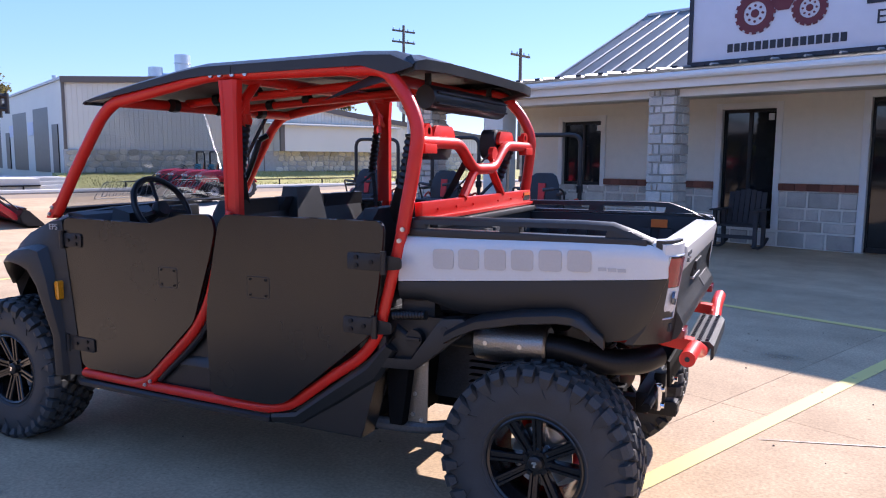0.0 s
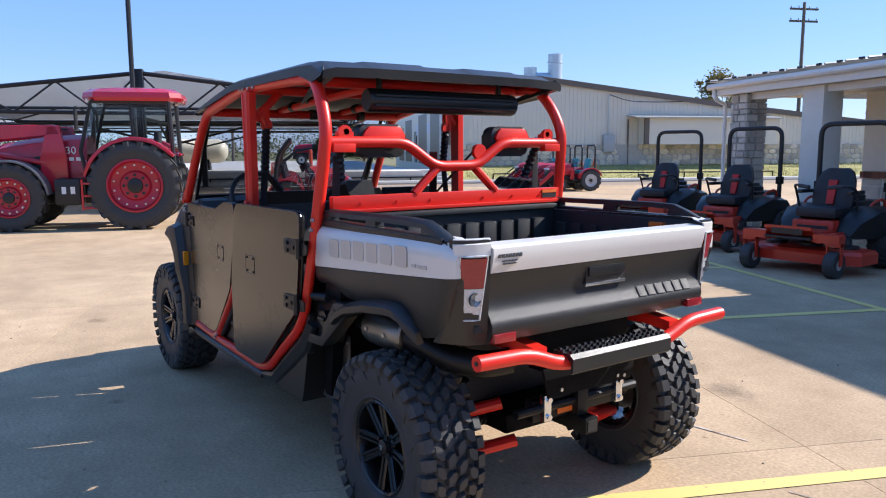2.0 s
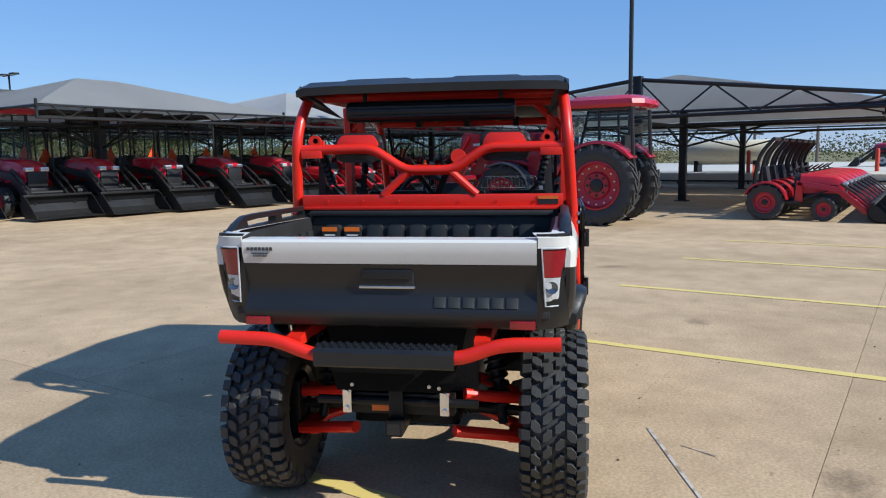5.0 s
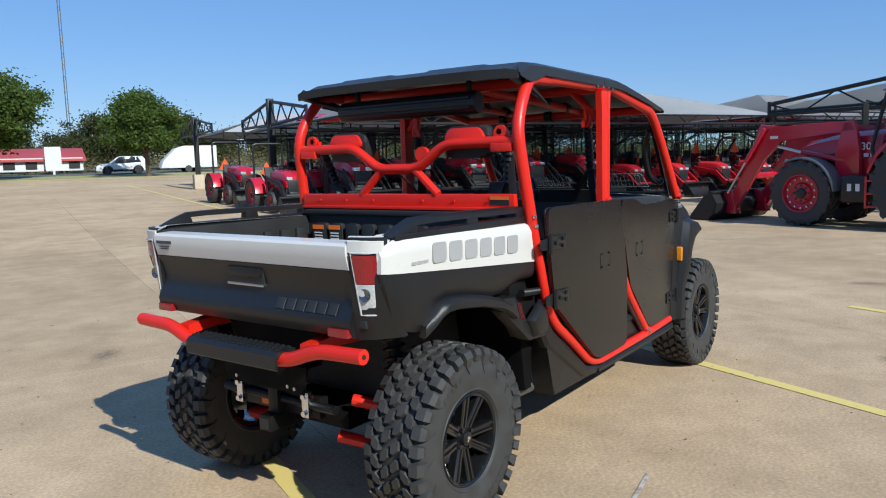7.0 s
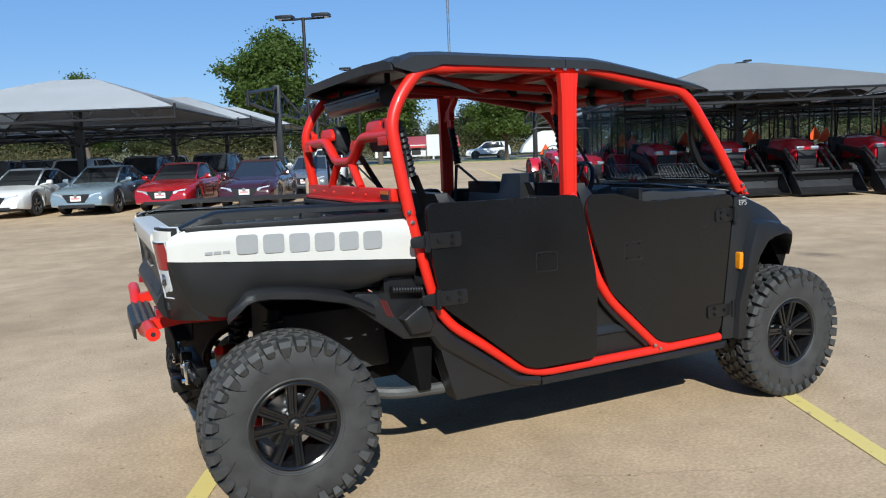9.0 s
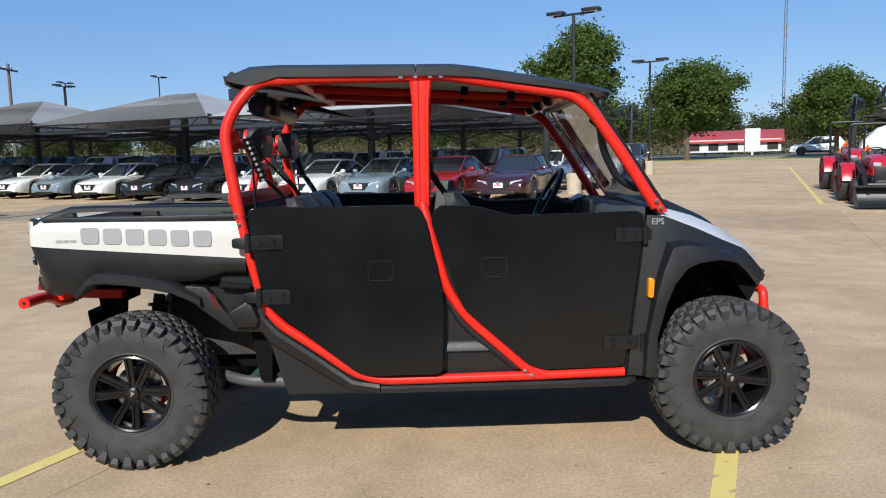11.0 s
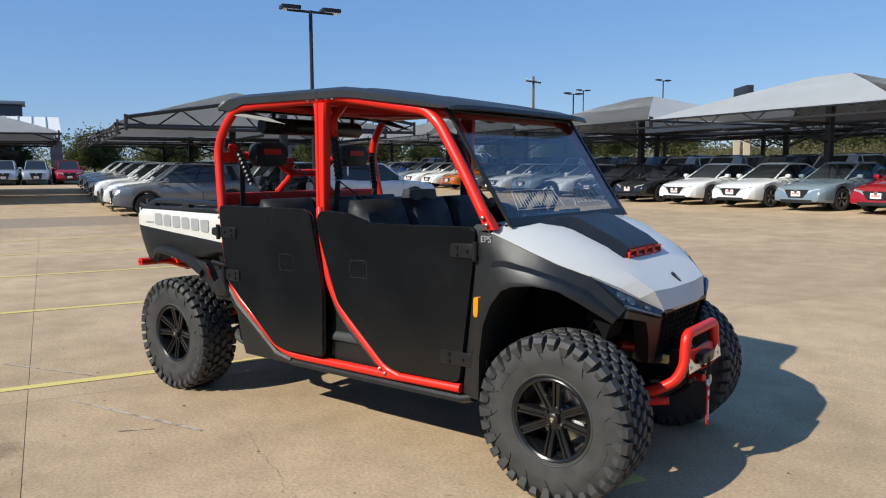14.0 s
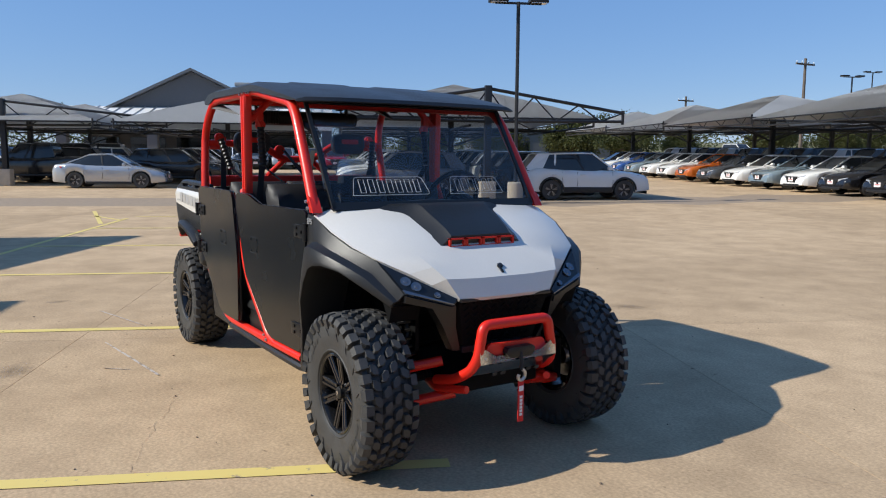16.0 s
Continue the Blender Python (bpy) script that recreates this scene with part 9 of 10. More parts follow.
def canopy(w, d, eave, peak, post=True):
    """One hip-roofed fabric canopy on a centre column; x along the row, y its depth."""
    t = thing("shade_canopy", "grey fabric hip canopy on black steel frame", "canopy", group="shade canopies")
    bm = B()
    a, b, r = w / 2, d / 2, w * 0.08
    rings = []
    n = 10
    for k in range(9):
        f = k / 8
        hx, hy = r + (a - r) * (1 - f), b * (1 - f) + 0.03
        z = eave + (peak - eave) * (f ** 0.92)
        sag = 0.028 * (1 - f) ** 2
        ring = []
        for sx0, sy0, sx1, sy1 in ((-1, -1, 1, -1), (1, -1, 1, 1), (1, 1, -1, 1), (-1, 1, -1, -1)):
            for i in range(n):
                g = i / n
                x, y = sx0 + (sx1 - sx0) * g, sy0 + (sy1 - sy0) * g
                pull = 1 - sag * math.sin(math.pi * g) * 2
                dz = -0.05 * math.sin(math.pi * g) * math.sin(math.pi * f)
                ring.append((x * hx * (pull if sx0 == sx1 else 1), y * hy * (pull if sy0 == sy1 else 1), z + dz))
        rings.append(ring)
    loft(bm, rings, caps=False)
    # thickness
    geo = bmesh.ops.solidify(bm, geom=list(bm.faces), thickness=0.012)
    part("fabric", bm, FABRIC, t, "grey stretched shade fabric", smooth=12)
    for sx, sy in ((-1, 0), (1, 0)):
        bm = B()
        strut(bm, (sx * a, -b, eave - 0.05), (sx * a, b, eave - 0.05), 0.035)
        part("end_beam", bm, POSTBLACK, t)
    for sy in (-1, 1):
        bm = B()
        strut(bm, (-a, sy * b * 0.99, eave - 0.03), (a, sy * b * 0.99, eave - 0.03), 0.03)
        strut(bm, (-a, sy * b * 0.97, eave - 0.30), (a, sy * b * 0.97, eave - 0.30), 0.04)
        m = 5
        for i in range(m):
            x = -a + 2 * a * (i + 0.5) / m
            strut(bm, (x, sy * b * 0.97, eave - 0.30), (x - 0.42, sy * b * 0.985, eave - 0.05), 0.02, 5)
            strut(bm, (x, sy * b * 0.97, eave - 0.30), (x + 0.42, sy * b * 0.985, eave - 0.05), 0.02, 5)
        strut(bm, (-a, sy * b * 0.98, eave - 0.32), (-a, sy * b * 0.98, eave + 0.1), 0.04)
        strut(bm, (a, sy * b * 0.98, eave - 0.32), (a, sy * b * 0.98, eave + 0.1), 0.04)
        part("edge_truss", bm, POSTBLACK, t)
    for sx, sy in ((-1, -1), (1, -1), (1, 1), (-1, 1)):
        bm = B()
        strut(bm, (sx * a, sy * b, eave - 0.03), (sx * r, 0, peak - 0.06), 0.03)
        part("hip_rafter", bm, POSTBLACK, t)
    for ax, ay in ((a, 0), (-a, 0), (0, b * 0.97), (0, -b * 0.97)):
        bm = B()
        strut(bm, (0, 0, eave - 0.30), (ax, ay, eave - 0.30), 0.05)
        strut(bm, (0, 0, eave - 0.95), (ax * 0.45, ay * 0.45, eave - 0.30), 0.035)
        part("arm", bm, POSTBLACK, t)
    if post:
        bm = B()
        box(bm, -0.11, 0.11, -0.11, 0.11, 0.0, peak - 0.1, 0.01)
        box(bm, -0.2, 0.2, -0.2, 0.2, 0.0, 0.03, 0.005)
        part("post", bm, POSTBLACK, t)
    return t


def place_canopy(c, s, w, d, eave, peak, turn=0):
    place(("canopy", w, d, eave, peak), lambda: canopy(w, d, eave, peak), lot_pose(c, s, turn))


def end_truss(m, left, right, top, low, label="black steel cantilever truss post at a canopy row's end"):
    """A tall post with sloping truss arms reaching left (-y) and right (+y)."""
    t = thing("canopy_truss", label, "steel truss", m)
    bm = B()
    box(bm, -0.11, 0.11, -0.11, 0.11, 0, top, 0.01)
    part("post", bm, POSTBLACK, t)
    bm = B()
    box(bm, -0.25, 0.25, -0.25, 0.25, 0, 0.75, 0.03)
    part("pedestal", bm, PEDESTAL, t, "tan concrete pedestal")
    for reach in (-left, right):
        bm = B()
        sg = 1 if reach > 0 else -1
        strut(bm, (0, sg * 0.05, top - 0.1), (0, reach, low + 0.28), 0.055, 8)
        strut(bm, (0, sg * 0.05, low - 0.05), (0, reach, low), 0.05, 8)
        strut(bm, (0, reach, low - 0.1), (0, reach, low + 0.36), 0.05, 8)
        n = 3
        for i in range(n):
            f0, f1 = i / n, (i + 0.5) / n
            f2 = (i + 1) / n
            hi = lambda f: (0, reach * f, top - 0.1 + (low + 0.28 - top + 0.1) * f)
            lo = lambda f: (0, reach * f, low - 0.05 + 0.05 * f)
            strut(bm, hi(f0), lo(f1), 0.025)
            strut(bm, lo(f1), hi(f2), 0.025)
        part("truss_arm", bm, POSTBLACK, t)
    return t


def lamp_post(m, h, heads=2, pedestal=True, square=True, group="lot lamps"):
    t = thing("lamp_post", "tall dark lamp post with flat twin heads on a pedestal", "lamp post", m, group)
    bm = B()
    tube(bm, [(0, 0, 0.5), (0, 0, h)], 0.06, 8)
    part("pole", bm, POSTBLACK, t)
    if pedestal:
        bm = B()
        lathe(bm, [(0.26, 0), (0.26, 0.7), (0.22, 0.74), (0.0, 0.74)], 16, axis="z")
        part("pedestal", bm, PEDESTAL, t, "tan concrete pedestal")
    bm = B()
    strut(bm, (0, -0.75, h - 0.04), (0, 0.75, h - 0.04), 0.04)
    part("crossarm", bm, POSTBLACK, t)
    for sg in (-1, 1):
        bm = B()
        box(bm, -0.2, 0.2, sg * 0.35, sg * 0.95, h - 0.02, h + 0.10, 0.025)
        hd = part("lamp_head", bm, POSTBLACK, t)
        bm = B()
        box(bm, -0.16, 0.16, sg * 0.4, sg * 0.9, h - 0.035, h - 0.021)
        part("lamp_lens", bm, LAMPWHITE, hd)
    return t


# over the tractors
place_canopy(20.4, -4.16, 8.8, 11.8, 2.68, 3.95)
end_truss(lot_pose(15.9, -4.16), 5.9, 5.9, 3.6, 2.55)
lamp_post(lot_pose(15.55, -4.25), 9.5)
place_canopy(29.4, -4.16, 8.8, 11.8, 2.68, 3.95)
place_canopy(8.9, -17.8, 7.6, 7.4, 2.72, 3.75)
for c in (17.2, 26.2, 35.2):
    place_canopy(c, -17.8, 9.0, 7.4, 2.72, 3.85)
for s in (-25.0, -36.0):
    for c in (10.8, 19.9, 29.0):
        place_canopy(c, s - 0.6, 9.0, 7.4, 2.75, 3.9)
    end_truss(lot_pose(5.3, -22.0) if s > -30 else lot_pose(5.6, s), 3.7, 3.7, 3.65, 2.8)
# over the cars
for s in (-21.4, -31.0, -40.5):
    for c in (-12, -21, -30, -39, -48):
        place_canopy(c, s, 8.9, 7.6, 3.05, 4.35)
    end_truss(lot_pose(-5.6, s - 1.6), 4.6, 4.6, 4.05, 3.1)
for s in (-4.3, 5.7, 15.2):
    if s < 10:
        end_truss(lot_pose(-19.17, -4.75) if s < 0 else lot_pose(-30.9, 14.9), 4.6, 4.6 if s < 0 else 7.0, 3.85, 2.75)
    for c in ((-24.4, -33.4, -42.4) if s < 0 else (-34.6, -43.6)):
        place_canopy(c, s, 8.9, 8.8, 2.85, 4.25)
place_canopy(-34.6, 24.7, 8.9, 8.8, 2.85, 4.25)
lamp_post(lot_pose(-4.4, -22.3, 80), 6.25)
lamp_post(lot_pose(-3.9, -37.6, 80), 6.0)
lamp_post(lot_pose(-18.86, -5.63), 6.45)
lamp_post(lot_pose(-67.2, -55), 9.1)
lamp_post(lot_pose(-54.2, -55), 9.1)
lamp_post(lot_pose(-49.8, -40), 7.1)
lamp_post(lot_pose(22, -48), 6.5)


# ---- cars ----
def paint(name, color, metal=0.0):
    return mat(name + "_car_paint", color, 0.22, metal=metal, coat=0.8, var=0.03)


PAINTS = {
    "white": paint("white", (0.72, 0.72, 0.71)), "maroon": paint("maroon", (0.045, 0.008, 0.009), 0.1), "red": paint("red", (0.36, 0.010, 0.016), 0.2),
    "grey-blue": paint("grey_blue", (0.20, 0.26, 0.30), 0.2), "black": paint("black", (0.012, 0.012, 0.014)), "dark grey": paint("dark_grey", (0.075, 0.08, 0.09), 0.3),
    "orange": paint("orange", (0.52, 0.12, 0.015), 0.2), "silver": paint("silver", (0.48, 0.49, 0.50), 0.5), "grey": paint("grey", (0.17, 0.18, 0.20), 0.3), "blue": paint("blue", (0.03, 0.09, 0.30), 0.2),
}
CARGLASS = mat("dark_car_glass", (0.02, 0.023, 0.026), 0.06, spec=0.8, var=0.1)
TAILRED = mat("tail_lamp_red", (0.40, 0.01, 0.015), 0.15, coat=0.6, var=0.1)
RIMALLOY = mat("grey_alloy_rim", (0.34, 0.34, 0.35), 0.3, metal=0.8, var=0.15)
RIMDARK = mat("dark_alloy_rim", (0.05, 0.05, 0.052), 0.35, metal=0.6, var=0.15)
PLATEW = mat("dealer_plate", (0.72, 0.66, 0.66), 0.5, var=0.05)
PLATER = mat("dealer_plate_print", (0.55, 0.22, 0.22), 0.5, var=0.05)

# outlines: length, half width, wheelbase, wheel radius, top line (x, z), cabin (x, z) base front, top front, top rear, base rear
SHAPES = {
    "sedan": dict(L=4.62, w=0.90, wb=2.70, r=0.335, top=((-2.31, 0.86), (-2.2, 1.0), (-1.6, 1.05), (-0.9, 1.0), (0.55, 0.95), (1.0, 0.92), (1.75, 0.80), (2.1, 0.71), (2.26, 0.60), (2.31, 0.45)), cab=((0.98, 0.92), (0.12, 1.42), (-0.85, 1.41), (-1.78, 1.03)), sill=0.22),
    "suv": dict(L=4.66, w=0.92, wb=2.71, r=0.36, top=((-2.33, 0.75), (-2.30, 1.0), (-1.9, 1.14), (-0.9, 1.10), (0.6, 1.06), (1.05, 1.05), (1.75, 0.98), (2.12, 0.90), (2.28, 0.76), (2.33, 0.5)), cab=((1.02, 1.05), (0.22, 1.66), (-1.80, 1.63), (-2.24, 1.14)), sill=0.30),
    "pickup": dict(L=5.6, w=0.98, wb=3.6, r=0.40, top=((-2.8, 1.0), (-2.78, 1.25), (-0.9, 1.25), (-0.8, 1.22), (0.9, 1.2), (1.2, 1.18), (2.3, 1.14), (2.7, 1.05), (2.78, 0.8), (2.8, 0.5)), cab=((1.25, 1.18), (0.55, 1.88), (-0.85, 1.88), (-1.0, 1.24)), sill=0.38),
}


def car(shape, colour, label, rims=None, group="", far=False):
    """A parked car, x ahead, built from its side outline."""
    d = SHAPES[shape]
    pm = PAINTS[colour]
    t = thing("car" if shape == "sedan" else "pickup_truck" if shape == "pickup" else "suv", label, {"sedan": "car", "suv": "suv", "pickup": "truck"}[shape], group=group)
    w, r, L = d["w"], d["r"], d["L"]
    axles = (d["wb"] / 2 - 0.02, -d["wb"] / 2 - 0.02)
    ra = r + 0.065

    def line(pts, x):
        for (a, za), (b, zb) in zip(pts, pts[1:]):
            if x <= b:
                return za + (zb - za) * (x - a) / (b - a)
        return pts[-1][1]

    xs = {-L / 2, L / 2, -L / 2 + 0.06, L / 2 - 0.06, -L / 2 + 0.2, L / 2 - 0.2, 0.0, 0.4, -0.4}
    xs |= {p[0] for p in d["top"]}
    for ax in axles:
        xs |= {ax + ra * math.cos(math.pi * k / 10) for k in range(11)} | {ax - ra - 0.01, ax + ra + 0.01}
    rings = []
    for x in sorted(xs):
        end = max(0.0, abs(x) - (L / 2 - 0.45)) / 0.45
        hw = w * (1 - 0.16 * end ** 2.2)
        zt = line(d["top"], x)
        zb = d["sill"] + 0.06 * end
        for ax in axles:
            if abs(x - ax) < ra:
                zb = max(zb, r + math.sqrt(max(0, ra * ra - (x - ax) ** 2)) - 0.01)
        zb = min(zb, zt - 0.1)
        h = zt - zb
        side = [(hw * 0.95, zb), (hw * 0.99, zb + h * 0.12), (hw * 0.985, zb + h * 0.45), (hw, zb + h * 0.70), (hw * 0.965, zb + h * 0.90), (hw * 0.86, zt), (hw * 0.4, zt + 0.03 * (1 - end))]
        rings.append([(x, y, z) for y, z in side] + [(x, -y, z) for y, z in side[::-1]])
    bm = B()
    loft(bm, rings)
    body = part("body", bm, pm, t, smooth=50)
    cb = d["cab"]
    wb_, wt = w * 0.90, w * 0.70
    bm = B()
    ring_b = [(cb[0][0], wb_ * 0.86, cb[0][1]), (cb[0][0], -wb_ * 0.86, cb[0][1]), ((cb[0][0] * 0.75 + cb[3][0] * 0.25), -wb_, cb[0][1]), (cb[3][0] * 0.75 + cb[0][0] * 0.25, -wb_, cb[3][1]), (cb[3][0], -wb_ * 0.8, cb[3][1]), (cb[3][0], wb_ * 0.8, cb[3][1]), (cb[3][0] * 0.75 + cb[0][0] * 0.25, wb_, cb[3][1]), ((cb[0][0] * 0.75 + cb[3][0] * 0.25), wb_, cb[0][1])]
    ft, rt = cb[1], cb[2]
    ring_t = [(ft[0], wt * 0.9, ft[1]), (ft[0], -wt * 0.9, ft[1]), (ft[0] * 0.8 + rt[0] * 0.2, -wt, ft[1] + 0.01), (rt[0] * 0.8 + ft[0] * 0.2, -wt, rt[1] + 0.01), (rt[0], -wt * 0.88, rt[1]), (rt[0], wt * 0.88, rt[1]), (rt[0] * 0.8 + ft[0] * 0.2, wt, rt[1] + 0.01), (ft[0] * 0.8 + rt[0] * 0.2, wt, ft[1] + 0.01)]
    low = [(x, y, z - 0.1) for x, y, z in ring_b]
    loft(bm, [low, ring_b, ring_t])
    part("glazing", bm, CARGLASS, t, "dark tinted glass", smooth=30)
    bm = B()
    roof = [[(x * 1.0, y * k, z + dz) for x, y, z in ring_t] for k, dz in ((1.03, -0.02), (1.03, 0.015), (0.9, 0.045), (0.5, 0.06))]
    loft(bm, roof)
    part("roof", bm, pm, t, smooth=50)
    if shape == "suv" and not far:
        for sg in (-1, 1):
            bm = B()
            q = lambda f, z: (wb_ + (wt - wb_) * f) * 1.006
            loft(bm, [[(-1.72, sg * q(0, 0), 1.06), (-1.42, sg * q(0.95, 0), 1.62), (-1.86, sg * q(1.0, 0) * 0.95, 1.64), (-2.27, sg * q(0, 0) * 0.84, 1.06)], [(-1.72, sg * q(0, 0) * 0.9, 1.06), (-1.42, sg * q(0.95, 0) * 0.9, 1.62), (-1.82, sg * q(1.0, 0) * 0.85, 1.64), (-2.22, sg * q(0, 0) * 0.74, 1.06)]])
            part("quarter_panel", bm, pm, t)
            bm = B()
            for ax in axles:
                arc = [(ax + (ra + 0.015) * math.cos(a), sg * (w * 1.0 + 0.004), r + (ra + 0.015) * math.sin(a)) for a in [math.pi * k / 12 for k in range(13)]]
                tube(bm, arc, 0.035, 6)
            part("arch_cladding", bm, TBLACK, t)
            bm = B()
            tube(bm, [(0.15, sg * 0.55, 1.72), (-1.4, sg * 0.55, 1.71)], 0.02, 6)
            part("roof_rail", bm, TBLACK, t)
    for i in (0, 1, 4, 5):
        bm = B()
        strut(bm, ring_b[i], ring_t[i], 0.035)
        part("pillar", bm, pm, t)
    for sg in (-1, 1):
        for fx in (0.44,) if shape != "suv" else (0.36, 0.70):
            bm = B()
            xb, xt = cb[0][0] * (1 - fx) + cb[3][0] * fx, ft[0] * (1 - fx) + rt[0] * fx
            tube(bm, [(xb, sg * wb_ * 1.003, cb[0][1]), (xt, sg * wt * 1.003, ft[1])], 0.04, 6, flat=0.4, up=(0, 1, 0))
            part("pillar", bm, TBLACK if fx < 0.6 else pm, t)
        bm = B()
        strut(bm, (cb[0][0] - 0.05, sg * w * 0.90, cb[0][1] + 0.02), (cb[0][0] - 0.30, sg * (w + 0.12), cb[0][1] + 0.09), 0.025)
        lathe(bm, [(0.0, -0.09), (0.07, -0.08), (0.085, 0.0), (0.07, 0.08), (0.0, 0.09)], 10, Matrix.Translation((cb[0][0] - 0.30, sg * (w + 0.10), cb[0][1] + 0.10)))
        part("mirror", bm, pm, t)
        xf = L / 2
        zl = line(d["top"], xf - 0.2)
        bm = B()
        loft(bm, [[(xf - 0.02, sg * w * 0.42, zl - 0.10), (xf - 0.02, sg * w * 0.42, zl - 0.18), (xf - 0.1, sg * w * 0.42, zl - 0.2), (xf - 0.1, sg * w * 0.42, zl - 0.08)], [(xf - 0.10, sg * w * 0.80, zl - 0.03), (xf - 0.08, sg * w * 0.80, zl - 0.16), (xf - 0.2, sg * w * 0.80, zl - 0.2), (xf - 0.2, sg * w * 0.80, zl - 0.03)], [(xf - 0.50, sg * w * 0.965, zl + 0.02), (xf - 0.45, sg * w * 0.965, zl - 0.1), (xf - 0.55, sg * w * 0.9, zl - 0.1), (xf - 0.6, sg * w * 0.9, zl + 0.0)]])
        part("headlamp", bm, LAMPWHITE, t)
        bm = B()
        zr = line(d["top"], -xf + 0.15)
        loft(bm, [[(-xf + 0.01, sg * w * 0.4, zr - 0.12), (-xf + 0.01, sg * w * 0.4, zr - 0.2), (-xf + 0.1, sg * w * 0.4, zr - 0.2), (-xf + 0.1, sg * w * 0.4, zr - 0.12)], [(-xf + 0.10, sg * w * 0.86, zr - 0.06), (-xf + 0.10, sg * w * 0.86, zr - 0.2), (-xf + 0.2, sg * w * 0.8, zr - 0.2), (-xf + 0.2, sg * w * 0.8, zr - 0.06)], [(-xf + 0.42, sg * w * 0.985, zr - 0.08), (-xf + 0.42, sg * w * 0.985, zr - 0.16), (-xf + 0.45, sg * w * 0.9, zr - 0.16), (-xf + 0.45, sg * w * 0.9, zr - 0.08)]])
        part("tail_lamp", bm, TAILRED, t)
        if not far:
            bm = B()
            for sx in (cb[0][0] - 0.12, cb[0][0] * 0.56 + cb[3][0] * 0.44, axles[1] + ra - 0.02):
                tube(bm, [(sx - 0.03, sg * w * 0.992, d["sill"] + 0.16), (sx, sg * w * 0.994, 0.62), (sx - 0.02, sg * w * 0.975, cb[0][1] - 0.04)], 0.008, 4)
            part("door_seam", bm, TBLACK, t)
            for sx in (cb[0][0] * 0.62 + cb[3][0] * 0.38, cb[0][0] * 0.30 + cb[3][0] * 0.70):
                bm = B()
                box(bm, sx - 0.10, sx + 0.10, sg * w * 0.97, sg * (w + 0.03), cb[0][1] - 0.17, cb[0][1] - 0.13, 0.008)
                part("door_handle", bm, pm, t)
            if shape == "suv":
                bm = B()
                box(bm, axles[1] + ra + 0.02, axles[0] - ra - 0.02, sg * w * 0.95, sg * (w * 1.0 + 0.006), d["sill"] - 0.02, d["sill"] + 0.17, 0.012)
                part("side_cladding", bm, TBLACK, t)
        bm = B()
        box(bm, axles[1] + ra + 0.02, axles[0] - ra - 0.02, sg * w * 0.90, sg * w * 1.0, d["sill"] - 0.03, d["sill"] + 0.06, 0.01)
        part("sill", bm, TBLACK, t)
        for ax in axles:
            m = Matrix.Translation((ax, sg * (w - 0.115), r))
            bm = B()
            lathe(bm, [(r * 0.66, -0.1), (r * 0.94, -0.105), (r, -0.08), (r, 0.08), (r * 0.94, 0.105), (r * 0.66, 0.1)], 28, m, closed=True)
            wh = part("wheel", bm, RUBBER, t)
            bm = B()
            lathe(bm, [(r * 0.67, -0.09 * sg), (r * 0.67, 0.085 * sg), (r * 0.62, 0.085 * sg), (r * 0.60, 0.02 * sg), (0.001, 0.02 * sg)], 24, m)
            part("rim", bm, RIMDARK, wh)
            if far:
                continue
            bm = B()
            for k in range(5):
                a = 2 * math.pi * k / 5 + 0.3
                for e in (-0.13, 0.13):
                    tube(bm, [m @ Vector((0.05 * math.cos(a), 0.06 * sg, 0.05 * math.sin(a))), m @ Vector((r * 0.64 * math.cos(a + e), 0.07 * sg, r * 0.64 * math.sin(a + e)))], 0.018, 5)
            part("spokes", bm, rims or RIMALLOY, wh)
    xf = L / 2
    zl = line(d["top"], xf - 0.2)
    bm = B()
    loft(bm, [[(xf - 0.05, y, z) for y, z in q] for q in [((-w * 0.46, zl - 0.08), (w * 0.46, zl - 0.08), (w * 0.30, 0.36), (-w * 0.30, 0.36))]] + [[(xf + 0.012, y, z) for y, z in ((-w * 0.44, zl - 0.1), (w * 0.44, zl - 0.1), (w * 0.28, 0.38), (-w * 0.28, 0.38))]])
    part("grille", bm, TBLACK, t)
    bm = B()
    box(bm, xf - 0.03, xf + 0.016, -w * 0.6, w * 0.6, 0.22, 0.32, 0.01)
    part("lower_intake", bm, TBLACK, t)
    bm = B()
    lathe(bm, [(0.0, 0.012), (0.055, 0.012), (0.055, 0.026), (0.0, 0.026)], 14, Matrix.Translation((xf, 0, zl - 0.13)), axis="x")
    part("badge", bm, CHROME, t)
    for x0, x1, nm in () if far else ((xf + 0.014, xf + 0.022, "front_plate"), (-xf - 0.008, -xf + 0.02, "rear_plate")):
        bm = B()
        zc = 0.5 if nm == "front_plate" else 0.72
        box(bm, x0, x1, -0.16, 0.16, zc - 0.08, zc + 0.08)
        pl = part(nm, bm, PLATEW, t)
        bm = B()
        xx = x1 + 0.003 if nm == "front_plate" else x0 - 0.003
        box(bm, min(xx, x0), max(xx, x0 if nm != "front_plate" else x1 + 0.003), -0.12, 0.12, zc - 0.02, zc + 0.02)
        part("plate_bar", bm, PLATER, pl)
    return t


def park(shape, colour, c, s, turn, where="parked under a shade canopy", group=""):
    noun = {"sedan": "sedan", "suv": "suv", "pickup": "pickup truck"}[shape]
    lab = f"{colour} {noun} {where}"
    return place((shape, colour, where), lambda: car(shape, colour, lab, group=group, far="back rows" in where or "far block" in where), lot_pose(c, s, turn))


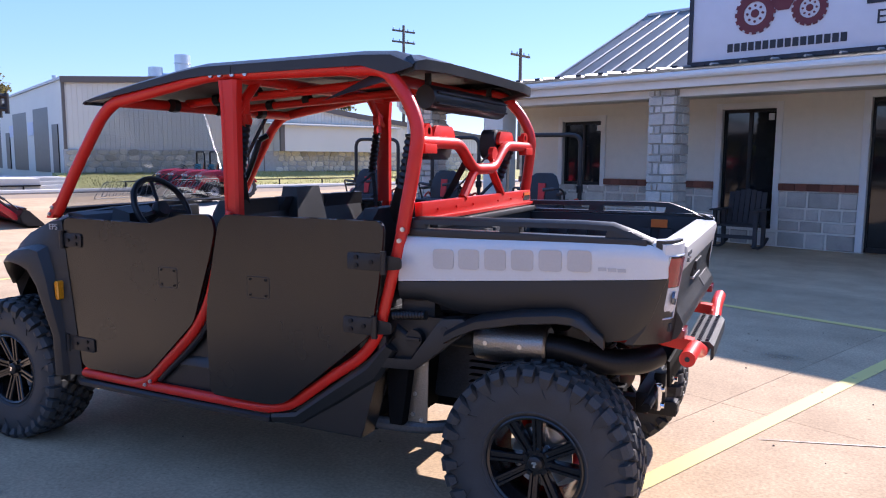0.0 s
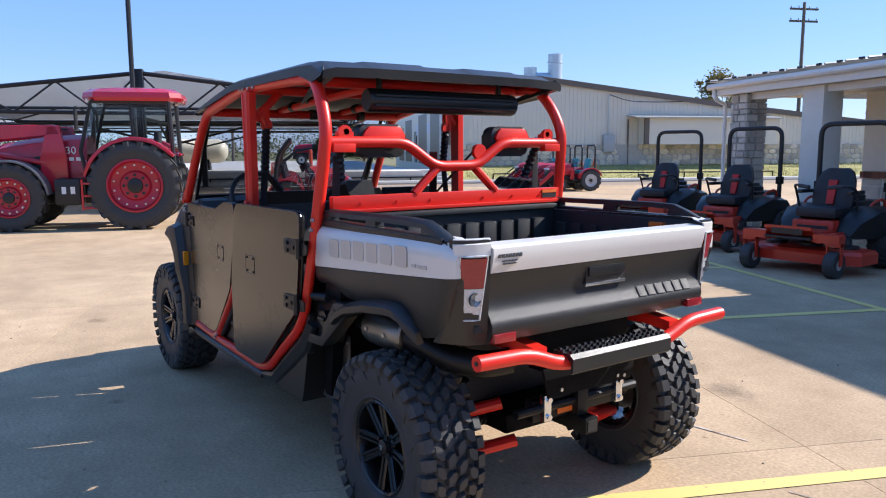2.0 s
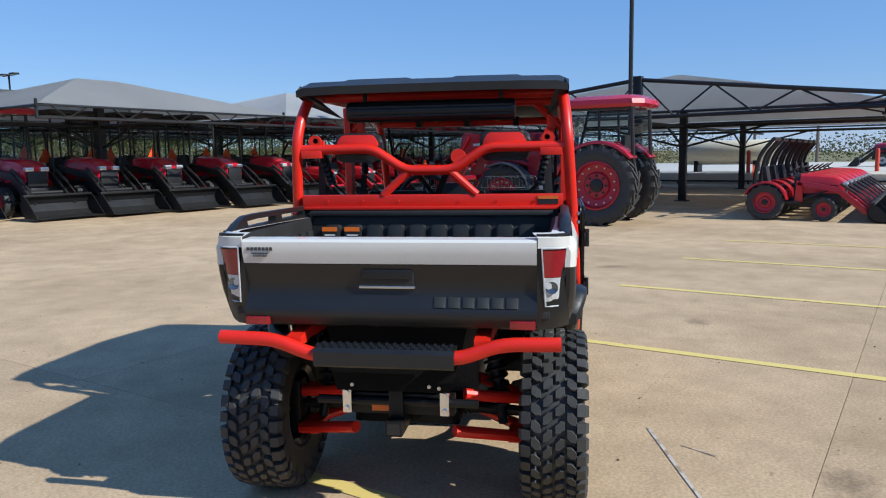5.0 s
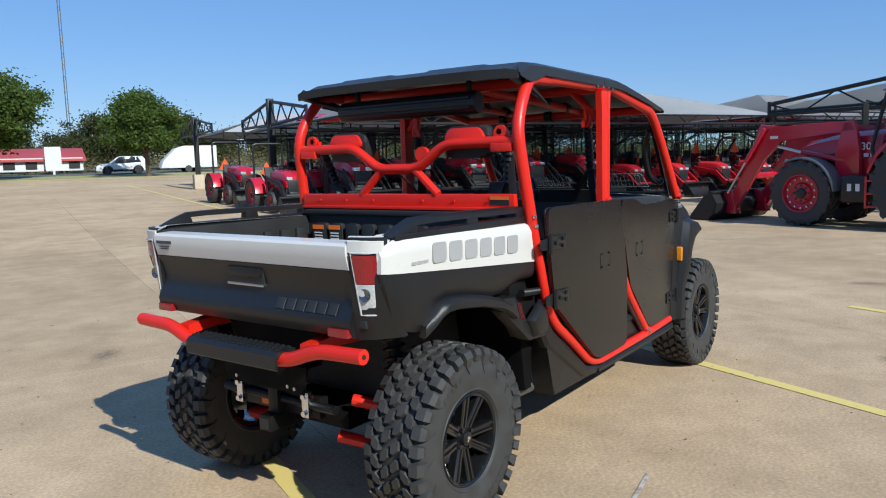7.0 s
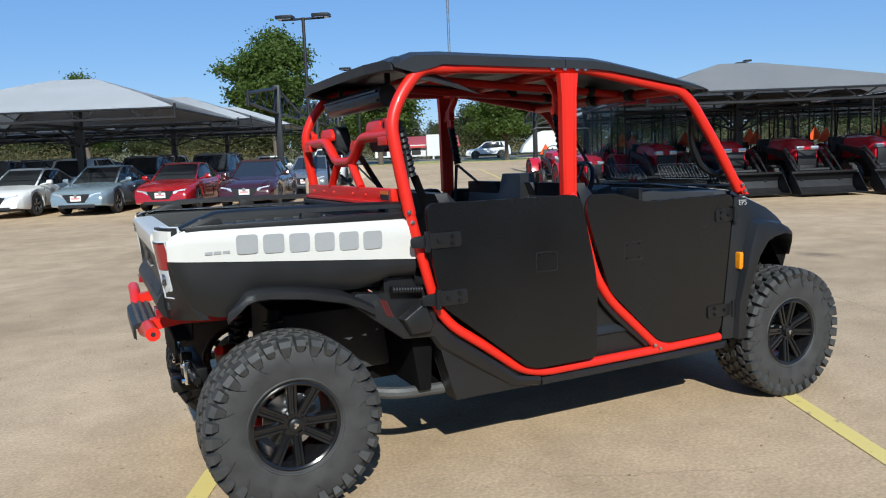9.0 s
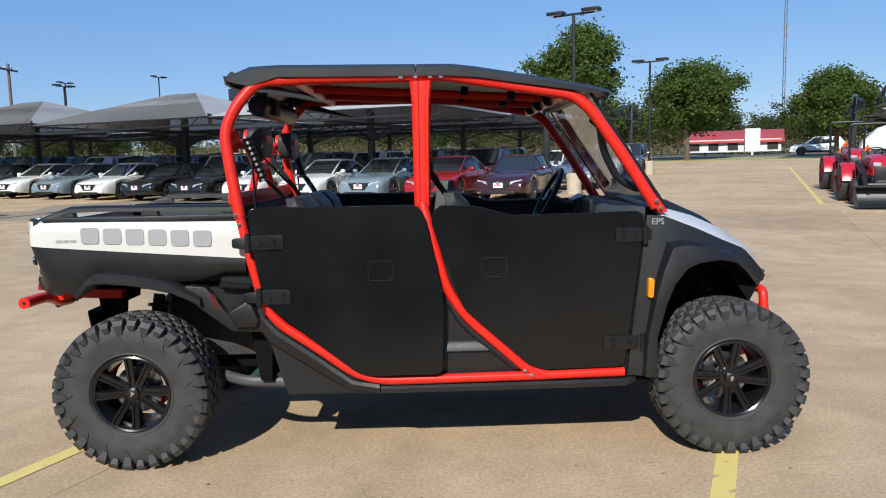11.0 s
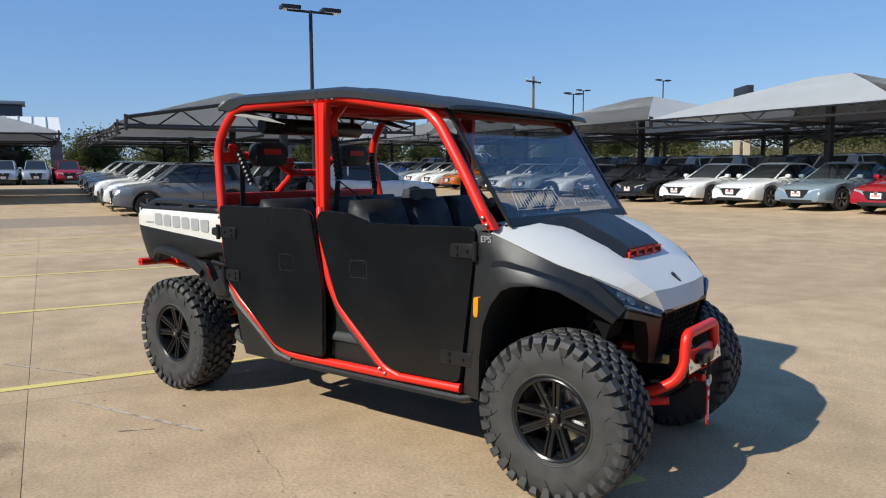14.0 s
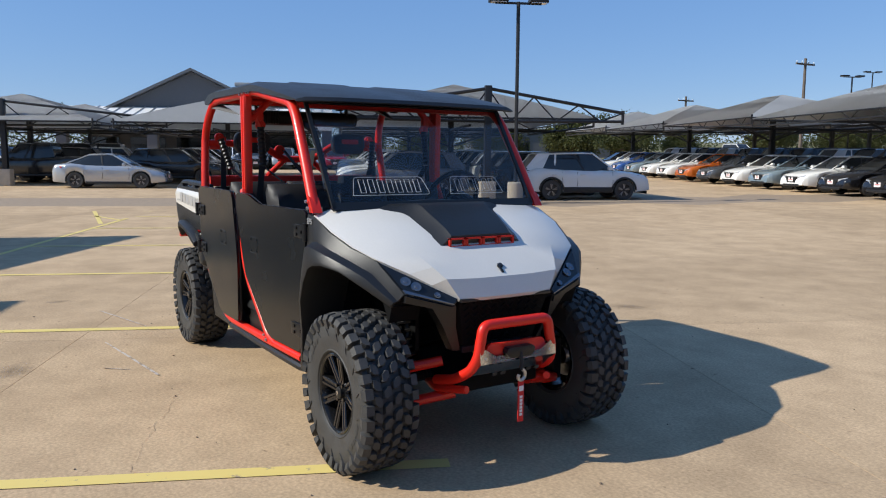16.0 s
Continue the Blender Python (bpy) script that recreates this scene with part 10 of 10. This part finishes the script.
ROWA = "sedans in the front row"
FRONTROW = ["maroon", "red", "grey-blue", "white", "white", "black", "black", "white", "grey-blue", "white", "dark grey", "orange", "white", "white", "grey-blue", "blue", "white", "black"]
for k, colour in enumerate(FRONTROW):
    park("sedan", colour, -5.9 - 2.52 * k, -20.7, -90, group=ROWA)
ROWB = "suvs in the second row"
order = ["black", "dark grey", "white", "black", "silver", "white", "grey", "black", "white", "dark grey"]
for k in range(16):
    park("suv", order[k % 10], -8.4 - 2.6 * k, -25.9, 90, group=ROWB)
ROWC = "cars in the back rows"
for k in range(10):
    park("suv" if k % 3 else "sedan", order[(k * 3 + 2) % 10], -8.0 - 2.65 * k, -33.2, -90, "in the back rows of the lot", ROWC)
# end column by the lane
for sh, colour, s in (("sedan", "grey", -26.6), ("suv", "white", -32.4), ("suv", "dark grey", -38.2)):
    park(sh, colour, -5.0, s, -90, "by the lane at the row's end")
# block towards the far side of the lot
park("suv", "white", -21.7, -8.8, 90, "beside a black lamp post")
park("suv", "grey", -22.3, -2.2, -90, "at the end of a covered row")
BLOCK = "cars in the far block"
for k in range(9):
    park(("suv", "sedan")[k % 2], ("white", "dark grey", "white", "black", "silver", "grey")[k % 6], -25.0 - 2.6 * k, -2.1, -90, "in the covered far block", BLOCK)
    park("suv", ("black", "black", "white", "dark grey")[k % 4], -24.4 - 2.6 * k, -8.4, 90, "in the covered far block", BLOCK)
park("sedan", "silver", -29.6, 9.9, 90, "side-on before dark parked cars")
for k in range(5):
    park("suv", ("black", "dark grey", "white", "black", "blue")[k], -33.5 - 2.7 * k, 8.0, 90, "in the covered far block", BLOCK)
    park(("pickup", "suv")[k % 2], ("black", "black", "dark grey", "white", "black")[k], -33.5 - 2.8 * k, 14.5, -90, "in the covered far block", BLOCK)
for k in range(6):
    park("suv", ("black", "black", "dark grey", "black", "white", "dark grey")[k], -31.5 - 2.7 * k, 20.5, 90, "in the covered far block", BLOCK)
park("pickup", "white", -56, -34, 20, "far off by the trees")


# ---- road, trees and buildings beyond the lot ----
def leaf_mat(name, color):
    """Thin leaves that let some light through."""
    m = mat(name, color, 0.6, var=0.3, scale=0.7, fine=6, spec=0.25)
    nt = m.node_tree
    tl = nt.nodes.new("ShaderNodeBsdfTranslucent")
    tl.inputs[0].default_value = (color[0] * 1.2, color[1] * 1.25, color[2] * 0.9, 1)
    mx = nt.nodes.new("ShaderNodeMixShader")
    mx.inputs[0].default_value = 0.4
    nt.links.new(nt.nodes["Principled BSDF"].outputs[0], mx.inputs[1])
    nt.links.new(tl.outputs[0], mx.inputs[2])
    nt.links.new(mx.outputs[0], nt.nodes["Material Output"].inputs[0])
    return m


LEAF = leaf_mat("green_leaves", (0.085, 0.125, 0.028))
LEAFD = leaf_mat("olive_leaves", (0.075, 0.085, 0.034))
LEAFDRY = leaf_mat("dry_leaves", (0.15, 0.125, 0.058))
BARK = mat("grey_brown_bark", (0.11, 0.085, 0.065), 0.95, var=0.3, scale=3, bump=0.8, fine=30)
ASPHALT = mat("grey_asphalt", (0.115, 0.112, 0.11), 0.9, var=0.15, scale=0.4, bump=0.3, fine=50)
ROOFRED = mat("faded_red_metal_roof", (0.45, 0.06, 0.045), 0.45, var=0.12, scale=0.5)
WHITEWALL = mat("white_painted_wall", (0.62, 0.61, 0.58), 0.7, var=0.08)
GREYWALL = mat("dark_grey_wall", (0.12, 0.12, 0.125), 0.7, var=0.1)
rnd = random.Random(11)


def leaf_cloud(blobs, count, size, seed):
    """Many small leaf quads in the given lobes (centre, radii)."""
    g = random.Random(seed)
    vs, fs = [], []
    vol = [b[1][0] * b[1][1] * b[1][2] for b in blobs]
    for (c, rad), v in zip(blobs, vol):
        for _ in range(int(count * v / sum(vol))):
            p = Vector((g.gauss(0, 0.52), g.gauss(0, 0.52), g.gauss(0, 0.5)))
            p = Vector((c[0] + p.x * rad[0], c[1] + p.y * rad[1], c[2] + p.z * rad[2]))
            u = Vector((g.gauss(0, 1), g.gauss(0, 1), g.gauss(0, 0.7))).normalized()
            w = u.cross(Vector((g.gauss(0, 1), g.gauss(0, 1), g.gauss(0, 1)))).normalized()
            s = size * g.uniform(0.6, 1.3)
            n = len(vs)
            vs += [p + u * s, p + w * s * 0.55, p - u * s, p - w * s * 0.55]
            fs.append((n, n + 1, n + 2, n + 3))
    me = bpy.data.meshes.new("crown")
    me.from_pydata([tuple(v) for v in vs], [], fs)
    return me


def tree(label, h, spread, leaf, seed, count=9000, size=0.16, sparse=False):
    g = random.Random(seed)
    t = thing("tree", label, "tree")
    th = h * 0.28
    bm = B()
    r0 = h * 0.022
    tube(bm, [(0, 0, -0.2), (0.05, 0.02, th * 0.5), (0.0, 0.1, th), (0.1, 0.0, h * 0.55)], [r0 * 1.5, r0 * 1.1, r0, r0 * 0.5], 10)
    trunk = part("trunk", bm, BARK, t)
    near = count > 20000
    bm = B()
    blobs = []
    for k in range(11):
        a = 2 * math.pi * k / 11 * 2.4 + g.uniform(-0.3, 0.3)
        z = h * (0.36 + 0.52 * k / 11) + g.uniform(-0.3, 0.3)
        rr = spread * (0.62 - 0.42 * abs(k / 11 - 0.35)) * g.uniform(0.7, 1.15)
        p = Vector((rr * math.cos(a), rr * math.sin(a), z))
        mid = Vector((p.x * 0.45, p.y * 0.45, z - h * 0.10))
        tube(bm, [(0.02, 0.02, min(z - h * 0.16, h * 0.5)), mid, p], [r0 * 0.55, r0 * 0.35, r0 * 0.12], 6)
        if near:
            part("limb", bm, BARK, t)
            bm = B()
        q = spread * g.uniform(0.34, 0.50) * (0.6 if sparse else 1)
        blobs.append(((p.x, p.y, p.z + 0.1), (q, q, q * g.uniform(0.55, 0.8))))
        for _ in range(3):
            o = Vector((g.gauss(0, 1), g.gauss(0, 1), g.gauss(0, 0.6))) * q * 0.75
            q2 = q * g.uniform(0.3, 0.55)
            blobs.append(((p.x + o.x, p.y + o.y, p.z + o.z), (q2, q2, q2 * 0.75)))
    if not near:
        tagged(part("branchwork", bm, BARK, t), kind="stuff")
    blobs.append(((0, 0, h * 0.86), (spread * 0.34, spread * 0.34, h * 0.12)))
    me = leaf_cloud(blobs, count, size, seed + 1)
    me.materials.append(leaf)
    cr = new("crown", me)
    cr.parent = t
    tagged(cr, kind="stuff")
    return t


def grow(key, make, c, s, k=1.0, turn=0.0, z=0.0):
    m = lot_pose(c, s, turn, z) @ Matrix.Diagonal((k, k, k, 1))
    return place(key, make, m)


oak = lambda: tree("leafy green oak tree beside the road", 11.0, 3.8, LEAF, 3, 34000, 0.15)
elm = lambda: tree("round green tree on the far verge", 8.7, 3.75, LEAF, 8, 30000, 0.15)
dull = lambda: tree("olive-green tree in the belt beyond the road", 7.5, 4.8, LEAFD, 14, 14000, 0.19)
thin = lambda: tree("sparse tall tree beside the warehouse", 9.0, 3.0, LEAFDRY, 21, 3500, 0.16, True)
grow("oak", oak, -13.3, -62, 1.10)
grow("elm", elm, -4.3, -64, 0.98, 70)
grow("elm", elm, 7.1, -63, 0.84, 140)
grow("oak", oak, -34, -72, 0.8, 60)
for k in range(26):
    grow("dull", dull, -64 + 5.4 * k + rnd.uniform(-1.5, 1.5), -94 + rnd.uniform(-6, 3), rnd.uniform(0.6, 0.95), rnd.uniform(0, 360))
for k in range(12):
    grow("dull", dull, -70 + rnd.uniform(-4, 4), -72 + 7 * k, rnd.uniform(0.5, 0.8), rnd.uniform(0, 360))
grow("dull", dull, 78, 7.2, 0.62, 0)
grow("dull", dull, 80, 9.4, 0.5, 50)
grow("dull", dull, 82, 3.4, 0.42, 50)
grow("thin", thin, 80, 12.6, 1.15)
grow("thin", thin, 62, 40, 0.9, 70)

# far belts of wood round the horizon
for nm, a0, a1, dist, hh, mt, cnt in (("far_woods", -35, 200, 150, 5.5, LEAFD, 80000), ("roadside_scrub", -10, 110, 92, 2.2, LEAFDRY, 45000)):
    g = random.Random(len(nm))
    blobs = []
    for k in range(150):
        a = radians(a0 + (a1 - a0) * (k + g.random()) / 150)
        q = g.uniform(0.6, 1.25) * hh
        d2 = dist * g.uniform(0.95, 1.1)
        x, y = d2 * math.cos(a), d2 * math.sin(a)
        blobs.append(((x, y, rise(x, y) + q * 0.45), (q * 1.5, q * 1.5, q * 0.6)))
    me = leaf_cloud(blobs, cnt, 0.26 if hh > 3 else 0.15, 31)
    me.materials.append(mt)
    tagged(new(nm, me), "belt of olive trees and scrub on the horizon" if hh > 3 else "dry scrub and tall grass beyond the dock and road", "trees", kind="stuff")

# road across the end of the lot
bm = B()
rows = []
for i in range(5):
    s = -72 - 2.4 * i
    rows.append([lot(c, s, 0.05) for c in range(-120, 121, 8)])
sheet(bm, rows, 0.2, (0, 0, -1))
solo("road", bm, ASPHALT, "grey asphalt road across the lot's end", "road", kind="structure")
bm = B()
sheet(bm, [[lot(c, s, 0.03) for c in range(-120, 121, 8)] for s in (-62.0, -67, -71.8)], 0.15, (0, 0, -1))
solo("verge", bm, GRASS, "dry grass verge beside the road", "verge", kind="structure")

# red-roofed building over the road
hut = thing("roadside_building", "low white building with a faded red metal roof", "building", lot_pose(-1.2, -84, 0, 0.3))
bm = B()
box(bm, -4.6, 4.6, -4, 4, 0, 1.3)
part("wall", bm, WHITEWALL, hut)
bm = B()
slab(bm, [(-4.4, 0.95), (0, 2.2), (4.4, 0.95), (4.4, 1.08), (0, 2.35), (-4.4, 1.08)], -4.9, 4.9, axis="x")
part("roof", bm, ROOFRED, hut)
for k in range(5):
    bm = B()
    box(bm, -4.3 + 1.9 * k, -3.3 + 1.9 * k, -4.06, -3.9, 0.2, 0.9)
    part("window", bm, BROWNDOOR, hut)
bm = B()
box(bm, -0.72, 0.72, -0.05, 0.05, 0.2, 2.55)
box(bm, -0.1, 0.1, -0.03, 0.03, -0.4, 0.2)
solo("white_sign", bm, WHITEWALL, "plain white roadside sign board before the building", "sign", lot_pose(0.7, -79, 0, 0.2))
park("suv", "white", 6.3, -74, 180, "driving on the road", "")
trailer = thing("enclosed_trailer", "white rounded enclosed trailer on the road", "trailer", lot_pose(12.6, -74, 180))
bm = B()
slab(bm, [(-2.5, 0.45), (2.9, 0.45), (2.6, 1.2), (1.4, 2.35), (0.6, 2.6), (-2.5, 2.6)], -1.05, 1.05, 0.06)
part("body", bm, WHITEWALL, trailer)
for x in (-0.6, 0.3):
    for sg in (-1, 1):
        bm = B()
        lathe(bm, [(0.0, -0.1), (0.33, -0.1), (0.35, 0.0), (0.33, 0.1), (0.0, 0.1)], 20, Matrix.Translation((x, sg * 1.0, 0.35)))
        part("wheel", bm, RUBBER, trailer)
bm = B()
tube(bm, [(2.8, 0, 0.5), (4.0, 0, 0.5)], 0.06, 8)
part("drawbar", bm, DARKSTEEL, trailer)

# grey gabled showroom beyond the cars
hall = thing("showroom", "dark grey gabled building beyond the car rows", "building", lot_pose(-66, 13.2, 0, -0.5))
bm = B()
slab(bm, [(-9, 0), (9, 0), (9, 4.6), (0, 8.9), (-9, 4.6)], 0, -24, axis="x")
part("wall", bm, GREYWALL, hall)
bm = B()
slab(bm, [(-9.6, 4.35), (0, 8.95), (9.6, 4.35), (9.6, 4.6), (0, 9.2), (-9.6, 4.6)], 0.6, -24.5, axis="x")
part("roof", bm, FENDERGREY, hall)
# in the hall's frame x leads to the lot and y away from the shop
bm = B()
slab(bm, [(-0.2, 5.75), (7.2, 4.05), (7.2, 3.55), (-0.2, 3.55)], -16, 12.5)
aw = part("awning", bm, TRIMWHITE, hall, "pale ribbed metal awning", 0)
for k in range(29):
    bm = B()
    y = -15.9 + 0.98 * k
    loft(bm, [[(x, y - 0.05, z), (x, y + 0.05, z), (x, y + 0.03, z + 0.07), (x, y - 0.03, z + 0.07)] for x, z in ((-0.2, 5.75), (7.25, 4.05))])
    part("awning_rib", bm, METALROOF, aw, "", 0)
for y in (-15.5, -9, -2, 5, 12.1):
    bm = B()
    box(bm, 6.2, 7.0, y - 0.4, y + 0.4, 0.3, 3.55)
    part("awning_post", bm, GREYWALL, hall)
for x, y, z in ((-6.5, 5.4, 8.3), (-14.5, 7.4, 7.8)):
    bm = B()
    box(bm, x - 2.6, x, y - 2.2, y + 2.2, 5.0, z)
    dm = part("dormer", bm, GREYWALL, hall)
    bm = B()
    box(bm, x - 2.9, x + 0.3, y - 2.5, y + 2.5, z, z + 0.35, 0.05)
    part("dormer_roof", bm, METALROOF, dm)
for y in range(-8, 9, 4):
    bm = B()
    box(bm, -0.05, 0.06, y - 1.5, y + 1.5, 0.3, 3.0)
    part("window", bm, TOWNGLASS, hall)
shed = thing("service_building", "long low grey building behind the far rows", "building", lot_pose(-105, -32, 0))
bm = B()
box(bm, -10, 0, -12, 14, 0, 4.2)
part("wall", bm, GREYWALL, shed)
bm = B()
box(bm, -10.3, 0.3, -12.3, 14.3, 4.2, 4.5)
part("parapet", bm, TRIMWHITE, shed)
for y in range(-10, 13, 5):
    bm = B()
    box(bm, -0.05, 0.06, y - 1.2, y + 1.2, 0.2, 3.0)
    part("window", bm, TOWNGLASS, shed)
FACING = "cars facing the lot under the awning"
for sh, colour, s2 in (("suv", "grey", 6.6), ("suv", "silver", 4.5), ("suv", "silver", 2.5), ("suv", "red", 0.4), ("suv", "white", 9.2)):
    park(sh, colour, -57.6, s2, 0, "before the showroom awning", FACING)
pylon = thing("pylon_sign", "tall sign with dark panel over the far lot", "sign", lot_pose(-50, -62, 60))
bm = B()
box(bm, -0.3, 0.3, -1.6, -1.3, 0, 8)
box(bm, -0.3, 0.3, 1.3, 1.6, 0, 8)
part("post", bm, PEDESTAL, pylon)
bm = B()
box(bm, -0.35, 0.35, -1.9, 1.9, 6.6, 8.3, 0.05)
part("panel", bm, SIGNNAVY, pylon)

# power poles with crossarms
POLEWOOD = mat("weathered_pole_wood", (0.13, 0.105, 0.085), 0.9, var=0.3)


def power_pole(m, h):
    t = thing("power_pole", "weathered wooden power pole with crossarms", "power pole", m, "power poles")
    bm = B()
    tube(bm, [(0, 0, 0), (0, 0, h)], [0.16, 0.11], 8)
    part("pole", bm, POLEWOOD, t)
    for z in (h - 0.5, h - 1.4) if h > 12 else (h - 0.5,):
        bm = B()
        box(bm, -0.06, 0.06, -1.2, 1.2, z - 0.07, z + 0.07)
        arm = part("crossarm", bm, POLEWOOD, t)
        for y in (-1.1, -0.45, 0.45, 1.1):
            bm = B()
            lathe(bm, [(0.05, z + 0.07), (0.06, z + 0.14), (0.03, z + 0.24), (0.0, z + 0.24)], 8, Matrix.Translation((0, y, 0)), axis="z")
            part("insulator", bm, GALV, arm)
    return t


for c, s, h, tn in ((47.5, 38, 12.6, 0), (34, 38, 9.3, 10), (-56, -40, 9.2, 20), (-78.5, -40, 7.4, 20), (74, -12, 6, 0), (70, -6, 6, 0)):
    power_pole(lot_pose(c, s, tn), h)
mast = thing("radio_mast", "thin lattice radio mast far beyond the road", "mast", lot_pose(4, -108))
bm = B()
for k in range(3):
    a = 2 * math.pi * k / 3
    strut(bm, (0.18 * math.cos(a), 0.18 * math.sin(a), 0), (0.18 * math.cos(a), 0.18 * math.sin(a), 34), 0.05)
for k in range(68):
    a, b2 = 2 * math.pi * k / 3, 2 * math.pi * (k + 1) / 3
    strut(bm, (0.18 * math.cos(a), 0.18 * math.sin(a), k / 2), (0.18 * math.cos(b2), 0.18 * math.sin(b2), k / 2 + 0.5), 0.028, 4)
part("lattice", bm, mat("dull_mast_steel", (0.11, 0.11, 0.115), 0.6, var=0.15), mast)
